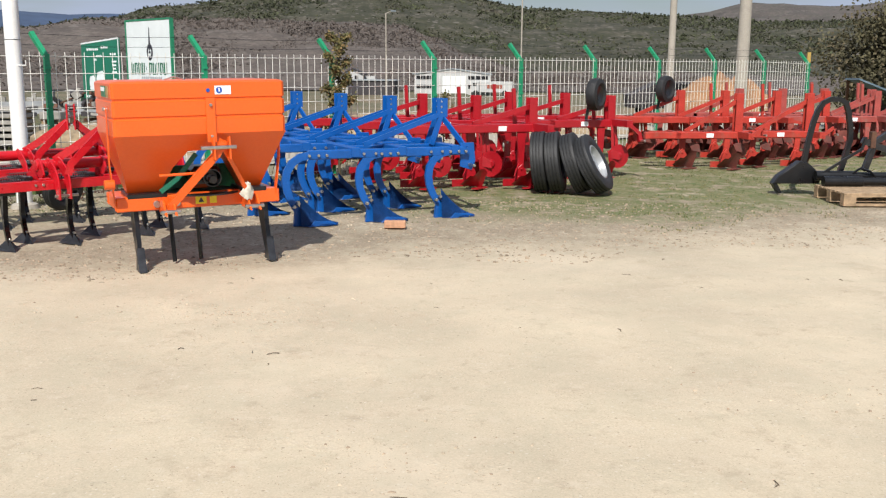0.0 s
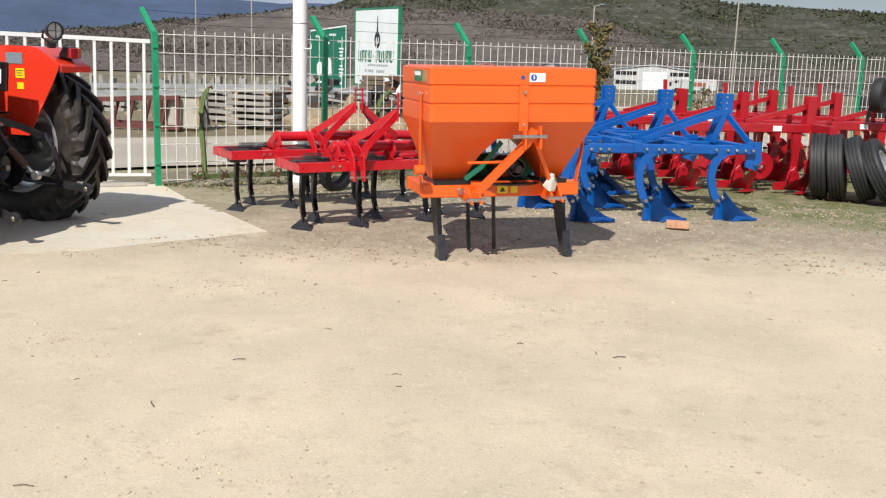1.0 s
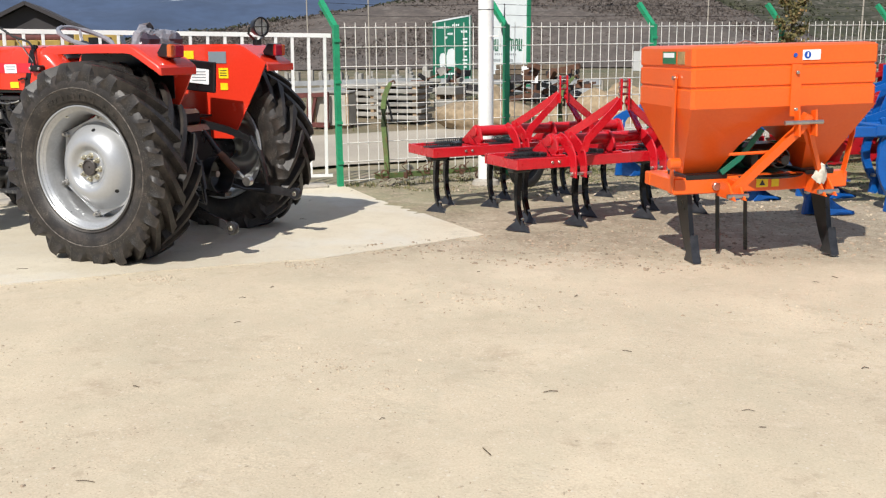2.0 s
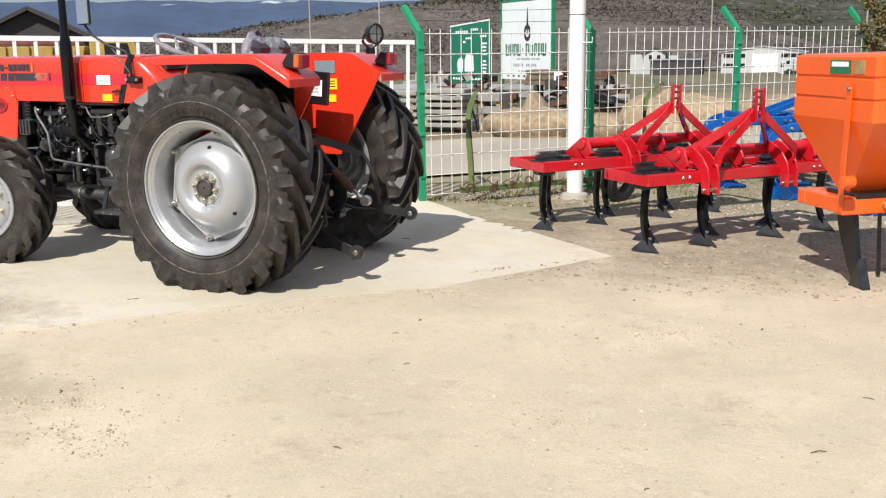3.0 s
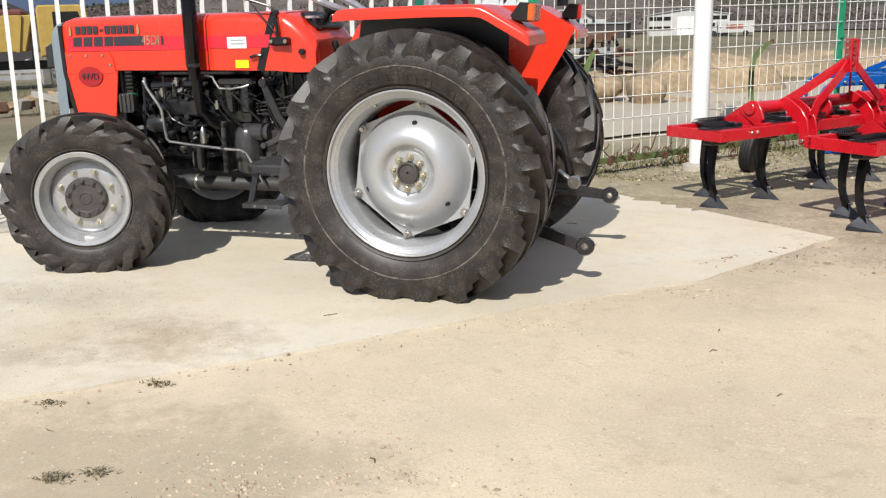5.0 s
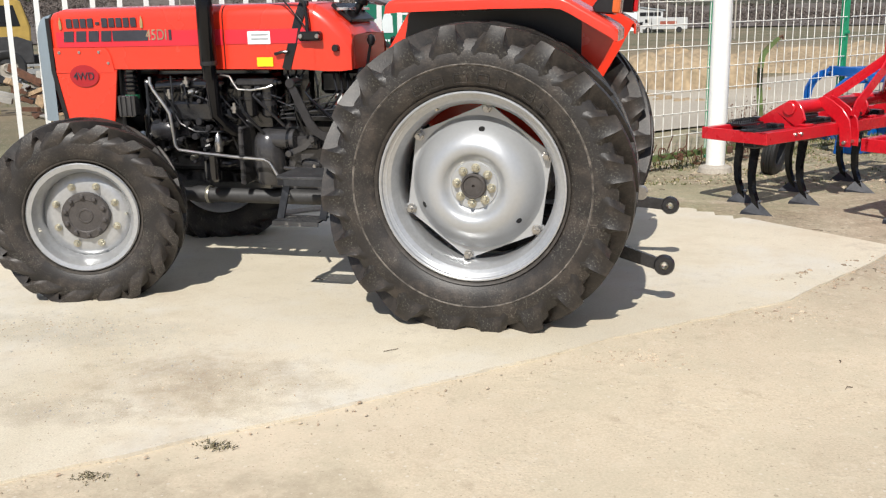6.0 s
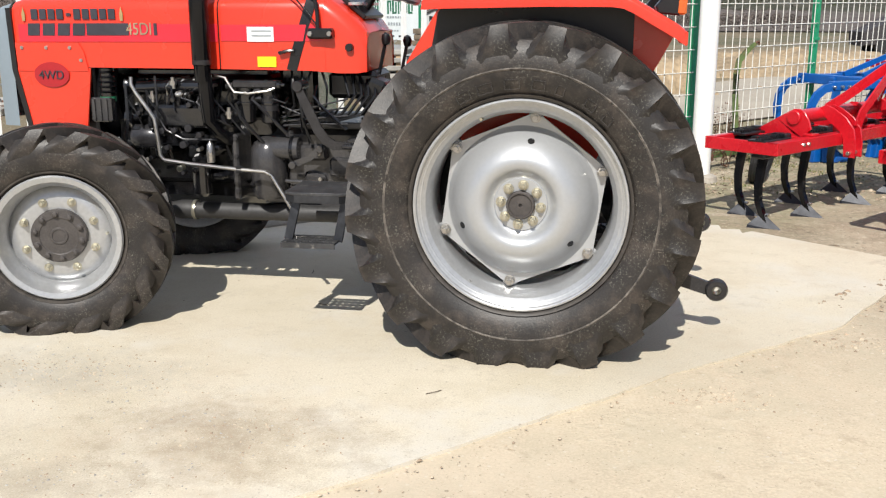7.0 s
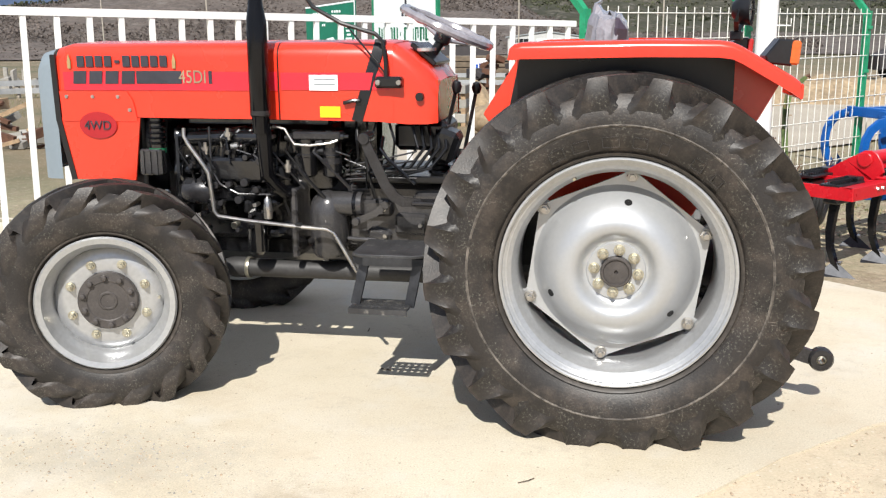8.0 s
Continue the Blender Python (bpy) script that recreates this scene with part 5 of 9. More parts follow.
def build_rear_end():
    # transmission and axle trumpets
    part("transmission", box((-0.18, 0, 0.645), (0.83, 0.40, 0.39), bev=0.04), M_BLACK, tractor, "dark cast transmission case")
    for s in (-1, 1):
        part("axle_trumpet", lathe([(s * 0.18, 0.16), (s * 0.30, 0.12), (s * 0.50, 0.085), (s * 0.60, 0.10), (s * 0.62, 0.10)], 24, (0, 0, 0.622)), M_CAST, tractor)
    part("lift_cover", box((0.0, 0, 0.89), (0.32, 0.34, 0.12), bev=0.03), M_BLACK, tractor)
    part("platform", box((-0.30, 0, 0.885), (0.75, 0.78, 0.012)), M_BLACK, tractor)
    # hydraulic rocker arms and lift rods
    for s in (-1, 1):
        part("lift_arm", bar([(0.12, s * 0.20, 0.84), (0.30, s * 0.27, 0.79), (0.45, s * 0.33, 0.72)], 0.026, [0.055, 0.05, 0.045]), M_BLACK, tractor)
        rod = bmesh.new()
        add_pipe(rod, [(0.45, s * 0.34, 0.74), (0.52, s * 0.35, 0.62)], 0.014)
        add_pipe(rod, [(0.52, s * 0.35, 0.64), (0.56, s * 0.36, 0.45)], 0.022)
        add_pipe(rod, [(0.55, s * 0.36, 0.47), (0.57, s * 0.365, 0.36)], 0.013)
        part("lift_rod", rod, M_CAST, tractor)
        z_end = 0.205 if s < 0 else 0.325
        arm = new("lower_link")
        arm.parent = tractor
        part("arm", bar([(-0.10, s * 0.22, 0.40), (0.25, s * 0.30, 0.40 - (0.325 - z_end) * 0.4), (0.755, s * 0.385, z_end + 0.005)], 0.022, [0.07, 0.075, 0.055]), M_CAST, arm)
        eye = lathe([(-0.022, 0.020), (-0.022, 0.040), (-0.012, 0.047), (0.012, 0.047), (0.022, 0.040), (0.022, 0.020), (-0.022, 0.020)], 24, (0.79, s * 0.388, z_end))
        part("ball_end", eye, M_CAST, arm, "worn steel ball end")
        ball = lathe([(-0.024, 0.013), (-0.015, 0.022), (0.015, 0.022), (0.024, 0.013), (-0.024, 0.013)], 20, (0.79, s * 0.388, z_end))
        part("ball", ball, M_BRASS, arm)
        part("check_chain", pipe([(0.30, s * 0.20, 0.42), (0.42, s * 0.27, 0.36), (0.55, s * 0.34, 0.35)], 0.011, 6), M_CAST, tractor)
    # top link, hanging
    tl = new("top_link")
    tl.parent = tractor
    part("tube", pipe([(0.30, 0, 0.80), (0.47, 0, 0.60)], 0.020, 12), M_CAST, tl)
    part("turnbuckle", pipe([(0.43, 0, 0.645), (0.565, 0, 0.525)], 0.027, 12), M_RUST, tl, "rusty brown turnbuckle")
    part("screw", pipe([(0.56, 0, 0.53), (0.625, 0, 0.482)], 0.013, 10), M_STEEL, tl)
    part("ball_end", disc((0.655, 0, 0.463), 0.036, 0.04, seg=18), M_STEEL, tl)
    part("pto_shield", lathe([(0.30, 0.05), (0.34, 0.12), (0.44, 0.14), (0.44, 0.13), (0.34, 0.10)], 24, (0, 0, 0.50), axis="x"), M_BLACK, tractor, "black power shaft shield")
    part("pto_shaft", lathe([(0.24, 0.0005), (0.24, 0.022), (0.40, 0.022), (0.40, 0.0005)], 16, (0, 0, 0.50), axis="x"), M_STEEL, tractor)
    part("drawbar", bar([(-0.2, 0, 0.38), (0.48, 0, 0.36)], 0.08, 0.03), M_CAST, tractor)
    # black box plate with a paper at the back of the seat
    part("carrier_plate", box((0.20, 0.10, 1.185), (0.30, 0.03, 0.215), Matrix.Rotation(radians(5), 3, "Y"), 0.006), M_BLACK, tractor, "black plate behind the seat")
    part("label", box((0.215, 0.078, 1.185), (0.19, 0.004, 0.105), Matrix.Rotation(radians(5), 3, "Y")), M_PAPER, tractor, "white paper label")
    for k in range(4):
        part("label_line", box((0.225, 0.0745, 1.215 - k * 0.02), (0.12, 0.003, 0.007)), M_MUTED, tractor)
    # seat, still in its plastic wrap
    seat = new("seat")
    seat.parent = tractor
    part("cushion", box((-0.24, 0, 1.20), (0.38, 0.44, 0.10), bev=0.035), M_SEAT, seat, "dark vinyl seat cushion")
    part("backrest", box((-0.04, 0, 1.37), (0.10, 0.43, 0.24), Matrix.Rotation(radians(8), 3, "Y"), 0.04), M_SEAT, seat, "dark vinyl backrest")
    wrap = bmesh.new()
    rnd = random.Random(3)
    rings = []
    for z, g in ((1.27, 1.0), (1.33, 1.05), (1.39, 1.05), (1.44, 1.0), (1.475, 0.93), (1.50, 0.78), (1.512, 0.35)):
        ring = []
        for k in range(32):
            a = 2 * math.pi * k / 32
            peak = 0.045 * max(0.0, math.cos(a - radians(215))) ** 6 * max(0.0, z - 1.40) / 0.1
            ring.append(Vector((-0.06 + 0.080 * g * math.cos(a) + rnd.uniform(-0.010, 0.010), 0.235 * g * math.sin(a) + rnd.uniform(-0.010, 0.010), z + peak + rnd.uniform(-0.008, 0.010))))
        rings.append(ring)
    ring_loft(wrap, rings, cap=False)
    part("plastic_wrap", wrap, M_PLASTIC, seat, "crumpled clear plastic wrap", smooth=False)
    part("seat_post", box((-0.2, 0, 1.02), (0.25, 0.25, 0.26), bev=0.02), M_BLACK, seat)


moved(build_rear_end, -0.015, -0.005)


def build_steering():
    sw = new("steering_wheel")
    sw.parent = tractor
    sw.matrix_basis = Matrix.Translation((-0.715, 0, 1.475)) @ Matrix.Rotation(radians(24), 4, "Y")
    bm = bmesh.new()
    rnd = random.Random(5)
    rings = []
    for k in range(40):
        a = 2 * math.pi * k / 40
        c = Vector((0.195 * math.cos(a), 0.195 * math.sin(a), 0))
        o = Vector((math.cos(a), math.sin(a), 0))
        r = 0.017 + rnd.uniform(-0.002, 0.004)
        rings.append([c + (o * math.cos(b) + Vector((0, 0, 1)) * math.sin(b)) * r for b in (2 * math.pi * j / 8 for j in range(8))])
    ring_loft(bm, rings, loop=True)
    part("wheel_rim", bm, M_PLASTIC, sw, "steering rim wrapped in plastic film")
    for a in (30, 150, 270):
        t = radians(a)
        part("spoke", pipe([(0.03 * math.cos(t), 0.03 * math.sin(t), -0.05), (0.12 * math.cos(t), 0.12 * math.sin(t), -0.03), (0.19 * math.cos(t), 0.19 * math.sin(t), 0)], 0.009, 8), M_PLASTIC, sw)
    part("hub", disc((0, 0, -0.05), 0.035, 0.04, axis="z", seg=16), M_BLACK, sw)
    part("column", pipe([(0, 0, -0.06), (-0.02, 0, -0.17)], 0.020, 12), M_BLACK, sw)
    # mirror on a bent arm, with bracket lamp and black strap
    part("hood_strap", bar([(-1.035, -0.297, 1.105), (-1.015, -0.297, 1.17), (-0.945, -0.297, 1.375), (-0.935, -0.27, 1.425)], 0.014, 0.045, up=(1, 0, 0.3)), M_BLACK, tractor, "black strap bar over the hood edge")
    mr = new("mirror")
    mr.parent = tractor
    part("arm", pipe([(-0.905, -0.325, 1.255), (-0.905, -0.325, 1.34), (-0.915, -0.325, 1.42), (-0.945, -0.325, 1.45), (-1.08, -0.34, 1.492), (-1.19, -0.35, 1.555), (-1.235, -0.36, 1.62), (-1.245, -0.37, 1.75)], 0.0085, 8), M_BLACK, mr)
    part("clamp", box((-0.895, -0.315, 1.262), (0.11, 0.05, 0.045), bev=0.008), M_BLACK, mr)
    for dx in (-0.04, 0.045):
        part("clamp_bolt", disc((-0.895 + dx, -0.343, 1.262), 0.011, 0.012, seg=8), M_STEEL, mr)
    part("shell", box((-1.215, -0.385, 1.725), (0.125, 0.022, 0.20), Matrix.Rotation(radians(-8), 3, "Z"), 0.008), M_BLACK, mr)
    part("glass", box((-1.215, -0.398, 1.725), (0.112, 0.004, 0.186), Matrix.Rotation(radians(-8), 3, "Z")), M_MIRROR, mr, "mirror glass")
    part("strut", pipe([(-0.91, -0.325, 1.30), (-0.99, -0.33, 1.40), (-1.06, -0.335, 1.485)], 0.004, 6), M_BLACK, mr)
    # exhaust stack
    ex = new("exhaust")
    ex.parent = tractor
    part("muffler", lathe([(1.06, 0.0005), (1.06, 0.034), (1.13, 0.036), (1.14, 0.042), (1.49, 0.041), (1.525, 0.036), (1.55, 0.031), (1.60, 0.026), (2.25, 0.024), (2.25, 0.0005)], 20, (-1.42, -0.365, 0), axis="z"), M_STACK, ex, "glossy black exhaust stack")
    part("clip", lathe([(1.128, 0.038), (1.133, 0.043), (1.15, 0.043), (1.155, 0.038)], 20, (-1.42, -0.365, 0), axis="z"), M_CAST, ex)
    part("elbow", pipe([(-1.415, -0.357, 1.09), (-1.412, -0.355, 0.98), (-1.408, -0.345, 0.89), (-1.395, -0.315, 0.835), (-1.37, -0.27, 0.80), (-1.34, -0.22, 0.785)], 0.032, 16), M_STACK, ex)
    # gear levers with rubber boots
    for x, y, tip in ((-0.73, -0.10, (-0.655, -0.12, 1.235)), (-0.66, 0.06, (-0.60, 0.08, 1.22))):
        lv = new("gear_lever")
        lv.parent = tractor
        part("rod", pipe([(x, y, 0.90), (x + 0.03, y, 1.05), tip], 0.008, 8), M_BLACK, lv)
        part("knob", lathe([(-0.03, 0.0005), (-0.022, 0.016), (0.0, 0.022), (0.02, 0.016), (0.028, 0.0005)], 14, tip, axis="z"), M_BLACK, lv)
        part("boot", lathe([(0.86, 0.055), (0.885, 0.05), (0.89, 0.040), (0.905, 0.045), (0.91, 0.034), (0.925, 0.038), (0.93, 0.026), (0.955, 0.018)], 16, (x, y, 0), axis="z"), M_BLACK, lv, "black rubber boot")


moved(build_steering, -0.025, -0.022)


def build_engine():
    rnd = random.Random(11)
    part("engine_block", box((-1.56, 0, 0.83), (0.78, 0.36, 0.50), bev=0.02), M_ENGINE, tractor, "black painted engine block")
    part("cylinder_head", box((-1.53, 0.02, 1.075), (0.66, 0.30, 0.07), bev=0.015), M_ENGINE, tractor)
    part("radiator", box((-2.05, 0, 1.03), (0.10, 0.50, 0.52), bev=0.01), M_BLACK, tractor)
    part("sump", box((-1.55, 0, 0.54), (0.70, 0.26, 0.14), bev=0.04), M_ENGINE, tractor)
    part("front_support", box((-2.12, 0, 0.60), (0.42, 0.34, 0.30), bev=0.04), M_CAST, tractor)
    part("front_axle", box((-2.0, 0, 0.42), (0.16, 0.92, 0.15), bev=0.03), M_CAST, tractor, "dark cast front axle beam")
    for s in (-1, 1):
        part("knuckle", lathe([(s * 0.40, 0.075), (s * 0.46, 0.10), (s * 0.56, 0.11), (s * 0.60, 0.08)], 20, (-2.0, 0, 0.402)), M_CAST, tractor)
    part("fan_shroud", lathe([(-0.03, 0.24), (0.06, 0.22)], 28, (-1.97, 0, 1.0), axis="x"), M_BLACK, tractor)
    # cross-hatch of ancillaries on the near side
    part("air_spring", pipe([(-1.94, -0.25, 1.14), (-1.94, -0.25, 0.98)], 0.034, 14), M_ENGINE, tractor, "ribbed black pre-cleaner hose")
    for k in range(6):
        part("hose_rib", lathe([(-0.006, 0.034), (0, 0.041), (0.006, 0.034)], 16, (-1.94, -0.25, 1.115 - k * 0.022), axis="z"), M_ENGINE, tractor)
    part("green_band", lathe([(-0.011, 0.0362), (0.011, 0.0362)], 16, (-1.94, -0.25, 0.972), axis="z"), M_GREEN, tractor)
    br = box((-1.955, -0.27, 0.925), (0.10, 0.06, 0.11), bev=0.008)
    for dx in (-0.03, 0.0, 0.03):
        add_box(br, (-1.955 + dx, -0.303, 0.925), (0.012, 0.012, 0.10))
    part("bracket_casting", br, M_BELL, tractor, "grey ribbed bracket casting")
    for x, z, r in ((-1.84, 0.88, 0.062), (-1.84, 1.03, 0.045), (-1.86, 0.70, 0.080)):
        pl = lathe([(-0.022, 0.0005), (-0.022, r * 0.5), (-0.018, r), (-0.004, r * 0.86), (0.004, r * 0.86), (0.018, r), (0.022, r * 0.5), (0.022, 0.0005)], 24, (x, -0.215, z), axis="x")
        part("pulley", pl, M_ENGINE, tractor)
    part("fan_belt", bar([(-1.84, -0.275, 0.88), (-1.845, -0.26, 1.03), (-1.845, -0.175, 1.03), (-1.85, -0.14, 0.70), (-1.86, -0.29, 0.70), (-1.84, -0.275, 0.88)], 0.012, 0.012), M_BLACK, tractor)
    part("alternator", lathe([(-0.07, 0.0005), (-0.07, 0.05), (-0.05, 0.062), (0.04, 0.062), (0.07, 0.045), (0.07, 0.0005)], 20, (-1.755, -0.245, 0.80), axis="x"), M_CAST, tractor)
    ip = box((-1.57, -0.255, 0.90), (0.24, 0.11, 0.10), bev=0.012)
    add_disc(ip, (-1.69, -0.255, 0.89), 0.055, 0.05, axis="x", seg=18)
    add_disc(ip, (-1.45, -0.255, 0.90), 0.045, 0.06, axis="x", seg=18)
    for k in range(4):
        add_disc(ip, (-1.65 + k * 0.052, -0.255, 0.965), 0.014, 0.05, axis="z", seg=8)
    part("injection_pump", ip, M_ENGINE, tractor, "black fuel injection pump")
    for k in range(4):
        x = -1.65 + k * 0.052
        part("fuel_pipe", pipe([(x, -0.255, 0.985), (x + 0.004, -0.262, 1.03), (x + 0.03, -0.25, 1.062), (x + 0.09, -0.20, 1.072)], 0.006, 6), M_STEEL, tractor)
    part("low_pump", box((-1.60, -0.25, 0.80), (0.22, 0.08, 0.07), bev=0.012), M_ENGINE, tractor)
    for x, z, r in ((-1.66, 0.835, 0.016), (-1.60, 0.84, 0.013), (-1.53, 0.85, 0.018), (-1.48, 0.82, 0.014), (-1.56, 0.775, 0.017), (-1.64, 0.76, 0.012), (-1.46, 0.94, 0.016), (-1.52, 0.955, 0.012)):
        part("fitting", disc((x, -0.305, z), r, 0.04, seg=8), M_CAST, tractor)
    # exhaust manifold
    part("manifold", pipe([(-1.80, -0.22, 1.02), (-1.60, -0.235, 1.03), (-1.41, -0.25, 1.03)], 0.033, 12), M_ENGINE, tractor)
    # twin fuel filters
    fh = box((-1.215, -0.26, 1.045), (0.21, 0.09, 0.035), bev=0.008)
    part("filter_head", fh, M_CAST, tractor, "cast fuel filter head")
    for x in (-1.268, -1.162):
        part("fuel_filter", lathe([(0.87, 0.0005), (0.87, 0.022), (0.88, 0.040), (0.955, 0.041), (0.958, 0.044), (0.966, 0.044), (0.97, 0.041), (1.03, 0.041), (1.03, 0.0005)], 20, (x, -0.26, 0), axis="z"), M_ENGINE, tractor, "black fuel filter bowl")
    part("filter_decal", lathe([(0.93, 0.0418), (0.985, 0.0418)], 20, (-1.162, -0.26, 0), axis="z"), M_CAST, tractor)
    part("steel_pipe", pipe([(-1.40, -0.30, 1.085), (-1.345, -0.31, 1.075), (-1.325, -0.312, 1.04), (-1.305, -0.312, 1.012), (-1.24, -0.312, 1.008), (-1.15, -0.312, 1.02), (-1.125, -0.30, 1.03)], 0.0055, 8), M_STEEL, tractor)
    # bright hydraulic pipe
    part("steel_pipe", pipe([(-1.768, -0.352, 1.078), (-1.768, -0.355, 1.045), (-1.748, -0.36, 1.012), (-1.69, -0.36, 0.93), (-1.668, -0.36, 0.895), (-1.658, -0.36, 0.80), (-1.652, -0.36, 0.735), (-1.635, -0.36, 0.712), (-1.508, -0.36, 0.696), (-1.28, -0.36, 0.677), (-1.165, -0.36, 0.670), (-1.135, -0.36, 0.655), (-1.09, -0.36, 0.578), (-1.04, -0.36, 0.492)], 0.0085, 10), M_STEEL, tractor, "bent bright steel pipe")
    part("pipe_clip", box((-1.285, -0.358, 0.678), (0.03, 0.02, 0.03), bev=0.004), M_BLACK, tractor)
    part("thin_pipe", pipe([(-1.68, -0.30, 1.08), (-1.675, -0.31, 0.90), (-1.64, -0.31, 0.84), (-1.56, -0.31, 0.80), (-1.40, -0.31, 0.80)], 0.0045, 6), M_CAST, tractor)
    # oil filter and starter
    part("oil_filter", lathe([(0.535, 0.0005), (0.535, 0.03), (0.55, 0.043), (0.69, 0.043), (0.70, 0.03), (0.70, 0.0005)], 20, (-1.50, -0.27, 0), axis="z"), M_ENGINE, tractor, "black oil filter")
    part("fitting", disc((-1.585, -0.30, 0.665), 0.015, 0.04, seg=12), M_BRASS, tractor, "brass filler plug")
    part("sensor", lathe([(0.70, 0.0005), (0.70, 0.018), (0.74, 0.02), (0.78, 0.016), (0.80, 0.0005)], 12, (-1.43, -0.32, 0), axis="z"), M_STEEL, tractor)
    # clutch housing with a rounded face
    ch = lathe([(0.525, 0.0005), (0.525, 0.062), (0.545, 0.078), (0.62, 0.083), (0.71, 0.083), (0.76, 0.076), (0.79, 0.058), (0.806, 0.030), (0.81, 0.0005)], 28, (-1.195, -0.215, 0), axis="z")
    part("bell_housing", box((-1.19, 0.0, 0.69), (0.30, 0.36, 0.34), bev=0.05), M_BELL, tractor)
    part("clutch_housing", ch, M_BELL, tractor, "cast grey clutch housing")
    part("housing_rib", box((-1.335, -0.12, 0.67), (0.03, 0.30, 0.30), bev=0.008), M_BELL, tractor)
    part("air_elbow", pipe([(-1.20, -0.215, 0.755), (-1.13, -0.235, 0.757), (-1.04, -0.235, 0.757)], 0.052, 20), M_BELL, tractor, "fat cast elbow")
    part("elbow_band", lathe([(-0.008, 0.053), (0, 0.057), (0.008, 0.053)], 18, (-1.07, -0.235, 0.757), axis="x"), M_ENGINE, tractor)
    part("gearbox", box((-0.86, 0, 0.70), (0.56, 0.38, 0.30), bev=0.035), M_BELL, tractor, "cast grey gearbox")
    for x, z, sx, sz in ((-1.0, 0.735, 0.16, 0.07), (-0.84, 0.67, 0.14, 0.09), (-0.98, 0.62, 0.10, 0.05), (-0.76, 0.78, 0.14, 0.05)):
        part("side_cover", box((x, -0.20, z), (sx, 0.05, sz), Matrix.Rotation(radians(rnd.uniform(-16, 16)), 3, "Y"), 0.012), M_BELL, tractor)
        part("cover_bolt", disc((x + sx * 0.3, -0.232, z), 0.010, 0.014, seg=6), M_STEEL, tractor)
    part("gearbox_belly", box((-0.95, 0.02, 0.52), (0.62, 0.32, 0.16), bev=0.03), M_BELL, tractor)
    part("link_arm", bar([(-1.06, -0.275, 0.690), (-0.98, -0.275, 0.725), (-0.93, -0.275, 0.765)], 0.012, 0.028, up=(0, 0, 1)), M_BELL, tractor, "short grey clutch lever")
    for x, z in ((-1.06, 0.690), (-0.93, 0.765)):
        part("link_pin", disc((x, -0.28, z), 0.017, 0.04, seg=12), M_BELL, tractor)
    part("link_rod", pipe([(-1.10, -0.27, 0.615), (-0.98, -0.27, 0.612)], 0.009, 8), M_BELL, tractor)
    for x, z in ((-1.33, 0.56), (-1.33, 0.64), (-1.33, 0.72), (-1.33, 0.80), (-0.80, 0.66), (-0.74, 0.63), (-0.70, 0.72)):
        part("housing_bolt", disc((x, -0.262 if x < -1.2 else -0.215, z), 0.011, 0.03, seg=6), M_CAST, tractor)
    part("bellows_plate", box((-0.86, 0, 0.865), (0.45, 0.50, 0.03), bev=0.006), M_BLACK, tractor)
    # control rods and hoses between hood and gearbox
    for k, z in enumerate((0.875, 0.90, 0.925, 0.95)):
        part("control_rod", pipe([(-1.10, -0.27, z - 0.01 - 0.006 * k), (-0.95, -0.272, z), (-0.80, -0.275, z + 0.012 * k)], 0.004, 6), (M_CAST, M_BELL)[k % 2], tractor)
    for k in range(5):
        x = -0.83 + k * 0.03
        part("hydraulic_hose", pipe([(x, -0.22 + 0.02 * k, 1.10), (x + 0.03, -0.26, 1.0), (x - 0.03, -0.27, 0.92), (x - 0.16, -0.26, 0.885)], 0.0075, 8), M_BLACK, tractor)
    for k in range(4):
        x = -1.06 + k * 0.045
        part("wire_loom", pipe([(x, -0.24, 1.11), (x + rnd.uniform(-0.03, 0.05), -0.28, 1.03), (x + rnd.uniform(-0.05, 0.05), -0.25, 0.95), (x + rnd.uniform(-0.09, 0.03), -0.22, 0.87)], 0.006, 6), M_BLACK, tractor)
    for k in range(6):
        x = -1.78 + k * 0.075
        part("wire_loom", pipe([(x, -0.20, 1.06), (x + rnd.uniform(-0.05, 0.05), -0.28, 0.98), (x + rnd.uniform(-0.04, 0.06), -0.29, 0.86), (x + rnd.uniform(-0.05, 0.09), -0.24, 0.70)], 0.006, 6), M_BLACK, tractor)
    part("firewall", box((-1.08, 0.06, 0.995), (0.18, 0.32, 0.24), bev=0.02), M_ENGINE, tractor, "black steel box under the tank")
    part("control_box", box((-0.70, -0.15, 1.0), (0.10, 0.16, 0.14), Matrix.Rotation(radians(20), 3, "Y"), 0.02), M_BLACK, tractor)
    part("control_box", box((-0.80, -0.05, 1.04), (0.22, 0.30, 0.12), bev=0.02), M_BLACK, tractor)
    # fuel and hydraulic lines, clips, bolts and small castings over the block
    rnd2 = random.Random(29)
    for k in range(14):
        x = -1.82 + k * 0.067
        z = rnd2.uniform(0.93, 1.06)
        pts = [(x, -0.235, z), (x + rnd2.uniform(-0.02, 0.05), -0.30 - 0.02 * rnd2.random(), z - rnd2.uniform(0.0, 0.07)), (x + rnd2.uniform(0.0, 0.10), -0.315, z - rnd2.uniform(0.06, 0.15)), (x + rnd2.uniform(0.03, 0.14), -0.26, z - rnd2.uniform(0.14, 0.24))]
        part("fuel_line", pipe(pts, rnd2.choice((0.004, 0.005, 0.008)), 6), rnd2.choice((M_CAST, M_BLACK, M_ENGINE, M_BLACK, M_ENGINE)), tractor)
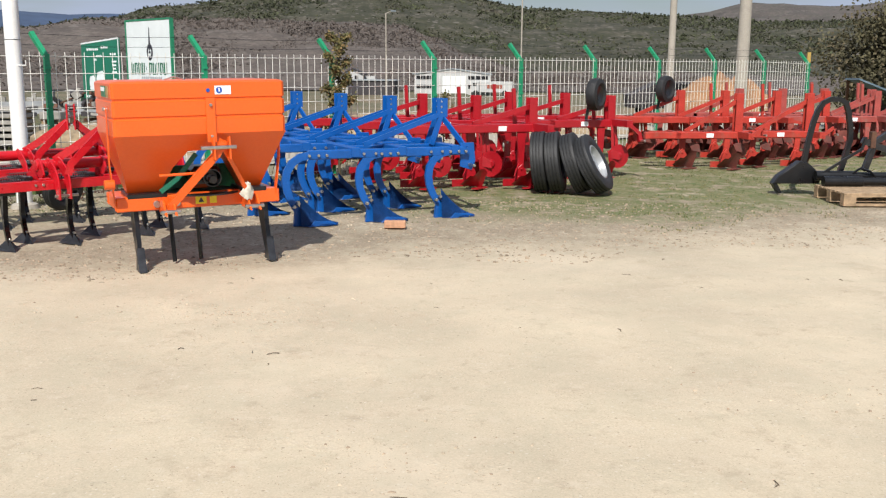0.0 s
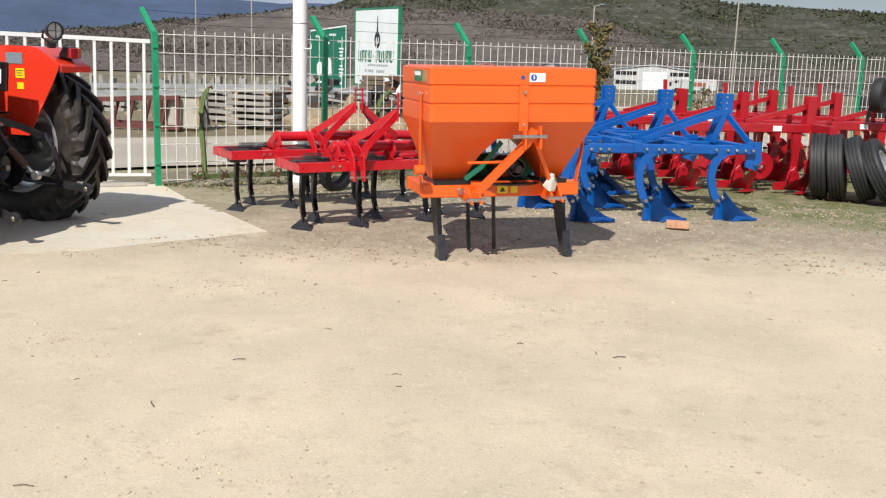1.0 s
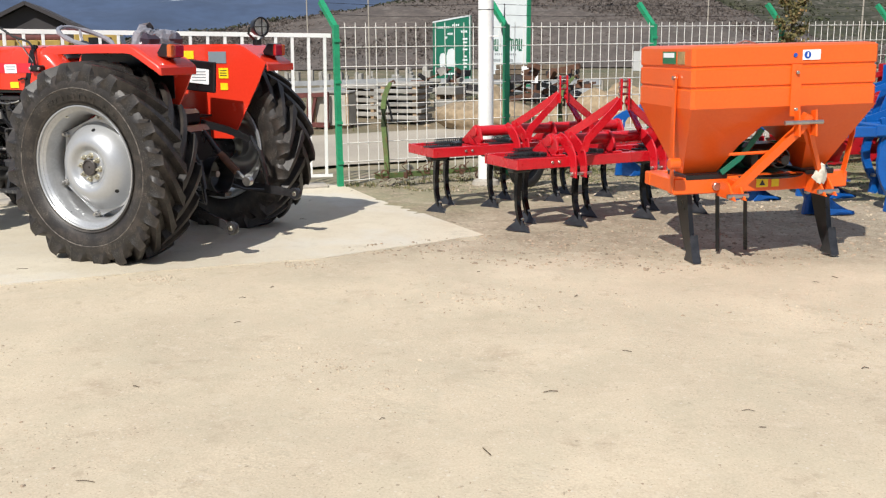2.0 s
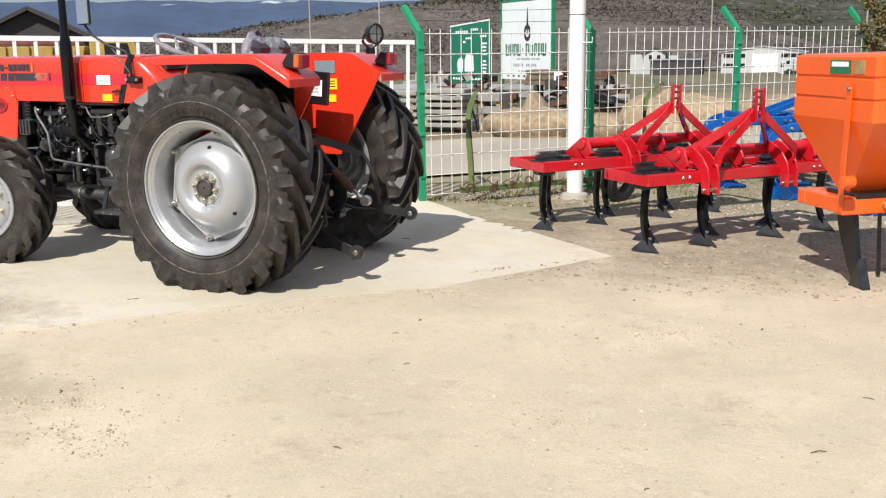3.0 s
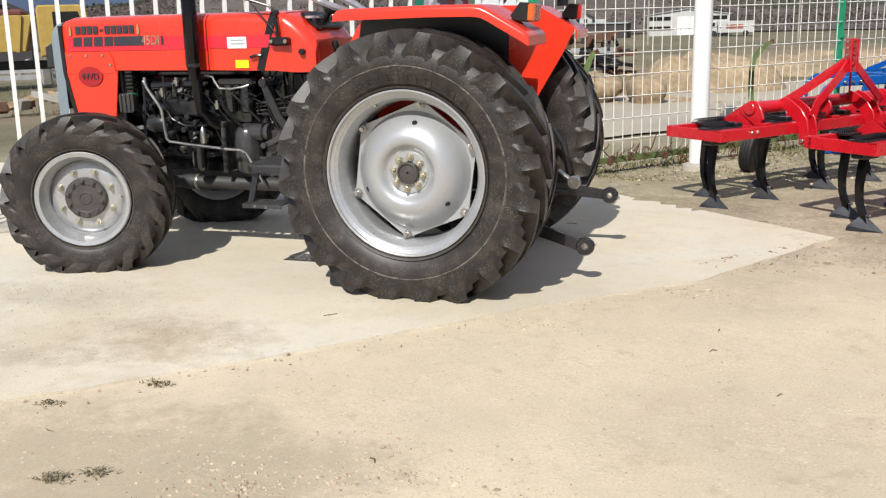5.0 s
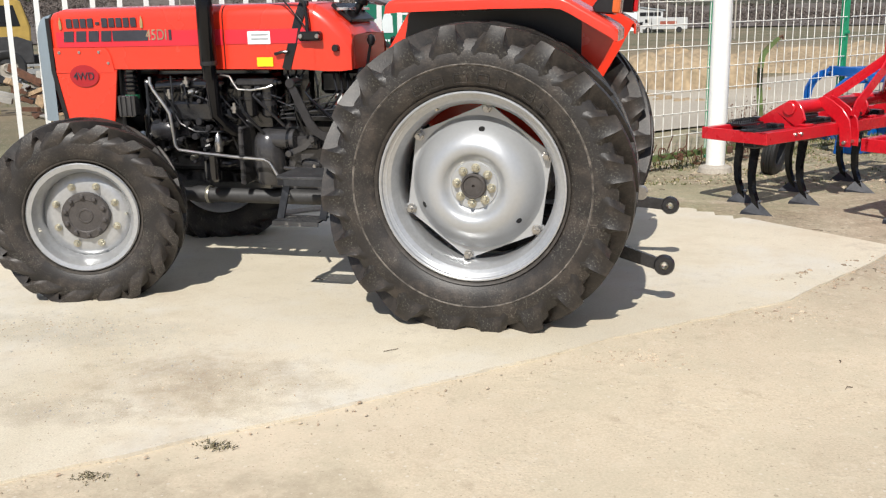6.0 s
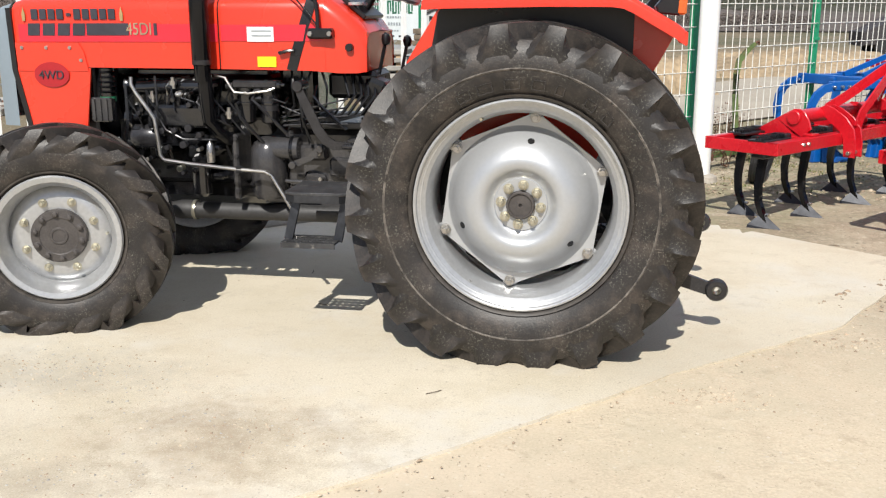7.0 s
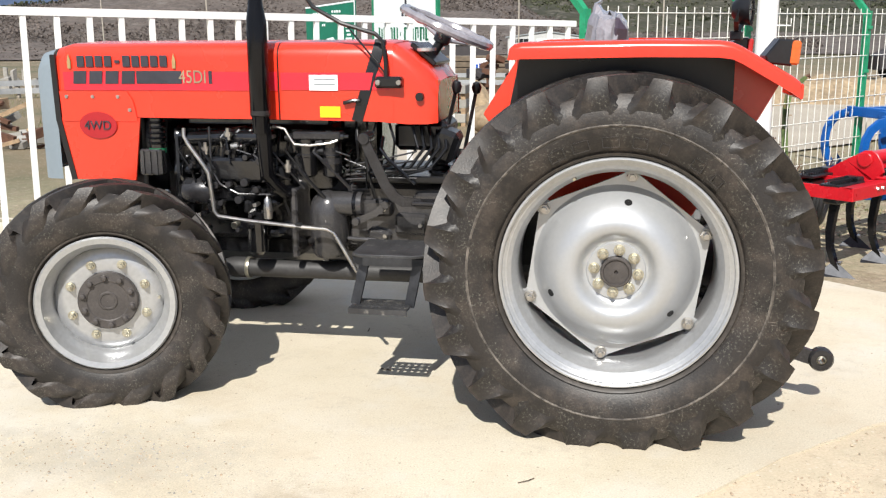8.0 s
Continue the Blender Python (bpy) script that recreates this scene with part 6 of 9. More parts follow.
    for k in range(22):
        x, z = rnd2.uniform(-1.82, -1.38), rnd2.uniform(0.62, 1.05)
        part("bolt", disc((x, -0.305 + rnd2.uniform(-0.01, 0.05), z), rnd2.uniform(0.006, 0.011), 0.05, seg=8), rnd2.choice((M_CAST, M_ENGINE, M_BLACK, M_ENGINE, M_CAST, M_STEEL)), tractor)
    for k in range(22):
        x, z = rnd2.uniform(-1.80, -1.40), rnd2.uniform(0.62, 1.0)
        part("small_casting", box((x, -0.25, z), (rnd2.uniform(0.03, 0.09), 0.09, rnd2.uniform(0.02, 0.07)), Matrix.Rotation(rnd2.choice((0.0, 0.0, 0.0, 0.35, -0.3)), 3, "Y"), 0.011), rnd2.choice((M_ENGINE, M_ENGINE, M_BLACK)), tractor)
    for k in range(18):                                     # banjo unions and round plugs
        x, z = rnd2.uniform(-1.80, -1.10), rnd2.uniform(0.86, 1.05)
        part("pipe_union", lathe([(-0.02, 0.0005), (-0.02, 0.013), (-0.004, 0.013), (-0.004, 0.018), (0.012, 0.018), (0.012, 0.009), (0.03, 0.009), (0.03, 0.0005)], 10, (x, -0.285, z), axis=rnd2.choice("xz")), rnd2.choice((M_ENGINE, M_BLACK, M_CAST, M_STEEL)), tractor)
    # pedal arm
    part("pedal_pivot", disc((-0.995, -0.33, 1.045), 0.024, 0.10, seg=18), M_CAST, tractor)
    part("pedal_arm", bar([(-0.99, -0.365, 1.03), (-0.955, -0.368, 0.955), (-0.91, -0.37, 0.86), (-0.875, -0.37, 0.815), (-0.84, -0.37, 0.793), (-0.765, -0.37, 0.792)], 0.012, [0.036, 0.042, 0.042, 0.042, 0.04, 0.03], up=(0.5, 0, 1)), M_CAST, tractor, "grey curved pedal arm")
    part("pedal_pad", box((-0.745, -0.38, 0.795), (0.10, 0.09, 0.016), bev=0.004), M_CAST, tractor)
    # drive shaft guard tube
    part("drive_shaft", lathe([(-1.86, 0.036), (-1.70, 0.036), (-1.66, 0.046), (-1.60, 0.046), (-1.59, 0.040), (-0.70, 0.040)], 20, (0, -0.16, 0.445), axis="x"), M_TUBE, tractor, "grey drive shaft tube")
    part("shaft_clip", lathe([(-1.597, 0.047), (-1.588, 0.049), (-1.580, 0.047)], 20, (0, -0.16, 0.445), axis="x"), M_BRASS, tractor)
    part("steering_ram", pipe([(-1.98, -0.30, 0.50), (-1.72, -0.34, 0.455)], 0.011, 10), M_STEEL, tractor)
    part("ram_hose", pipe([(-2.02, -0.36, 0.70), (-1.93, -0.38, 0.60), (-1.84, -0.37, 0.52), (-1.74, -0.345, 0.46)], 0.010, 8), M_BLACK, tractor)
    part("ball_end", disc((-1.70, -0.34, 0.452), 0.024, 0.04, seg=14), M_CAST, tractor)
    # mounting step
    st = new("mounting_step")
    st.parent = tractor
    plate = [(-0.145, -0.11), (-0.10, -0.14), (0.10, -0.14), (0.145, -0.11), (0.145, 0.14), (-0.145, 0.14)]
    bm = bmesh.new()
    add_prism(bm, plate, 0.014, Matrix.Translation((-0.845, -0.50, 0.628)) @ Matrix.Rotation(radians(-90), 4, "X"), 0.003)
    part("tread", bm, M_WORN, st, "worn black step plate")
    part("skirt", bar([(-0.99, -0.40, 0.61), (-0.985, -0.60, 0.61), (-0.94, -0.635, 0.61), (-0.75, -0.635, 0.61), (-0.705, -0.60, 0.61), (-0.70, -0.40, 0.61)], 0.008, 0.036), M_DARKSTEEL, st)
    for x0, x1 in ((-0.945, -0.985), (-0.735, -0.770)):
        part("hanger", bar([(x0, -0.585, 0.60), (x1, -0.60, 0.425)], 0.040, 0.008, up=(0.3, 1, 0)), M_DARKSTEEL, st)
    tread = bmesh.new()
    nx, ny = 7, 3
    x0, x1, y0, y1, z = -0.985, -0.772, -0.665, -0.545, 0.428
    for i in range(nx + 1):
        add_box(tread, (x0 + (x1 - x0) * i / nx, (y0 + y1) / 2, z), (0.017, y1 - y0, 0.006))
    for j in range(ny + 1):
        add_box(tread, ((x0 + x1) / 2, y0 + (y1 - y0) * j / ny, z + 0.001), (x1 - x0 + 0.017, 0.024, 0.006))
    add_box(tread, ((x0 + x1) / 2, y0 - 0.01, z - 0.008), (x1 - x0 + 0.017, 0.005, 0.022))
    part("tread", tread, M_WORN, st, "perforated lower step plate")


moved(build_engine, -0.02, -0.025)
# ---------------------------------------------------------------- orange fertiliser spreader with subsoiler legs


def build_spreader():
    m = Matrix.Translation((-2.02, 6.957, 0)) @ Matrix.Rotation(radians(34), 4, "Z") @ Matrix.Rotation(radians(-0.9), 4, "Y")
    sp = thing("fertiliser_spreader", "orange steel fertiliser spreader with two black subsoiler legs on dirt", "spreader", m)
    W, D = 1.205, 0.835
    # upper bin in three bands with a rolled top
    bm = bmesh.new()
    prof = [(0.955, 0.0), (1.075, 0.0), (1.082, 0.008), (1.094, 0.008), (1.101, 0.0), (1.212, 0.0), (1.219, 0.008), (1.231, 0.008), (1.238, 0.0), (1.352, 0.0), (1.366, 0.014), (1.372, 0.05)]
    rings = []
    for z, i in prof:
        z = 1.372 - (1.372 - z) * 0.892
        c = 0.02
        rings.append([Vector(p) for p in ((i + c, i, z), (W - i - c, i, z), (W - i, i + c, z), (W - i, D - i - c, z), (W - i - c, D - i, z), (i + c, D - i, z), (i, D - i - c, z), (i, i + c, z))])
    ring_loft(bm, rings, cap=False)
    bm.faces.new([v for v in bm.verts if abs(v.co.z - 1.372) < 1e-5][::-1])
    part("bin", bm, M_ORANGE, sp, "orange sheet-steel bin with two pressed grooves")
    # twin funnels with an open arch between them
    out = [(0.0, 1.0, 0), (W, 1.0, 0), (1.09, 0.553, 1), (0.95, 0.553, 1), (0.88, 0.75, 0.58), (0.76, 0.875, 0.29), (0.51, 0.875, 0.28), (0.42, 0.75, 0.58), (0.34, 0.553, 1), (0.12, 0.553, 1)]
    bm = bmesh.new()
    ring_loft(bm, [[Vector((x, f * 0.37, z)) for x, z, f in out], [Vector((x, D - f * 0.37, z)) for x, z, f in out]])
    part("funnel", bm, M_ORANGE, sp, "orange twin funnel below the bin", smooth=False)
    for x0, x1 in ((0.10, 0.38), (0.92, 1.12)):
        part("outlet_tray", box(((x0 + x1) / 2, D / 2, 0.55), (x1 - x0, 0.30, 0.035), bev=0.005), M_BLACK, sp, "black outlet tray")
    # main frame beam
    part("frame_beam", box((0.62, 0.32, 0.495), (1.20, 0.10, 0.105), bev=0.008), M_ORANGE, sp)
    part("frame_beam", box((0.62, 0.72, 0.495), (1.20, 0.09, 0.09), bev=0.008), M_ORANGE, sp)
    for x in (0.07, 1.17):
        part("frame_side", box((x, 0.52, 0.495), (0.09, 0.40, 0.09), bev=0.006), M_ORANGE, sp)
    for x, y in ((0.44, 0.15), (0.30, 0.18), (0.96, 0.16)):
        part("pin", disc((x, 0.265, 0.49), 0.026, 0.05, seg=14), M_STEEL, sp)
    # side straps that carry the bin
    for x in (-0.012, W + 0.012):
        part("side_strap", bar([(x, 0.22, 1.20), (x, 0.24, 0.80), (x + (0.03 if x < 0 else -0.03), 0.30, 0.46)], 0.045, 0.008, up=(1, 0, 0)), M_ORANGE, sp)
        part("strap_bolt", disc((x, 0.22, 1.18), 0.012, 0.04, axis="x", seg=8), M_STEEL, sp)
    part("side_knob", disc((-0.03, 0.16, 0.66), 0.035, 0.07, axis="x", seg=14), M_ORANGE, sp)
    # headstock
    part("mast_strap", bar([(0.66, -0.008, 1.25), (0.66, -0.012, 0.94)], 0.065, 0.008, up=(0, 1, 0)), M_ORANGE, sp)
    for z in (1.20, 0.98):
        part("strap_bolt", disc((0.66, -0.02, z), 0.011, 0.02, seg=8), M_STEEL, sp)
    hs = bmesh.new()
    add_bar(hs, [(0.36, 0.16, 0.46), (0.52, 0.08, 0.65), (0.69, -0.02, 0.86), (0.73, -0.05, 0.95)], 0.05, 0.05, up=(0, 1, 0))
    part("headstock_leg", hs, M_ORANGE, sp)
    part("headstock_leg", bar([(0.73, -0.03, 0.89), (0.77, -0.01, 0.83), (0.97, 0.16, 0.49)], 0.028, 0.03, up=(0, 1, 0)), M_ORANGE, sp)
    for x in (0.66, 0.77):
        part("clevis_plate", prism([(-0.035, -0.10), (0.03, -0.10), (0.035, 0.05), (-0.02, 0.06)], 0.012, Matrix.Translation((x, -0.05, 0.92)) @ Matrix.Rotation(radians(90), 4, "Z"), 0.002), M_ORANGE, sp)
    part("top_pin", disc((0.69, -0.07, 0.905), 0.014, 0.25, axis="x", seg=12), M_STEEL, sp, "bare steel top link pin")
    for x in (0.36, 0.97):
        for dx in (-0.035, 0.035):
            part("clevis_plate", prism([(-0.20, -0.05), (0.05, -0.05), (0.05, 0.06), (-0.10, 0.05)], 0.014, Matrix.Translation((x + dx, 0.24, 0.475)) @ Matrix.Rotation(radians(90), 4, "Z"), 0.002), M_ORANGE, sp)
        part("lower_pin", disc((x, 0.08, 0.45), 0.015, 0.14, axis="x", seg=12), M_STEEL, sp)
    # subsoiler legs
    for x in (0.165, 1.13):
        leg = new("subsoiler_leg")
        leg.parent = sp
        sh = [(0.26, 0.44), (0.08, 0.44), (0.06, 0.30), (0.02, 0.12), (-0.03, 0.0), (0.04, -0.005), (0.12, 0.10), (0.19, 0.24), (0.24, 0.34)]
        part("shank", prism(sh, 0.032, Matrix.Translation((x, 0.27, 0)) @ Matrix.Rotation(radians(90), 4, "Z"), 0.004), M_BLACK, leg, "black painted steel shank")
        part("point", prism([(-0.06, -0.005), (0.09, -0.01), (0.05, 0.07), (0.0, 0.17), (-0.01, 0.10)], 0.055, Matrix.Translation((x, 0.265, 0.008)) @ Matrix.Rotation(radians(90), 4, "Z"), 0.004), M_DARKSTEEL, leg, "worn steel point")
    for x in (0.385, 0.585):
        part("stand", bar([(x + 0.05, 0.52, 0.46), (x + 0.065, 0.51, 0.004)], 0.024, 0.024), M_BLACK, sp, "thin black parking stand")
    # drive under the arch
    part("gearbox", box((0.68, 0.40, 0.66), (0.22, 0.20, 0.16), bev=0.03), M_BLACK, sp)
    part("input_shaft", disc((0.68, 0.22, 0.66), 0.03, 0.24, seg=14), M_CAST, sp)
    part("shield", lathe([(0.28, 0.05), (0.26, 0.060), (0.20, 0.066), (0.20, 0.058)], 20, (0.70, 0, 0.66)), M_BLACK, sp)
    part("spreading_disc", disc((0.68, 0.44, 0.54), 0.28, 0.012, axis="z", seg=28), M_DARKSTEEL, sp)
    part("back_plate", box((0.68, 0.66, 0.62), (0.62, 0.02, 0.20), bev=0.003), M_GREEN, sp, "dark green back plate")
    part("green_lever", bar([(0.33, 0.26, 0.575), (0.45, 0.26, 0.66), (0.60, 0.26, 0.84)], 0.012, 0.034), M_SIGNGREEN, sp, "green painted control lever")
    part("cross_rod", pipe([(0.30, 0.10, 0.71), (0.62, 0.10, 0.715)], 0.010, 8), M_ORANGE, sp)
    M_BAG = surface("soiled_paper", (0.55, 0.52, 0.44), 0.7, var=0.25, scale=20)
    bag = bmesh.new()
    rnd = random.Random(2)
    rings = []
    for z, r in ((0.625, 0.012), (0.605, 0.030), (0.575, 0.042), (0.535, 0.045), (0.505, 0.020)):
        rings.append([Vector((0.93 + (r + rnd.uniform(-0.018, 0.012)) * math.cos(a) + rnd.uniform(-0.01, 0.01), 0.11 + r * 0.5 * math.sin(a), z + rnd.uniform(-0.015, 0.015))) for a in (2 * math.pi * k / 10 for k in range(10))])
    ring_loft(bag, rings)
    part("document_bag", bag, M_BAG, sp, "white paper bundle tied to the brace")
    # labels
    part("label", box((0.755, -0.003, 1.302), (0.115, 0.004, 0.060)), M_PAPER, sp, "white label with a blue sign")
    part("label_sign", disc((0.728, -0.006, 1.302), 0.022, 0.004, seg=20), M_BLUE_INK, sp)
    part("label_sign", box((0.728, -0.009, 1.304), (0.008, 0.003, 0.026)), M_PAPER, sp)
    part("label_sign", disc((0.650, -0.004, 1.302), 0.013, 0.004, seg=18), M_BLUE_INK, sp, "small blue round label")
    part("label", box((-0.003, 0.34, 1.30), (0.004, 0.20, 0.075)), M_GREEN, sp, "green and white maker label")
    part("label_sign", box((-0.006, 0.34, 1.315), (0.004, 0.16, 0.028)), M_PAPER, sp)
    part("label", box((-0.003, 0.16, 1.30), (0.004, 0.10, 0.075)), M_TIMBER, sp)
    part("label", box((0.62, 0.268, 0.498), (0.08, 0.004, 0.06)), M_YELLOW, sp, "yellow warning label")
    part("label_sign", prism([(-0.02, -0.018), (0.02, -0.018), (0.0, 0.018)], 0.004, Matrix.Translation((0.62, 0.265, 0.498))), M_DARK_INK, sp)
    part("label", box((0.71, 0.268, 0.498), (0.05, 0.004, 0.06)), M_YELLOW, sp)
    part("cover_stay", pipe([(0.40, 0.30, 1.372), (0.48, 0.30, 1.395), (0.56, 0.30, 1.374)], 0.006, 6), M_STEEL, sp)


build_spreader()

# ---------------------------------------------------------------- red spring-tine cultivators


def build_cultivator(m, label, shift=0.0):
    """shift: how far the hitch and the tube sit further along the beam."""
    cv = thing("cultivator", label, "cultivator", m, "red cultivators")
    L, D, zt = 1.92 + shift, 0.485, 0.56
    h = 0.078
    zc = zt - h / 2
    fore = Matrix.Rotation(radians(90), 4, "Z")            # plates that stand fore and aft
    part("front_beam", box((L / 2, 0.0, zc), (L, 0.012, h), bev=0.003), M_CRED, cv)
    part("front_beam", box((L / 2, 0.034, zt - 0.006), (L, 0.068, 0.012), bev=0.003), M_CRED, cv)
    part("rear_beam", box((L / 2, D, zc), (L, 0.05, h), bev=0.004), M_CRED, cv)
    for x in (0.006, L - 0.006):
        part("end_plate", box((x, D / 2, zc), (0.012, D, h), bev=0.003), M_CRED, cv)
    for x in (0.42, 0.78, 1.14, 1.50):
        part("cross_plate", box((x, D / 2, zc - 0.004), (0.014, D, h), bev=0.003), M_CRED, cv)
    # torsion tube on humped bracket plates with a long slope to the back
    part("torsion_tube", lathe([(0.37 + shift * 0.3, 0.0005), (0.37 + shift * 0.3, 0.041), (0.375 + shift * 0.3, 0.046), (1.66 + shift, 0.046), (1.665 + shift, 0.041), (1.665 + shift, 0.0005)], 24, (0, 0.175, 0.668), axis="x"), M_CRED, cv, "thick red torsion tube")
    hump = [(0.02, 0.50), (0.085, 0.50), (0.085, 0.575), (0.055, 0.60), (0.075, 0.66), (0.105, 0.705), (0.145, 0.725), (0.185, 0.722), (0.30, 0.655), (0.45, 0.565), (0.45, 0.535), (0.30, 0.56), (0.15, 0.545)]
    for x in (0.395 + shift * 0.3, 0.92 + shift, 1.64 + shift):
        part("bracket_plate", prism(hump, 0.018, Matrix.Translation((x, 0, 0)) @ fore, 0.003), M_CRED, cv)
        part("plate_foot", box((x, 0.055, zt + 0.008), (0.085, 0.07, 0.014), bev=0.003), M_CRED, cv)
    # hitch: hooked plates from the tube round the front beam, legs and mast
    hook = [(-0.105, 0.405), (-0.03, 0.405), (-0.022, 0.52), (0.01, 0.575), (0.07, 0.615), (0.13, 0.66), (0.16, 0.715), (0.12, 0.735), (0.06, 0.715), (-0.03, 0.66), (-0.085, 0.59), (-0.105, 0.50)]
    for x in (0.50 + shift, 1.25 + shift):
        for dx in (-0.045, 0.045):
            part("clevis_plate", prism(hook, 0.014, Matrix.Translation((x + dx, 0, 0)) @ fore, 0.003), M_CRED, cv)
        part("lower_pin", disc((x + 0.02, -0.068, 0.435), 0.013, 0.19, axis="x", seg=12), M_STEEL, cv, "steel hitch pin")
    mx, my = 0.875 + shift, -0.10
    for s, x in ((-1, 0.50 + shift), (1, 1.25 + shift)):
        part("headstock_leg", bar([(x + 0.045, -0.06, 0.60), (x + 0.05 - s * 0.02, -0.07, 0.69), (mx + s * 0.10, my - 0.01, 0.90), (mx + s * 0.03, my, 0.97)], 0.014, 0.058), M_CRED, cv)
        part("rear_stay", bar([(x - s * 0.02, 0.15, 0.705), (x - s * 0.12, 0.08, 0.78), (mx + s * 0.03, my + 0.02, 0.975)], 0.014, 0.062), M_CRED, cv)
        part("mast_plate", prism([(-0.052, 0.90), (0.052, 0.90), (0.048, 1.135), (-0.048, 1.135)], 0.014, Matrix.Translation((mx + s * 0.035, my, 0)) @ Matrix.Rotation(radians(62), 4, "Z"), 0.003), M_CRED, cv)
    for z in (1.02, 1.07, 1.115):
        part("mast_pin", disc((mx, my, z), 0.010, 0.11, axis="x", seg=10), M_STEEL, cv)
    for x in (0.30, 0.36, 1.56 + shift, 1.62 + shift):
        part("bolt_head", disc((x, -0.01, zc + 0.005), 0.012, 0.012, seg=6), M_STEEL, cv)
    # tines in two rows, with clamp springs on top of the frame
    for row_y, xs in ((0.12, (0.10, 0.62, 1.28, 1.82)), (0.42, (0.34, 0.92, 1.56))):
        for x in xs:
            tn = new("tine")
            tn.parent = cv
            part("shank", bar([(x, row_y + 0.01, 0.555), (x, row_y + 0.02, 0.49), (x, row_y + 0.035, 0.38), (x, row_y + 0.045, 0.27), (x, row_y + 0.035, 0.17), (x, row_y + 0.0, 0.085), (x, row_y - 0.03, 0.04)], 0.038, [0.03, 0.050, 0.046, 0.040, 0.035, 0.032, 0.028], up=(0, 1, 0.2)), M_STACK, tn, "curved black steel shank")
            foot = bmesh.new()
            v = [foot.verts.new(p) for p in ((x, row_y - 0.15, 0.004), (x - 0.105, row_y + 0.045, 0.010), (x - 0.070, row_y + 0.06, 0.028), (x, row_y + 0.0, 0.105), (x + 0.070, row_y + 0.06, 0.028), (x + 0.105, row_y + 0.045, 0.010), (x, row_y + 0.02, 0.004))]
            for f in ((0, 1, 2, 3), (0, 3, 4, 5), (0, 6, 1), (0, 5, 6), (1, 6, 5, 4, 3, 2)):
                foot.faces.new([v[k] for k in f])
            part("duckfoot_share", foot, M_DARKSTEEL, tn, "pointed steel duckfoot share", smooth=False)
            part("share_bolt", disc((x, row_y - 0.035, 0.095), 0.011, 0.02, seg=8), M_STEEL, tn)
            part("clamp_plate", box((x + 0.05, row_y + 0.02, zt - 0.002), (0.30, 0.13, 0.016), bev=0.004), M_BLACK, tn)
            part("tine_box", box((x, row_y + 0.02, zc - 0.03), (0.16, 0.10, 0.085), bev=0.01), M_BLACK, tn)
            for dy in (-0.022, 0.024):
                coil = bmesh.new()
                pts = [(x - 0.10 + 0.26 * k / 90, row_y + 0.02 + dy + 0.015 * math.cos(k * 0.9), zt + 0.016 + 0.015 * math.sin(k * 0.9)) for k in range(91)]
                add_pipe(coil, pts, 0.0034, 4)
                part("coil_spring", coil, M_BLACK, tn)
            part("spring_cap", box((x + 0.185, row_y + 0.02, zt + 0.014), (0.07, 0.10, 0.032), bev=0.008), M_BLACK, tn)
    return cv


CULT = Matrix.Translation((-3.41, 7.735, 0)) @ Matrix.Rotation(radians(50), 4, "Z")
build_cultivator(CULT, "bright red spring-tine cultivator with black tines standing on gravel")
build_cultivator(Matrix.Translation((-4.330, 8.25, 0.0)) @ Matrix.Rotation(radians(50), 4, "Z"), "longer bright red spring-tine cultivator beside the white pole", 0.32)

# ---------------------------------------------------------------- blue chisel ploughs


def chisel_shank(parent, x, y, z0):
    """A C-shaped shank hung from the beam, its share pointing along +x."""
    sh = new("shank_unit")
    sh.parent = parent
    pts = [(x + 0.24, y, z0 - 0.005), (x + 0.06, y, z0), (x - 0.05, y, z0 - 0.018), (x - 0.13, y, z0 - 0.07), (x - 0.18, y, z0 - 0.15), (x - 0.195, y, z0 - 0.24), (x - 0.185, y, z0 - 0.33), (x - 0.15, y, z0 - 0.42), (x - 0.10, y, z0 - 0.50), (x - 0.07, y, z0 - 0.56)]
    part("shank", bar(pts, [0.06, 0.07, 0.072, 0.072, 0.072, 0.072, 0.07, 0.068, 0.066, 0.062], 0.034, up=(0, 1, 0)), M_BLUE, sh, "curved blue steel shank")
    for dx in (0.03, 0.12, 0.20):
        part("shank_bolt", disc((x + dx, y - 0.03, z0 - 0.004), 0.014, 0.03, seg=8), M_STEEL, sh)
    part("foot", prism([(-0.13, 0.0), (0.02, 0.0), (0.03, 0.12), (-0.03, 0.19), (-0.11, 0.16)], 0.05, Matrix.Translation((x, y, 0)), 0.004), M_BLUE, sh)
    # a curved share with a drawn-out point
    bm = bmesh.new()
    rows = []
    for i in range(8):
        f = i / 7
        row = []
        for j in range(5):
            g = j / 4
            top = 0.26 * (1 - f) ** 1.7 + 0.035 * (1 - f * 0.6)
            row.append(Vector((x - 0.075 + 0.35 * f + 0.03 * g * f, y - 0.035 - 0.085 * (1 - g) * math.sin(math.pi * (0.15 + 0.6 * f)), 0.004 + g * top)))
        rows.append(row)
    ring_loft(bm, rows, closed_ring=False, cap=False)
    bmesh.ops.solidify(bm, geom=bm.faces[:], thickness=0.012)
    part("share", bm, M_DBLUE, sh, "dark blue worn share")
    part("share_point", prism([(0.0, 0.003), (0.31, 0.0), (0.25, 0.035), (0.06, 0.055)], 0.014, Matrix.Translation((x - 0.01, y - 0.125, 0)) @ Matrix.Rotation(radians(12), 4, "Z"), 0.003), M_BLUE, sh)
    for dx, dz in ((-0.09, 0.22), (-0.13, 0.19)):
        part("share_bolt", disc((x + dx, y - 0.05, dz), 0.016, 0.05, seg=8), M_STEEL, sh)
    return sh


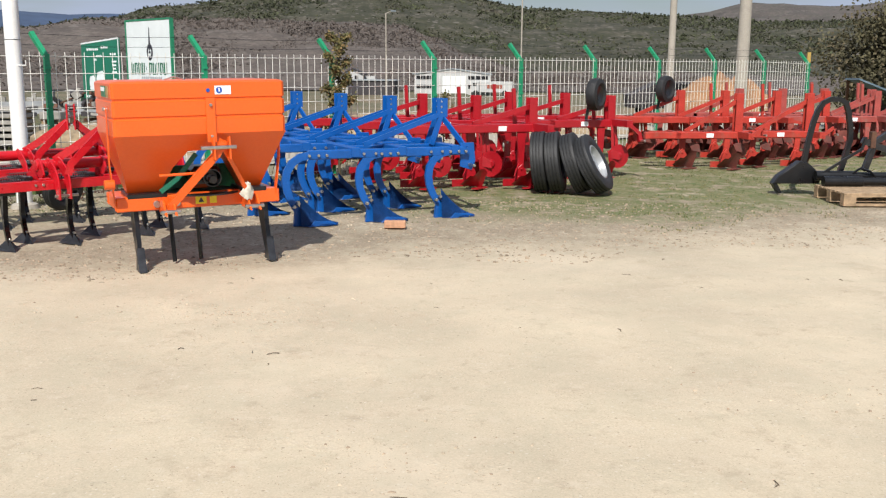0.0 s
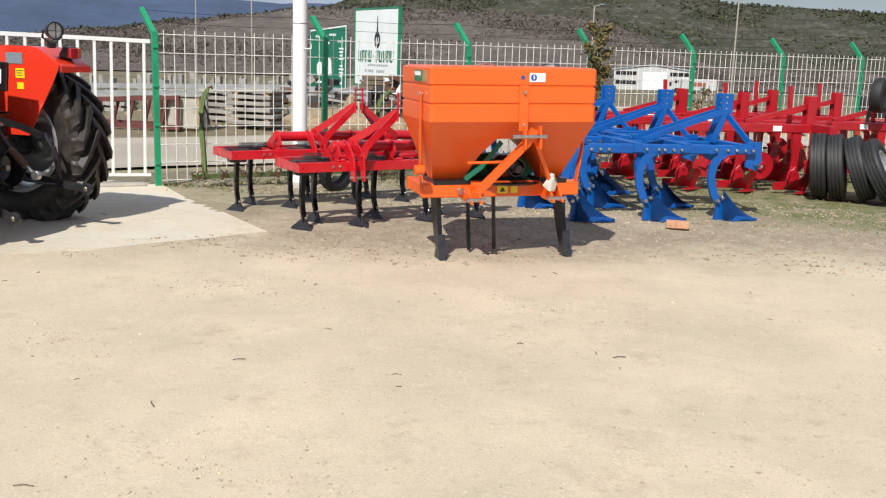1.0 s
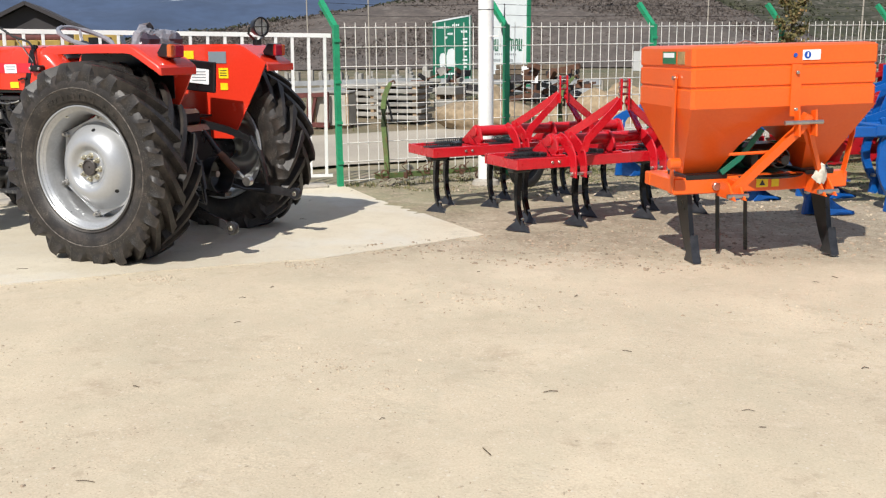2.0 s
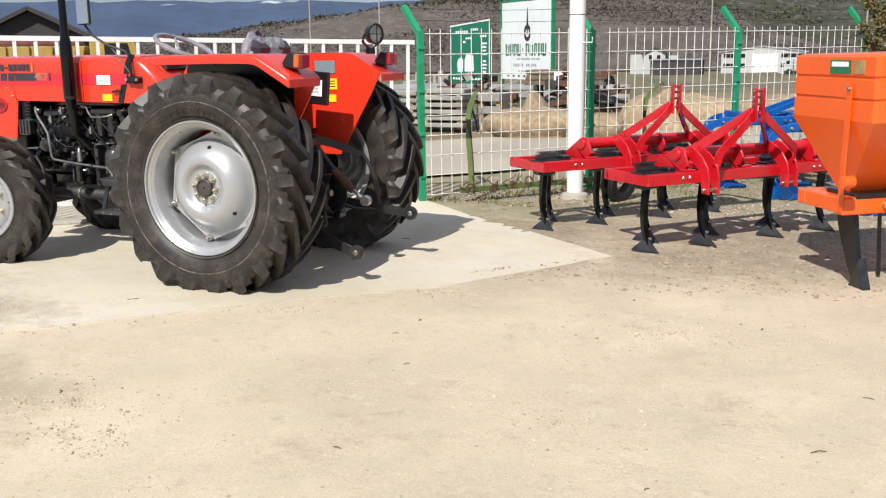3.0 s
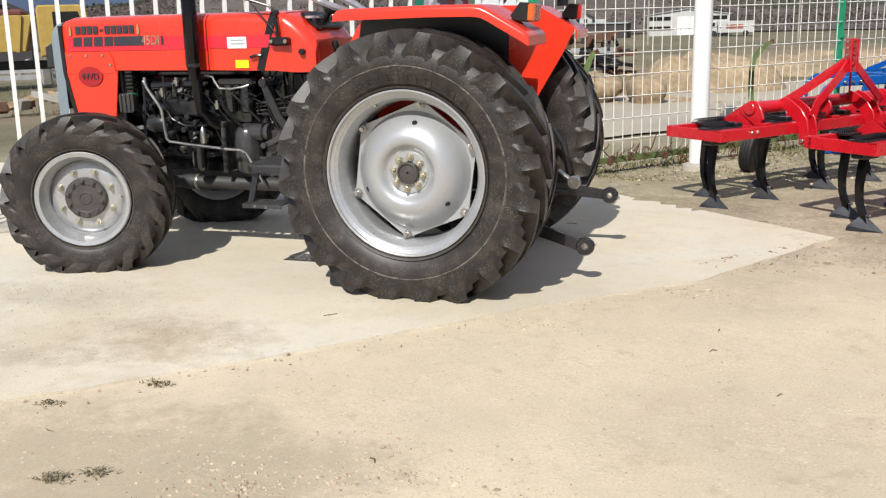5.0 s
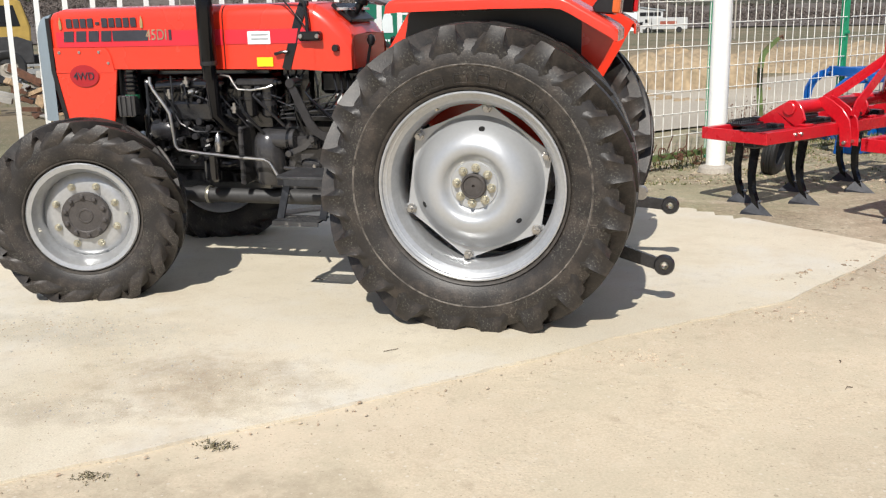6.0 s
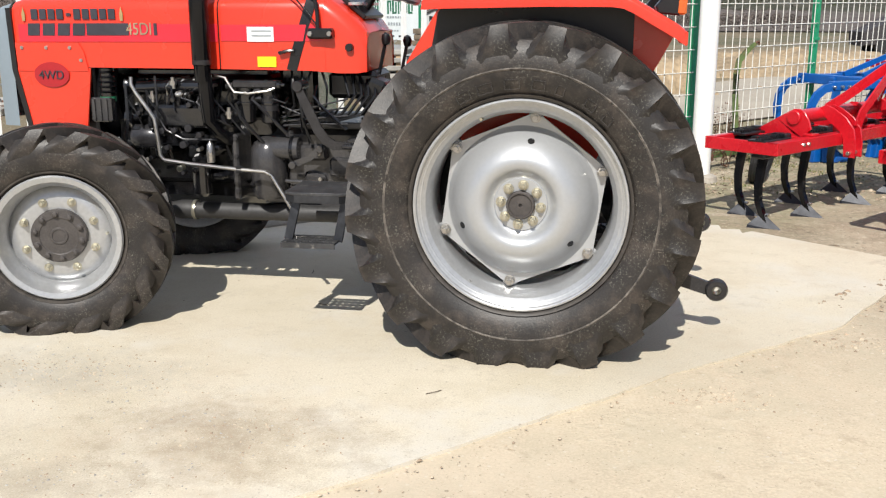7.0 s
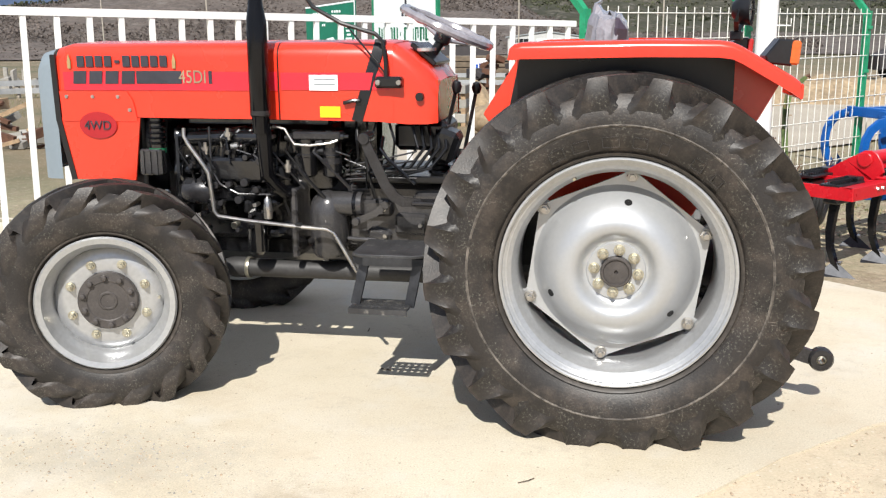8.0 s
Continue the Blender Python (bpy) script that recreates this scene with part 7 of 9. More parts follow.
def build_blue_plough(m):
    bp = thing("chisel_plough", "bright blue chisel plough with curved shanks and worn shares", "plough", m, "blue ploughs")
    z = 0.665
    for y, x0 in ((0.0, -1.56), (0.42, -1.17), (0.84, -1.17)):
        part("long_beam", box(((0.05 + x0) / 2, y, z), (0.05 - x0, 0.08, 0.085), bev=0.008), M_BLUE, bp)
    for x in (-1.10, -0.62, -0.05):
        part("cross_beam", box((x, 0.42, z + 0.012), (0.09, 0.94, 0.09), bev=0.006), M_BLUE, bp)
    for x, y in ((-0.14, -0.02), (-0.87, -0.02), (-1.59, -0.02), (-0.49, 0.86), (-1.20, 0.86)):
        chisel_shank(bp, x, y, z)
    # headstock at the front end
    for y in (0.36, 0.48):
        part("mast_plate", prism([(-0.060, 0.98), (0.060, 0.98), (0.060, 1.175), (-0.060, 1.175)], 0.016, Matrix.Translation((-0.02, y, 0)), 0.003), M_BLUE, bp)
        for z2 in (1.03, 1.085, 1.14):
            part("mast_hole", disc((-0.03, y - 0.009, z2), 0.010, 0.006, seg=10), M_STEEL, bp)
        part("mast_leg", bar([(-0.02, y, 1.03), (-0.14, y, 0.70)], 0.02, 0.055), M_BLUE, bp)
        part("long_brace", bar([(-0.04, y, 1.01), (-0.90, y + (0.06 if y > 0.4 else -0.06), 0.72)], 0.02, 0.05), M_BLUE, bp)
    for y in (0.02, 0.82):
        part("side_brace", bar([(-0.01, 0.42, 1.00), (0.10, y, 0.68)], 0.02, 0.055), M_BLUE, bp)
        part("hitch_plate", prism([(-0.05, 0.50), (0.08, 0.46), (0.12, 0.56), (0.10, 0.74), (-0.05, 0.74)], 0.018, Matrix.Translation((0.08, y, 0)), 0.003), M_BLUE, bp)
        part("hitch_pin", disc((0.13, y - 0.05, 0.52), 0.015, 0.16, seg=12), M_STEEL, bp)
    for x in (-0.20, -0.32, -0.90, -1.02):
        part("beam_bolt", disc((x, -0.052, z), 0.014, 0.02, seg=6), M_STEEL, bp)
    return bp


def place(x, y, deg, tilt=0.0):
    return Matrix.Translation((x, y, rise(x, y))) @ Matrix.Rotation(radians(deg), 4, "Z") @ Matrix.Rotation(radians(tilt), 4, "X")


first_blue = build_blue_plough(place(-0.05, 10.33, 31))
for x, y in ((-0.67, 10.85), (-1.37, 11.50), (-2.06, 12.06)):
    copy_thing(first_blue, place(x, y, 31))

# ---------------------------------------------------------------- red mouldboard ploughs


def plough_leg(parent, x, y, z0, paint, worn):
    lg = new("plough_body")
    lg.parent = parent
    part("leg", prism([(-0.06, z0), (0.07, z0), (0.05, 0.45), (0.03, 0.14), (0.10, 0.05), (-0.08, 0.05), (-0.04, 0.14), (-0.03, 0.45)], 0.030, Matrix.Translation((x, y, 0)), 0.004), paint, lg)
    # twisted mouldboard
    bm = bmesh.new()
    rows = []
    for i in range(6):
        f = i / 5
        row = []
        for j in range(5):
            g = j / 4
            px = x + 0.15 - 0.33 * f + 0.05 * g
            py = y - 0.03 - 0.02 - 0.20 * f * (0.3 + 0.7 * g) - 0.05 * g
            pz = 0.01 + 0.23 * g * (0.55 + 0.45 * math.sin(math.pi * min(1, f + 0.25))) + 0.05 * f
            row.append(Vector((px, py, pz)))
        rows.append(row)
    ring_loft(bm, rows, closed_ring=False, cap=False)
    bmesh.ops.solidify(bm, geom=bm.faces[:], thickness=0.012)
    part("mouldboard", bm, worn, lg)
    part("share", bar([(x + 0.20, y - 0.03, 0.01), (x - 0.02, y - 0.20, 0.015)], 0.09, 0.014), worn, lg)
    part("frog", prism([(-0.10, 0.06), (0.09, 0.05), (0.06, 0.22), (0.0, 0.30), (-0.07, 0.24)], 0.05, Matrix.Translation((x, y - 0.03, 0)), 0.005), paint, lg)
    part("stay", bar([(x - 0.16, y - 0.16, 0.16), (x - 0.02, y - 0.01, 0.30)], 0.012, 0.03), paint, lg)
    part("skimmer_stem", bar([(x + 0.16, y - 0.04, z0 - 0.02), (x + 0.17, y - 0.05, 0.42), (x + 0.20, y - 0.05, 0.33)], 0.02, 0.035), paint, lg)
    part("skimmer", prism([(0, 0), (0.13, -0.02), (0.10, 0.09), (0.02, 0.13), (-0.05, 0.10)], 0.012, Matrix.Translation((x + 0.13, y - 0.075, 0.27)) @ Matrix.Rotation(radians(-24), 4, "Z"), 0.003), worn, lg)
    for bx, bz in ((-0.01, 0.24), (0.02, 0.13), (-0.05, 0.14)):
        part("plough_bolt", disc((x + bx, y - 0.062, bz), 0.012, 0.02, seg=6), paint, lg)
    part("landside", box((x - 0.05, y + 0.01, 0.07), (0.36, 0.02, 0.09), bev=0.004), paint, lg)
    return lg


def build_plough(name, label, group, m, paint, worn, legs=3, length=1.9, lever=True, disc_front=True, wheel=False, z=0.74):
    pl = thing(name, label, "plough", m, group)
    part("main_beam", box((-length / 2 + 0.1, 0, z), (length, 0.10, 0.10), bev=0.008), paint, pl)
    part("second_beam", bar([(0.05, 0.30, z), (-length + 0.3, 0.42, z)], 0.08, 0.08), paint, pl)
    part("cross_beam", bar([(0.05, -0.42, z + 0.01), (0.05, 0.52, z + 0.01)], 0.09, 0.09), paint, pl)
    part("cross_beam", bar([(-0.9, -0.05, z + 0.01), (-0.9, 0.42, z + 0.01)], 0.07, 0.08), paint, pl)
    for k in range(legs):
        plough_leg(pl, -0.15 - k * 0.62, -0.02 + 0.16 * k, z, paint, worn)
        if disc_front:
            cl = lathe([(-0.006, 0.02), (-0.003, 0.16), (0.003, 0.16), (0.006, 0.02)], 24, (0.10 - k * 0.62, -0.10 + 0.16 * k, 0.30))
            part("disc_coulter", cl, worn, pl, "round red disc coulter")
            part("coulter_hub", lathe([(-0.035, 0.0005), (-0.035, 0.03), (-0.015, 0.045), (-0.008, 0.06), (0.008, 0.06), (0.03, 0.03), (0.03, 0.0005)], 16, (0.10 - k * 0.62, -0.10 + 0.16 * k, 0.30)), paint, pl)
            part("coulter_arm", bar([(0.10 - k * 0.62, -0.06 + 0.16 * k, 0.30), (0.06 - k * 0.62, -0.05 + 0.16 * k, z)], 0.03, 0.04), paint, pl)
    for y in (0.03, 0.13):
        part("mast_plate", prism([(-0.06, z), (0.06, z), (0.055, 1.11), (-0.055, 1.11)], 0.016, Matrix.Translation((0.05, y, 0)), 0.003), paint, pl)
    part("mast_brace", bar([(0.03, 0.08, 1.00), (-0.75, 0.10, z + 0.05)], 0.03, 0.06), paint, pl)
    part("hitch_arm", bar([(0.05, -0.40, z), (0.20, -0.42, 0.62), (0.22, -0.42, 0.52)], 0.05, 0.05), paint, pl)
    part("hitch_arm", bar([(0.05, 0.50, z), (0.20, 0.52, 0.62), (0.22, 0.52, 0.52)], 0.05, 0.05), paint, pl)
    part("hitch_pin", disc((0.22, -0.46, 0.53), 0.016, 0.15, seg=10), M_STEEL, pl)
    part("label", box((-0.42, -0.054, z), (0.11, 0.004, 0.06)), M_PAPER, pl, "small white label")
    if lever:
        part("depth_lever", bar([(-0.12, 0.20, z), (-0.15, 0.20, 1.22)], 0.03, 0.045), paint, pl)
    if wheel:
        gw = new("gauge_wheel")
        gw.parent = pl
        part("tyre", lathe([(-0.05, 0.11), (-0.075, 0.15), (-0.06, 0.205), (0, 0.215), (0.06, 0.205), (0.075, 0.15), (0.05, 0.11)], 28, (-0.35, -0.20, 1.13)), M_OLDTYRE, gw, "small black gauge wheel tyre")
        part("rim", lathe([(-0.03, 0.0005), (-0.045, 0.06), (-0.055, 0.11), (0.055, 0.11), (0.045, 0.06), (0.03, 0.0005)], 20, (-0.35, -0.20, 1.13)), M_BLACK, gw)
        gw.matrix_local = Matrix.Translation((-0.35, -0.20, 0)) @ Matrix.Rotation(radians(35), 4, "Z") @ Matrix.Translation((0.35, 0.20, 0))
        part("arm", bar([(-0.35, -0.12, 1.13), (-0.37, -0.08, 0.80)], 0.04, 0.04), M_BLACK, gw)
    return pl


G1, G2, G3 = "bright red ploughs", "orange-red ploughs", "faded red ploughs"
red1 = build_plough("mouldboard_plough", "bright red mouldboard plough with disc coulters on grass", G1, place(0.60, 12.75, 30), M_PRED, M_PRED)
build_plough("mouldboard_plough", "bright red mouldboard plough with a raised black gauge wheel", G1, place(1.62, 13.9, 30), M_PRED, M_PRED, wheel=True)
for x, y in ((-0.16, 13.4), (-0.95, 13.9), (1.02, 14.8), (0.2, 15.0)):
    copy_thing(red1, place(x, y, 30))
org1 = build_plough("mouldboard_plough", "weathered orange-red plough with bare steel edges on grass", G2, place(3.61, 16.9, 18), M_ORED, M_SOILED, length=2.2, disc_front=False, z=0.64)
build_plough("mouldboard_plough", "weathered orange-red plough with a raised gauge wheel", G2, place(2.90, 16.9, 18), M_ORED, M_SOILED, length=2.2, wheel=True, lever=False, z=0.64)
for x, y in ((4.45, 17.0), (5.3, 17.3)):
    copy_thing(org1, place(x, y, 16))
low1 = build_plough("mouldboard_plough", "low orange-red plough with bare steel points on grass", G2, place(3.55, 15.35, 14), M_ORED, M_SOILED, legs=2, length=1.5, lever=False, disc_front=False, z=0.50)
copy_thing(low1, place(4.65, 15.75, 12))
fad1 = build_plough("mouldboard_plough", "faded pinkish-red plough standing in thin grass", G3, place(4.9, 18.6, 20), M_FADED, M_SOILED, length=2.1, z=0.64)
for x, y in ((4.1, 18.3), (5.7, 18.9), (6.4, 18.5), (7.0, 17.9), (6.2, 17.6), (7.6, 18.8), (8.2, 18.1)):
    copy_thing(fad1, place(x, y, 20 + 4 * math.sin(x * 5)))

# ---------------------------------------------------------------- leaning row of used tyres


def build_used_tyre(m, label, rim=False):
    ty = thing("used_tyre", label, "tyre", m, "used tyres leaning in a row")
    w, R = 0.100, 0.40
    prof = [(-0.075, 0.235), (-w * 0.95, 0.27), (-w, 0.32), (-w * 0.9, 0.375), (-0.085, 0.392)]
    for k in range(4):
        a = -0.072 + k * 0.041
        prof += [(a, 0.40), (a + 0.024, 0.40), (a + 0.028, 0.388), (a + 0.037, 0.388)]
    prof += [(0.085, 0.395), (w * 0.9, 0.375), (w, 0.32), (w * 0.95, 0.27), (0.075, 0.235), (0.05, 0.26), (-0.05, 0.26), (-0.075, 0.235)]
    part("tyre", lathe(prof, 48), M_OLDTYRE, ty)
    if rim:
        part("rim", lathe([(-0.082, 0.238), (-0.086, 0.222), (-0.06, 0.205), (0.05, 0.200), (0.08, 0.232)], 40), M_SILVER, ty, "silver wheel rim")
        part("wheel_disc", lathe([(-0.01, 0.06), (-0.03, 0.11), (-0.015, 0.17), (0.0, 0.203)], 40), M_SILVER, ty)
        part("hub", lathe([(-0.02, 0.0005), (-0.02, 0.06)], 20), M_BLACK, ty)
    return ty


for k, (x, y, yaw, lean) in enumerate(((0.74, 12.30, 84, -6), (0.92, 12.26, 83, -8), (1.16, 12.20, 79, -20), (1.36, 12.13, 74, -28))):
    mm = Matrix.Translation((x, y, rise(x, y) + 0.36 * math.cos(radians(lean)) + 0.10 * abs(math.sin(radians(lean))))) @ Matrix.Rotation(radians(yaw), 4, "Z") @ Matrix.Rotation(radians(lean), 4, "X") @ Matrix.Scale(0.90, 4)
    build_used_tyre(mm, "worn black tyre leaning against its neighbour" if k < 3 else "worn black tyre with a silver rim leaning on the row", rim=k == 3)

# ---------------------------------------------------------------- black loader frame on a pallet


def build_pallet(m):
    pa = thing("pallet", "weathered wooden pallet on dirt under black steel parts", "pallet", m)
    for k in range(7):
        part("board", box((0, -0.36 + k * 0.12, 0.135), (1.2, 0.09, 0.02), bev=0.002), M_WOOD, pa)
    for y in (-0.36, 0, 0.36):
        part("board", box((0, y, 0.112), (1.2, 0.1, 0.022), bev=0.002), M_WOOD, pa)
        part("board", box((0, y, 0.011), (1.2, 0.1, 0.022), bev=0.002), M_WOOD, pa)
        for x in (-0.53, 0, 0.53):
            part("block", box((x, y, 0.062), (0.14, 0.1, 0.078), bev=0.003), M_WOOD, pa)


build_pallet(Matrix.Translation((4.62, 12.12, rise(4.6, 12.1))) @ Matrix.Rotation(radians(8), 4, "Z"))


def build_loader():
    ld = thing("loader_frame", "black steel front-loader frame lying on a pallet", "loader frame", Matrix.Translation((3.86, 12.65, rise(4, 12.6))) @ Matrix.Rotation(radians(8), 4, "Z"))
    part("hoop", bar([(0.0, 0, 0.261), (0.05, 0, 0.609), (0.10, 0, 0.870), (0.14, 0, 0.992), (0.20, 0, 1.087), (0.28, 0, 1.131), (0.40, 0, 1.131), (0.47, 0, 1.087), (0.51, 0, 0.983), (0.55, 0, 0.766), (0.555, 0, 0.652), (0.50, 0, 0.392), (0.44, 0, 0.191)], 0.058, 0.05, up=(0, 1, 0)), M_BLACK, ld, "bent black roll hoop")
    part("base_plate", prism([(-0.36, 0.13), (-0.30, 0.22), (-0.05, 0.40), (0.05, 0.38), (0.22, 0.24), (0.20, 0.13)], 0.14, None, 0.01), M_BLACK, ld)
    part("base_foot", prism([(-0.36, 0.13), (-0.30, 0.13), (-0.24, 0.02), (-0.28, 0.01)], 0.10, None, 0.004), M_BLACK, ld)
    for z, y in ((0.20, -0.16), (0.24, 0.08)):
        part("tube", lathe([(0.10, 0.0005), (0.10, 0.06), (0.55, 0.06), (0.56, 0.045), (1.4, 0.045), (1.4, 0.0005)], 18, (0, y - 0.25, z), axis="x"), M_BLACK, ld)
    part("lever", bar([(0.16, -0.2, 0.26), (0.40, -0.2, 0.42), (0.62, -0.2, 0.56), (0.66, -0.2, 0.70)], 0.025, 0.03), M_BLACK, ld)
    part("arm", bar([(0.66, -0.1, 0.66), (0.85, -0.1, 0.58), (1.3, -0.1, 0.47)], 0.05, 0.07), M_CAST, ld)
    part("hinge", box((0.78, -0.1, 0.66), (0.06, 0.09, 0.20), bev=0.008), M_RUST, ld)
    part("hose", pipe([(0.5, -0.2, 0.25), (0.60, -0.25, 0.34), (0.72, -0.25, 0.30), (0.80, -0.2, 0.24)], 0.014, 8), M_BLACK, ld)
    part("arm", bar([(0.9, 0.3, 0.25), (1.0, 0.3, 0.60), (1.25, 0.35, 0.75)], 0.06, 0.07), M_CAST, ld)


build_loader()


def build_brick():
    m = Matrix.Translation((-0.55, 9.48, 0.02)) @ Matrix.Rotation(radians(8), 4, "Z")
    b = part("loose_brick", box((0, 0, 0.02), (0.20, 0.10, 0.065), bev=0.006), M_BRICK)
    b.matrix_basis = m
    tagged(b, "loose orange brick lying on the dirt", "brick")


build_brick()
# ---------------------------------------------------------------- hay rake at the fence foot, weeds


def build_rake():
    rk = thing("hay_rake", "rusty hay rake with green bent arms at the fence foot", "rake")
    a, b = on_fence(0.30, -0.22, 0.12), on_fence(3.3, -0.20, 0.12)
    part("beam", bar([a, b], 0.045, 0.05), M_MOSS, rk, "green beam with flaking rust")
    for tip, back in ((Vector((-5.44, 9.66, 1.04)), 0.055), (Vector((-4.05, 11.34, 1.05)), 0.13)):
        sx, sy = tip.x - back, tip.y - 0.02
        pts = [(sx + 0.01, sy, 0.08), (sx, sy, 0.35), (sx - 0.02, sy, 0.60), (sx - 0.022, sy, 0.78), (sx - 0.005, sy, 0.90), (sx + back * 0.45, sy + 0.01, 0.985), tip]
        part("arm", bar(pts, 0.030, [0.048, 0.05, 0.052, 0.052, 0.05, 0.045, 0.03]), M_MOSS, rk, "green bent arm with worn paint")
        part("hook", pipe([tip + Vector((-0.02, 0, -0.01)), tip + Vector((0.03, 0.015, 0.02)), tip + Vector((0.035, 0.02, -0.01))], 0.012, 6), M_RUST, rk)
        if back < 0.1:
            part("stay", bar([(sx + 0.02, sy, 0.86), (sx + 0.055, sy, 0.76), (sx + 0.075, sy, 0.66)], 0.012, 0.018), M_BLACK, rk)
    rnd = random.Random(4)
    for k in range(34):
        s = 0.35 + k * 0.088 + rnd.uniform(-0.04, 0.04)
        h = rnd.uniform(0.03, 0.20) if k % 3 else rnd.uniform(0.12, 0.30)
        p = on_fence(s, -0.25 + rnd.uniform(-0.05, 0.04), 0.07)
        pts = [p]
        for i in range(9):
            g = i / 8 * 5.2 + rnd.uniform(-0.2, 0.2)
            pts.append(p + Vector((0.03 * math.cos(g) - 0.02, 0.03 * math.cos(g), h * i / 8 + 0.03 * math.sin(g))))
        part("tine", pipe(pts, 0.005, 5), M_RUST, rk)
    for k in range(14):                                     # coiled roots of the tines
        p = on_fence(0.40 + k * 0.205 + rnd.uniform(-0.03, 0.03), -0.26, rnd.uniform(0.06, 0.20))
        q = rnd.uniform(0.022, 0.04)
        ring = [p + (FENCE_D * math.cos(a) + Vector((0, 0, math.sin(a)))) * q - FENCE_N * 0.004 * a for a in (k2 * 0.7 for k2 in range(20))]
        part("tine_coil", pipe(ring + [ring[-1] + Vector((rnd.uniform(-0.05, 0.05), -0.03, rnd.uniform(0.02, 0.14)))], 0.005, 5), M_RUST, rk)
    for k in range(4):
        p = on_fence(0.6 + k * 0.62, -0.28, 0.12)
        part("bracket", box(p, (0.03, 0.05, 0.06), Matrix.Rotation(radians(48 + 9 * k), 3, "Z"), 0.006), M_RUST, rk)


M_MOSS = surface("mossy_green_paint", (0.10, 0.15, 0.045), 0.75, var=0.3, scale=9, second=(0.16, 0.09, 0.04), cover=0.40, bump=0.3)
build_rake()
build_used_tyre(Matrix.Translation((-4.12, 10.02, 0.225)) @ Matrix.Rotation(radians(70), 4, "Z") @ Matrix.Rotation(radians(10), 4, "X") @ Matrix.Scale(0.56, 4), "small old black wheel beside the white pole")


def stuff_mesh(name, label, category, material, shapes):
    """Join many small shapes, each (verts, faces), into one object of scattered stuff."""
    verts, faces = [], []
    for vs, fs in shapes:
        n = len(verts)
        verts += vs
        faces += [tuple(i + n for i in f) for f in fs]
    me = bpy.data.meshes.new(name)
    me.from_pydata(verts, [], faces)
    me.materials.append(material)
    return tagged(new(name, me), label, category, kind="stuff")


def stone_shape(rnd, p, r):
    a = rnd.uniform(0, 6.3)
    rot = Matrix.Rotation(a, 3, "Z")
    sx, sy, sz = rnd.uniform(0.7, 1.4), rnd.uniform(0.6, 1.1), rnd.uniform(0.35, 0.7)
    vs = []
    for k in range(6):
        t = k * math.pi / 3 + rnd.uniform(-0.25, 0.25)
        q = rnd.uniform(0.8, 1.15)
        vs.append(p + rot @ Vector((math.cos(t) * sx * r * q, math.sin(t) * sy * r * q, -0.1 * r)))
    for k in range(3):
        t = k * 2 * math.pi / 3 + rnd.uniform(-0.4, 0.4)
        vs.append(p + rot @ Vector((math.cos(t) * sx * r * 0.55, math.sin(t) * sy * r * 0.55, sz * r * rnd.uniform(0.7, 1.1))))
    fs = [(6, 7, 8)]
    for k in range(3):
        i, j = 2 * k, (2 * k + 1) % 6
        l = (2 * k + 2) % 6
        fs += [(i, j, 6 + k), (j, l, 6 + (k + 1) % 3), (j, 6 + (k + 1) % 3, 6 + k)]
    return vs, fs


def ground_z(x, y):
    z = rise(x, y) + 0.030 * noise.noise(Vector((x * 0.35, y * 0.35, 0))) * (1.0 if y > 7.5 else 0.6)
    z += 0.010 * noise.noise(Vector((x * 2.3, y * 2.3, 5))) + 0.005 * noise.noise(Vector((x * 7, y * 7, 9)))
    if x < -3.85 - (y - 7.58) * 1.15 and y < 9.1 and y > x + 11.1:
        return 0.012
    return z


def on_slab(x, y):
    return x < -3.7 - (7.5 - y) * 0.93 and y < 9.4


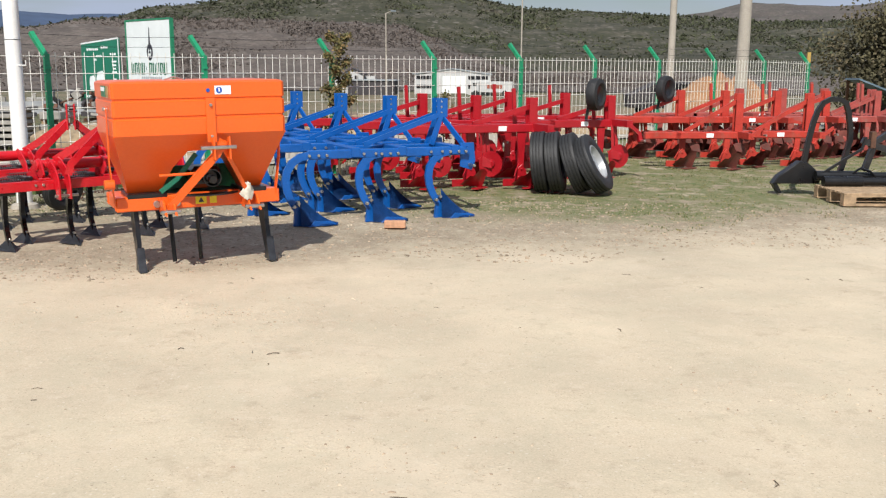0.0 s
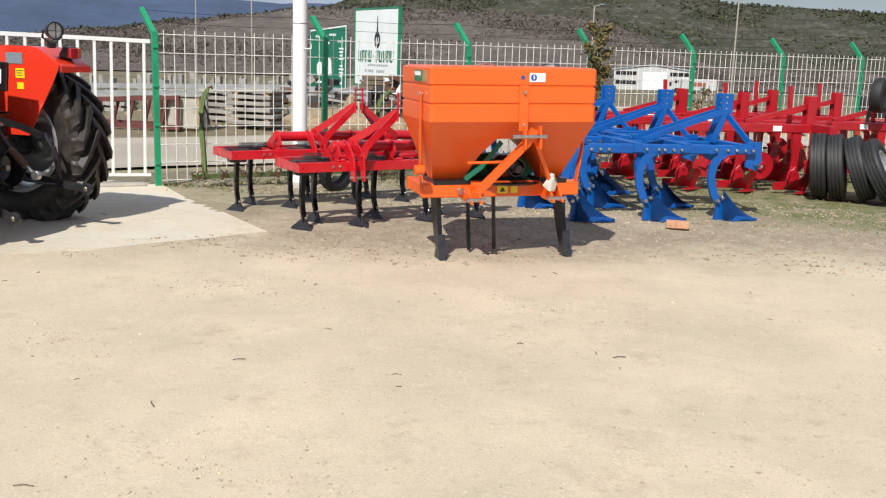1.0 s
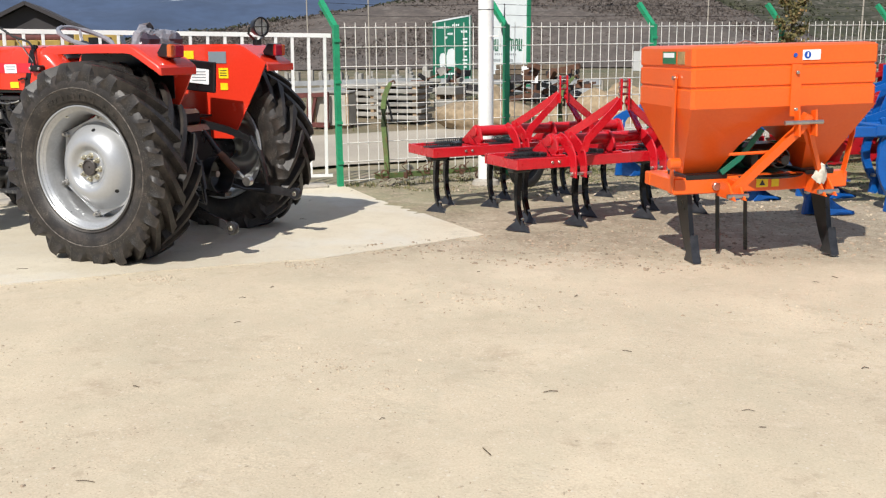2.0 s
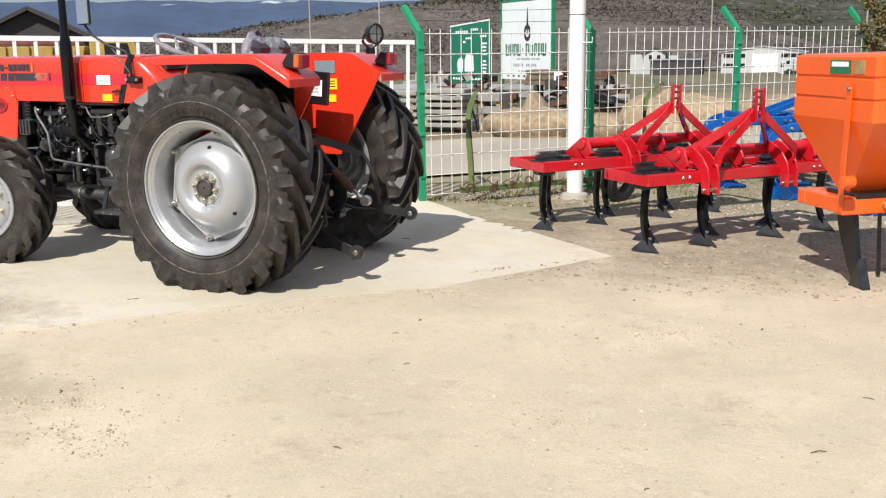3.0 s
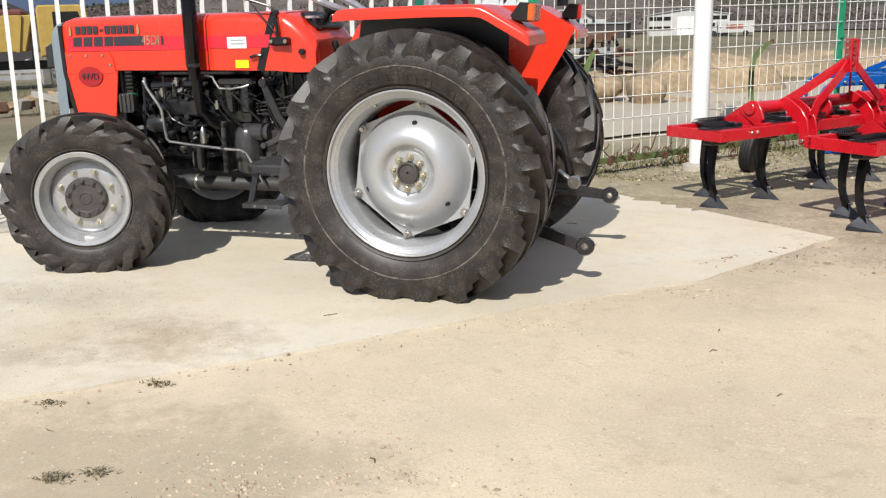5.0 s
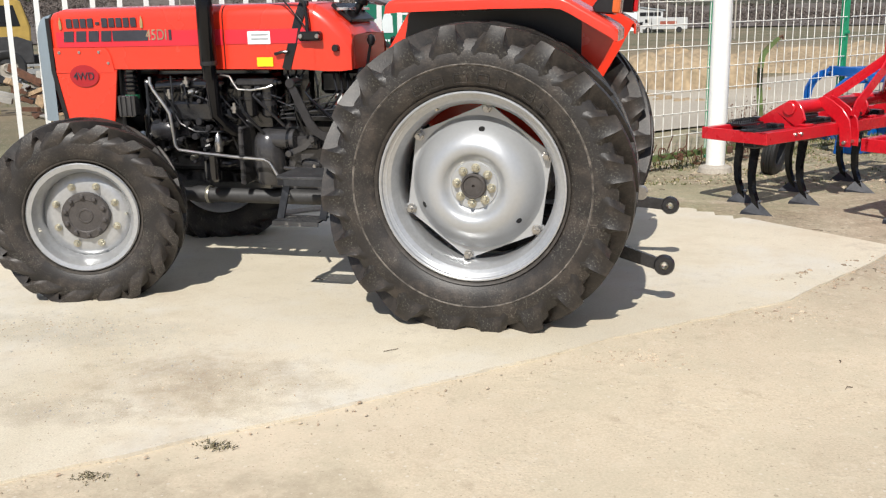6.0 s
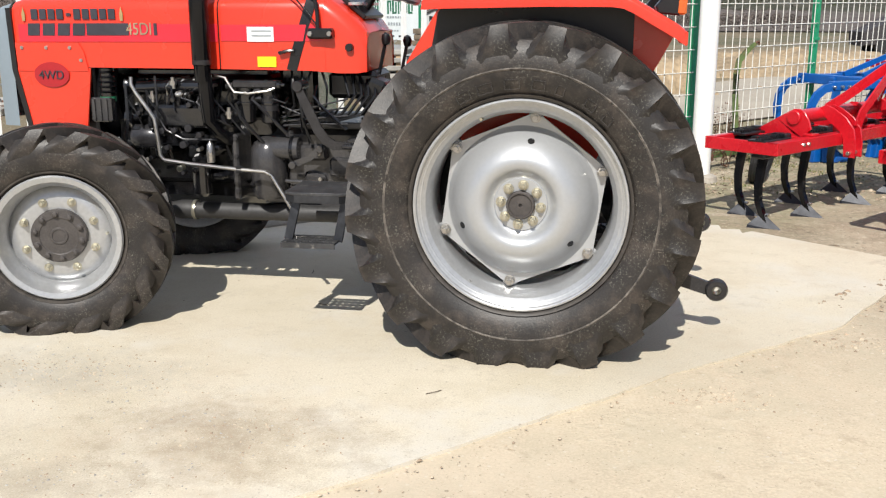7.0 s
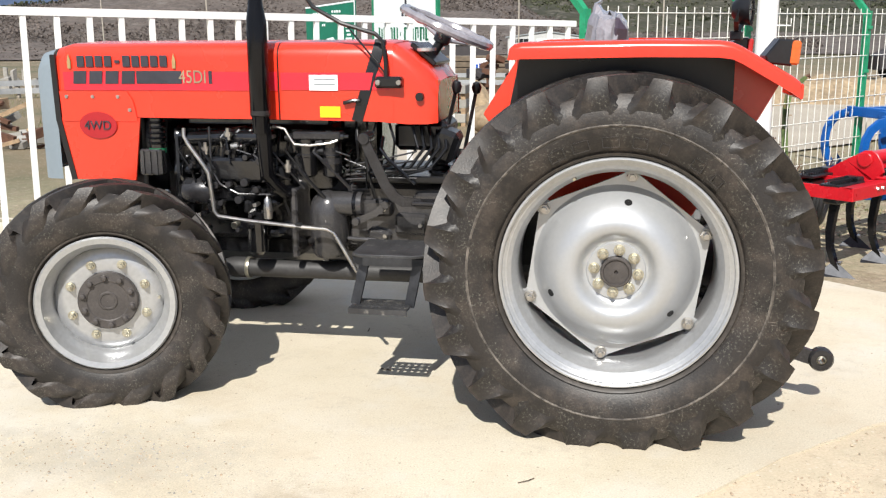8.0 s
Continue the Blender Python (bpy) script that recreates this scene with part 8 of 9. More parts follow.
def scatter_stones():
    rnd = random.Random(11)
    fine, coarse, dark, grit = [], [], [], []
    for _ in range(11000):                                  # open yard
        x, y = rnd.uniform(-7.5, 5.5), 2.2 + 6.0 * rnd.random() ** 1.2
        keep = 0.5 + 0.5 * noise.noise(Vector((x * 0.8, y * 0.8, 2)))
        if rnd.random() > keep * (0.35 if on_slab(x, y) else 1.0):
            continue
        r = 0.0022 + 0.0038 * rnd.random() ** 4
        shape = stone_shape(rnd, Vector((x, y, ground_z(x, y) if not on_slab(x, y) else 0.012)), r)
        (dark if rnd.random() < 0.25 else fine).append(shape)
    for _ in range(16000):                                  # gravel bed round the machines
        x, y = rnd.uniform(-4.6, 5.5), rnd.uniform(5.6, 11.5)
        if on_slab(x, y) or y < 6.7 or y - 0.45 * x + 0.9 * noise.noise(Vector((x * 0.6, y * 0.6, 0))) < 7.9:
            continue
        r = 0.006 + 0.014 * rnd.random() ** 3
        (dark if rnd.random() < 0.30 else coarse).append(stone_shape(rnd, Vector((x, y, ground_z(x, y))), r))
    for cx, cy, n, rad in ((-5.05, 4.05, 420, 0.42), (-5.45, 3.85, 420, 0.30), (-4.75, 3.75, 260, 0.20), (-3.9, 3.3, 260, 0.5), (-4.9, 5.55, 200, 0.18), (-4.3, 6.25, 160, 0.16), (-2.9, 5.9, 500, 0.7), (-1.0, 6.2, 500, 0.9), (0.2, 4.2, 200, 0.6), (-1.6, 3.6, 260, 0.5), (2.2, 5.2, 200, 0.8), (-3.1, 4.6, 220, 0.4)):
        for _ in range(n):                                  # little heaps of loose rubble
            a, q = rnd.uniform(0, 6.3), rad * rnd.random() ** 1.2
            x, y = cx + q * math.cos(a) * 1.4, cy + q * math.sin(a) * 0.7
            z = 0.012 if on_slab(x, y) else ground_z(x, y)
            (fine if rnd.random() < 0.78 else dark).append(stone_shape(rnd, Vector((x, y, z)), 0.0030 + 0.0085 * rnd.random() ** 3.5))
    for _ in range(700):                                    # pale stones along the foot of the fence
        x, y = rnd.uniform(-6.2, -0.6), 0.0
        y = 9.25 + 0.25 * (x + 6.2) * 0.5 + rnd.gauss(0, 0.38)
        if on_slab(x, y):
            continue
        fine.append(stone_shape(rnd, Vector((x, y, ground_z(x, y))), 0.006 + 0.018 * rnd.random() ** 3))
    for cx, cy, n, rx, ry in ((-7.42, 5.42, 1100, 0.6, 0.28), (-6.50, 4.98, 420, 0.55, 0.3), (-6.95, 4.65, 260, 0.5, 0.15), (-7.0, 5.15, 200, 0.6, 0.3)):
        for _ in range(n):                                  # loose grit on the concrete
            x, y = cx + rnd.gauss(0, 0.45) * rx, cy + rnd.gauss(0, 0.45) * ry
            z = 0.012 if on_slab(x, y) else ground_z(x, y)
            (fine if rnd.random() < 0.35 else grit if rnd.random() < 0.6 else dark).append(stone_shape(rnd, Vector((x, y, z)), 0.0018 + 0.0045 * rnd.random() ** 3.5))
    edge = ((-3.61, 7.58), (-4.35, 6.40), (-4.92, 5.90), (-5.54, 5.27), (-6.00, 4.80), (-6.69, 4.17), (-7.8, 3.2))
    for _ in range(300):                                   # crumbs along the edge of the concrete
        i = rnd.randrange(len(edge) - 1)
        f = rnd.random()
        x, y = edge[i][0] + (edge[i + 1][0] - edge[i][0]) * f + rnd.gauss(0.03, 0.10), edge[i][1] + (edge[i + 1][1] - edge[i][1]) * f + rnd.gauss(-0.02, 0.03)
        (dark if rnd.random() < 0.2 else fine).append(stone_shape(rnd, Vector((x, y, max(0.006, ground_z(x, y)))), 0.0025 + 0.006 * rnd.random() ** 3))
    stuff_mesh("pebbles", "small pale pebbles strewn over the dirt yard", "gravel", M_PEBBLE, fine)
    stuff_mesh("gravel", "coarse grey-brown gravel round the machines", "gravel", surface("gravel_stone", (0.28, 0.22, 0.155), 0.9, var=0.35, scale=12), coarse)
    stuff_mesh("grit", "fine grey grit in loose patches on the concrete", "gravel", surface("grey_grit", (0.36, 0.34, 0.30), 0.9, var=0.3, scale=14), grit)
    stuff_mesh("clods", "dark crumbs of soil and grit on the yard", "gravel", surface("soil_crumb", (0.36, 0.275, 0.195), 0.95, var=0.3, scale=12), dark)


scatter_stones()


def scatter_twigs():
    rnd = random.Random(5)
    shapes = []
    for _ in range(90):
        x, y = rnd.uniform(-7, 5), 2.9 + 7.5 * rnd.random()
        z = 0.012 if on_slab(x, y) else ground_z(x, y)
        a, length, r = rnd.uniform(0, 6.3), rnd.uniform(0.02, 0.07), rnd.uniform(0.001, 0.0022)
        d = Vector((math.cos(a), math.sin(a), 0))
        u = Vector((-d.y, d.x, 0))
        p = Vector((x, y, z + 0.001))
        m1 = p + d * length * 0.5 + u * rnd.uniform(-0.012, 0.012) + Vector((0, 0, 0.004))
        q = p + d * length
        vs = []
        for c in (p, m1, q):
            vs += [c - u * r, c + u * r, c + Vector((0, 0, 2 * r))]
        fs = []
        for i in (0, 3):
            fs += [(i, i + 3, i + 5, i + 2), (i + 1, i + 2, i + 5, i + 4)]
        shapes.append((vs, fs))
    stuff_mesh("twigs", "dry twigs and straws lying on the dirt", "twigs", M_TWIG, shapes)


scatter_twigs()


def blade(rnd, p, h, w, lean):
    a = rnd.uniform(0, 6.3)
    d, u = Vector((math.cos(a), math.sin(a), 0)), Vector((-math.sin(a), math.cos(a), 0))
    mid = p + d * lean * h * 0.35 + Vector((0, 0, h * 0.6))
    tip = p + d * lean * h + Vector((0, 0, h * rnd.uniform(0.75, 1.0)))
    return [p - u * w, p + u * w, mid - u * w * 0.7, mid + u * w * 0.7, tip], [(0, 1, 3, 2), (2, 3, 4)]


def scatter_grass():
    rnd = random.Random(21)
    shapes, dry = [], []

    def tuft(x, y, h, n):
        z = 0.012 if on_slab(x, y) else (ground_z(x, y) if y < 60 else rise(x, y))
        for _ in range(n):
            s = blade(rnd, Vector((x + rnd.gauss(0, 0.02), y + rnd.gauss(0, 0.02), z)), h * rnd.uniform(0.5, 1.2), 0.0038, rnd.uniform(0.2, 0.9))
            (dry if rnd.random() < 0.35 else shapes).append(s)
    for _ in range(9000):                                   # turf below the row of machines
        x = rnd.uniform(-2.5, 8.5)
        y = rnd.uniform(8.0, 17)
        e = y - 0.9 * max(0.0, x - 2.3) - 9.8 + 0.8 * noise.noise(Vector((x * 0.7, y * 0.7, 4))) - max(0.0, -0.6 - x)
        if e < 0 or noise.noise(Vector((x * 1.6, y * 1.6, 8))) < -0.12:
            continue
        tuft(x, y, 0.022, 4)
    for _ in range(4200):                                   # along the fence foot
        s, o = rnd.uniform(-0.2, 18), -abs(rnd.gauss(0.0, 0.7)) + 0.1
        p = on_fence(s, o)
        if on_slab(p.x, p.y) or noise.noise(Vector((p.x * 2.2, p.y * 2.2, 3))) < 0.0:
            continue
        tuft(p.x, p.y, 0.045 if abs(o) < 0.25 else 0.022, 5)
    weeds = []
    for x, y, h, n in ((-6.50, 4.22, 0.016, 60), (-6.225, 4.50, 0.018, 70), (-6.06, 3.73, 0.018, 90), (-5.97, 3.80, 0.018, 60), (-5.70, 3.66, 0.012, 40)):
        for _ in range(n):                                  # small dark weeds by the concrete edge
            px, py = x + rnd.gauss(0, 0.030), y + rnd.gauss(0, 0.016)
            weeds.append(blade(rnd, Vector((px, py, ground_z(px, py))), h * rnd.uniform(0.3, 1.0), 0.003, rnd.uniform(0.8, 2.4)))
    stuff_mesh("dry_weeds", "small withered weeds at the edge of the concrete", "weeds", surface("withered_weed", (0.17, 0.145, 0.085), 0.9, var=0.4, scale=30), weeds)
    for _ in range(2600):                                   # rough grass beyond the lane
        x, y = rnd.uniform(-26, 6), rnd.uniform(14, 34)
        if (Vector((x, y, 0)) - FENCE_A).dot(FENCE_N) < 5.4:
            continue
        tuft(x, y, 0.14, 3)
    stuff_mesh("grass", "short green grass in thin tufts", "grass", M_GRASS, shapes)
    stuff_mesh("dry_grass", "dry yellow blades among the grass", "grass", surface("dry_blade", (0.30, 0.24, 0.12), 0.85, var=0.25, scale=5), dry)


scatter_grass()


def scatter_weeds():
    rnd = random.Random(33)
    shapes = []
    for _ in range(150):
        s = rnd.choice((rnd.gauss(2.75, 0.16), rnd.gauss(2.75, 0.16), rnd.uniform(3.5, 9.0)))
        p = on_fence(s, rnd.uniform(0.05, 0.35))
        h = rnd.uniform(0.15, 0.5)
        d = Vector((rnd.gauss(0, 0.12), rnd.gauss(0, 0.12), 1)) * h
        u = Vector((0.004, 0.003, 0))
        shapes.append(([p - u, p + u, p + d], [(0, 1, 2)]))
        for _ in range(9):
            q = p + d * rnd.uniform(0.35, 1.0)
            e = Vector((rnd.gauss(0, 1), rnd.gauss(0, 1), rnd.gauss(0.3, 0.8))).normalized() * rnd.uniform(0.012, 0.03)
            v = Vector((-e.y, e.x, rnd.uniform(-0.01, 0.01))) * 0.5
            shapes.append(([q, q + e * 0.5 + v, q + e, q + e * 0.5 - v], [(0, 1, 2, 3)]))
    stuff_mesh("weeds", "dry reddish weeds growing through the fence foot", "weeds", surface("dry_weed", (0.16, 0.085, 0.055), 0.9, var=0.35, scale=9), shapes)


scatter_weeds()


def scatter_litter():
    rnd = random.Random(41)
    shapes = []
    for _ in range(4200):                                   # dead leaves and straw by the fence and under the machines
        s, o = rnd.uniform(0.0, 9), -abs(rnd.gauss(0.2, 0.9))
        p = on_fence(s, o)
        if on_slab(p.x, p.y):
            continue
        p.z = ground_z(p.x, p.y) + 0.003
        a, q = rnd.uniform(0, 6.3), rnd.uniform(0.006, 0.022)
        d, u = Vector((math.cos(a), math.sin(a), rnd.uniform(-0.2, 0.5))) * q, Vector((-math.sin(a), math.cos(a), rnd.uniform(-0.3, 0.3))) * q * 0.5
        shapes.append(([p - d, p + u, p + d, p - u], [(0, 1, 2, 3)]))
    stuff_mesh("leaf_litter", "dead brown leaves and straw strewn along the fence", "litter", surface("dead_leaf", (0.17, 0.125, 0.08), 0.9, var=0.4, scale=20), shapes)


scatter_litter()

# ---------------------------------------------------------------- trees and shrubs


def build_tree(name, label, base, high, spread, trunk_r, leaves, leaf, material, low=0.25, seed=1, limbs=14, column=True):
    rnd = random.Random(seed)
    tr = thing(name, label, "tree", Matrix.Translation(base))
    bm = bmesh.new()
    bend = [Vector((0.04 * high * noise.noise(Vector((i, seed, 0))), 0.04 * high * noise.noise(Vector((i, seed, 7))), high * 0.95 * i / 6)) for i in range(7)]
    bend[0] = Vector((0, 0, -0.05))
    add_pipe(bm, bend, trunk_r, 7, trunk_r * 0.25)
    tips = []
    for k in range(limbs):
        f = low + (0.95 - low) * (k + rnd.random()) / limbs
        i = min(5, int(f * 6))
        p = bend[i].lerp(bend[i + 1], f * 6 - i)
        a = k * 2.4 + rnd.uniform(-0.4, 0.4)
        reach = spread * rnd.uniform(0.55, 1.1) * ((1.15 - 0.65 * f) if column else math.sin(math.pi * (0.2 + 0.75 * f)))
        q = p + Vector((math.cos(a) * reach, math.sin(a) * reach, reach * rnd.uniform(0.4, 1.2) if column else reach * rnd.uniform(-0.1, 0.5)))
        m1 = p.lerp(q, 0.5) + Vector((rnd.gauss(0, 0.06), rnd.gauss(0, 0.06), rnd.gauss(0, 0.04))) * spread
        add_pipe(bm, [p, m1, q], trunk_r * 0.35, 5, trunk_r * 0.10)
        tips += [(m1, q)] * 3 + [(p, m1)]
    part("trunk", bm, M_SHRUB, tr)
    verts, faces = [], []
    for _ in range(leaves):
        a, b = rnd.choice(tips)
        c = a.lerp(b, rnd.uniform(0.2, 1.15)) + Vector((rnd.gauss(0, 1), rnd.gauss(0, 1), rnd.gauss(0, 1))) * spread * 0.13
        d = Vector((rnd.gauss(0, 1), rnd.gauss(0, 1), rnd.gauss(0.2, 1))).normalized() * leaf * rnd.uniform(0.6, 1.3)
        v = d.cross(Vector((rnd.gauss(0, 1), rnd.gauss(0, 1), rnd.gauss(0, 1)))).normalized() * leaf * 0.36
        n = len(verts)
        verts += [c - d * 0.5, c + v, c + d * 0.5 + v * 0.2, c - v]
        faces.append((n, n + 1, n + 2, n + 3))
    me = bpy.data.meshes.new("crown")
    me.from_pydata(verts, [], faces)
    me.materials.append(material)
    cr = new("crown", me)
    cr.parent = tr
    return tr


build_tree("sapling", "slim young tree with sparse brownish leaves against a fence post", on_fence(5.62, -0.18), 2.05, 0.25, 0.020, 3400, 0.046, M_LEAF, low=0.10, seed=3, limbs=22)
build_tree("shrub", "small leafy shrub just outside the fence", (-0.72, 14.6, 0.02), 1.15, 0.22, 0.014, 220, 0.05, M_LEAF, low=0.35, seed=5, limbs=12)
M_OLIVE = surface("dark_needles", (0.085, 0.076, 0.038), 0.85, var=0.4, scale=1.3, second=(0.18, 0.13, 0.075), cover=0.40)
build_tree("evergreen_tree", "broad dark evergreen tree beyond the fence end", (10.1, 26.8, 0.0), 3.2, 2.3, 0.14, 42000, 0.10, M_OLIVE, low=0.10, seed=8, limbs=70, column=False)
build_tree("evergreen_tree", "broad dark evergreen tree beyond the fence end", (13.6, 29.5, -0.1), 3.8, 2.6, 0.15, 26000, 0.13, M_OLIVE, low=0.1, seed=9, limbs=56, column=False)


def build_tarp():
    tp = thing("lean_to", "grey-blue sheet-metal lean-to under the dark tree", "shed", Matrix.Translation((8.55, 24.6, 0.0)))
    part("roof_sheet", bar([(-0.75, 0, 1.32), (0.2, 0, 0.95), (1.6, 0, 0.85)], 1.1, 0.04), surface("sheet_bluegrey", (0.10, 0.15, 0.19), 0.5, var=0.2, scale=3), tp)
    for x in (-0.7, 0.4, 1.5):
        for y in (-0.5, 0.5):
            part("post", bar([(x, y, 0), (x, y, 1.30 if x < 0 else 0.93 if x < 1 else 0.86)], 0.06, 0.06, up=(1, 0, 0)), M_RUST, tp)
    part("board_wall", box((0.5, 0.5, 0.42), (2.2, 0.03, 0.80)), M_ROOF, tp)
    po = thing("marker_post", "wooden post with a yellow top at the fence end", "post", Matrix.Translation(on_fence(18.55, 0.1)))
    part("shaft", bar([(0, 0, -0.05), (0, 0, 1.45)], 0.07, 0.07, up=(1, 0, 0)), M_CONC, po)
    part("top", bar([(0, 0, 1.45), (0, 0, 1.84)], 0.074, 0.074, up=(1, 0, 0)), M_TYELLOW, po, "yellow painted top")


build_tarp()

# ---------------------------------------------------------------- signs beyond the lane


def board_frame(tl, tr_, drop):
    """Axes of a standing board from its two top corners: x along, y out of the back, z up."""
    a, b = Vector(tl), Vector(tr_)
    ex = (b - a)
    w = ex.length
    ex.normalize()
    m = Matrix.Translation(a.lerp(b, 0.5)) @ Matrix.Rotation(math.atan2(ex.y, ex.x), 4, "Z")
    return m, w


def build_white_sign():
    m, w = board_frame((-12.45, 29.5, 0), (-10.36, 27.85, 0), 2.3)
    sg = thing("billboard", "white advertising board with green frame and lettering shapes", "sign", m)
    top, low = 2.84, 0.56
    part("board", box((0, 0, (top + low) / 2), (w, 0.04, top - low), bev=0.004), M_CLOTH, sg, "white printed sheet")
    for x in (-w / 2 - 0.04, w / 2 + 0.05):
        part("post", box((x, 0.02, 1.42), (0.09, 0.09, 2.96)), M_SIGNFRAME, sg, "green steel post")
    part("top_rail", box((0, 0.02, top + 0.045), (w, 0.05, 0.05)), M_SIGNFRAME, sg)
    y = -0.024
    part("ornament", prism([(-0.03, 1.98), (0.03, 1.98), (0.05, 2.15), (0.012, 2.66), (-0.012, 2.66), (-0.05, 2.15)], 0.006, Matrix.Translation((0.1, y, 0))), M_DARK_INK, sg)
    bm = bmesh.new()
    add_lathe(bm, [(0, 0.10), (-0.004, 0.15), (0, 0.20)], 20)
    ob = part("ornament", bm, M_DARK_INK, sg)
    ob.data.transform(Matrix.Translation((0.1, y, 1.93)) @ Matrix.Diagonal((0.95, 1, 1.25, 1)))
    ob = part("ornament", disc((0, 0, 0), 0.05, 0.006, seg=12), M_DARK_INK, sg)
    ob.data.transform(Matrix.Translation((0.1, y, 1.93)))
    for k, ww in enumerate((0.20, 0.20, 0.20, 0.22, 0.08, 0.20, 0.22, 0.17, 0.22, 0.22)):
        x = -1.02 + k * 0.226
        hh = 0.36 if ww > 0.1 else 0.10
        bm = bmesh.new()
        add_box(bm, (x - ww * 0.3, y, 1.44), (ww * 0.34, 0.006, hh))
        if ww > 0.1:
            add_box(bm, (x + ww * 0.28, y, 1.44 + 0.03 * (k % 2)), (ww * 0.26, 0.006, hh * 0.8))
            add_box(bm, (x, y, 1.44 + hh * (0.42 if k % 3 else -0.42)), (ww * 0.7, 0.006, hh * 0.13))
        part("name_mark", bm, M_DKGREEN_INK, sg)
    for x0, n, z, hh in ((-0.42, 11, 1.17, 0.06), (-0.62, 5, 0.99, 0.08), (0.08, 5, 0.99, 0.08), (-0.35, 8, 0.81, 0.04)):
        for k in range(n):
            part("text_bar", box((x0 + k * 0.115, y, z), (0.075, 0.005, hh)), M_MUTED, sg)
    for k in range(7):
        part("text_bar", box((-0.95 + k * 0.30, y, 0.665), (0.10, 0.005, 0.05)), M_DARK_INK, sg)


M_SIGNFRAME = surface("frame_green", (0.015, 0.20, 0.10), 0.5, var=0.15)
build_white_sign()


def build_green_sign():
    m, w = board_frame((-15.3, 32.07, 0), (-13.35, 30.8, 0), 2.0)
    sg = thing("notice_board", "dark green notice board with pale lines on two posts", "sign", m)
    part("board", prism([(-w / 2, 0.28), (w / 2, 0.30), (w / 2, 2.42), (-w / 2, 2.26)], 0.05, None, 0.004), M_SIGNGREEN, sg)
    part("edge", bar([(-w / 2, -0.028, 2.25), (w / 2, -0.028, 2.41)], 0.012, 0.05), M_CLOTH, sg)
    part("edge", bar([(w / 2 - 0.02, -0.028, 0.32), (w / 2 - 0.02, -0.028, 2.40)], 0.012, 0.04, up=(1, 0, 0)), M_CLOTH, sg)
    for x in (-0.62, 0.45):
        part("post", box((x, 0.05, 0.55), (0.13, 0.08, 1.2)), M_ROOF, sg)
    y = -0.030
    for k, (x, z, ww, hh) in enumerate(((-0.55, 1.02, 0.34, 0.36), (-0.02, 1.05, 0.52, 0.62), (0.08, 0.88, 0.36, 0.26), (-0.55, 0.80, 0.30, 0.16))):
        part("picture_patch", prism([(-ww / 2, -hh / 2), (ww / 2, -hh / 2), (ww / 2, hh * 0.30), (ww * 0.28, hh / 2), (-ww * 0.3, hh * 0.42), (-ww / 2, hh * 0.1)], 0.006, Matrix.Translation((x, y - 0.001 * k, z))), M_CLOTH, sg, "pale picture patch")
    for x, z, ww in ((-0.45, 2.06, 0.75), (0.30, 2.12, 0.45), (0.80, 1.90, 0.40), (-0.3, 1.72, 0.18), (-0.05, 1.84, 0.36)):
        n = max(2, int(ww / 0.11))
        for k in range(n):
            part("text_bar", box((x - ww / 2 + (k + 0.5) * ww / n, y, z), (ww / n * 0.65, 0.005, 0.07)), M_PAPER, sg)
    for k in range(9):
        if k != 4:
            part("text_bar", box((0.86, y, 1.66 - k * 0.115), (0.28 - 0.05 * (k % 3), 0.005, 0.055)), M_PAPER, sg)
    for k in range(12):
        part("text_bar", box((-0.95 + k * 0.165, y, 0.50), (0.11, 0.005, 0.07)), M_PAPER, sg)


build_green_sign()


def build_small_sign():
    sg = thing("small_sign", "small white sign with blue marks above scrap", "sign", Matrix.Translation((-8.45, 22.6, 0.0)) @ Matrix.Rotation(radians(-14), 4, "Z"))
    part("board", box((0, 0, 0.74), (0.46, 0.02, 0.38), bev=0.003), M_PAPER, sg)
    for x in (-0.15, 0.15):
        part("post", bar([(x, 0.02, 0), (x, 0.02, 0.7)], 0.04, 0.04, up=(1, 0, 0)), M_RUST, sg)
    for k in range(5):
        part("text_bar", box((-0.15 + k * 0.072, -0.013, 0.77 - 0.02 * (k % 2)), (0.045, 0.004, 0.11)), M_BLUE_INK, sg)
    for k in range(3):
        part("text_bar", box((-0.08 + k * 0.08, -0.013, 0.64), (0.06, 0.004, 0.03)), M_DARK_INK, sg)


build_small_sign()

# ---------------------------------------------------------------- heaps, rail, scrap and stacks outside


def build_mound(label, c, rx, ry, h, material, seed, cut=0.0, name="earth_mound"):
    bm = bmesh.new()
    n, m = 40, 15
    rows = []
    for j in range(m):
        f = j / (m - 1)
        row = []
        for i in range(n):
            a = 2 * math.pi * i / n
            q = f * (1 + 0.22 * noise.noise(Vector((math.cos(a) * 1.3, math.sin(a) * 1.3, seed))))
            x, y = math.cos(a) * rx * q, math.sin(a) * ry * q
            z = h * (1 - f ** 2.2) * (1 + 0.5 * noise.noise(Vector((x * 2.4, y * 2.4, seed + 3)))) + 0.05 * noise.noise(Vector((x * 7, y * 7, seed)))
            if cut and y < 0:
                z = h * max(0.0, 1 - f ** 6) * (0.85 + 0.3 * noise.noise(Vector((x * 3, y * 3, seed))))
            row.append(bm.verts.new((x, y, z - (0.05 if f == 1 else 0))))
        rows.append(row)
    for a, b in zip(rows, rows[1:]):
        for i in range(n):
            bm.faces.new((a[i], a[(i + 1) % n], b[(i + 1) % n], b[i]))
    bmesh.ops.remove_doubles(bm, verts=bm.verts[:], dist=0.001)
    ob = part(name, bm, material)
    ob.location = (c[0], c[1], rise(c[0], c[1]))
    return tagged(ob, label, "mound")


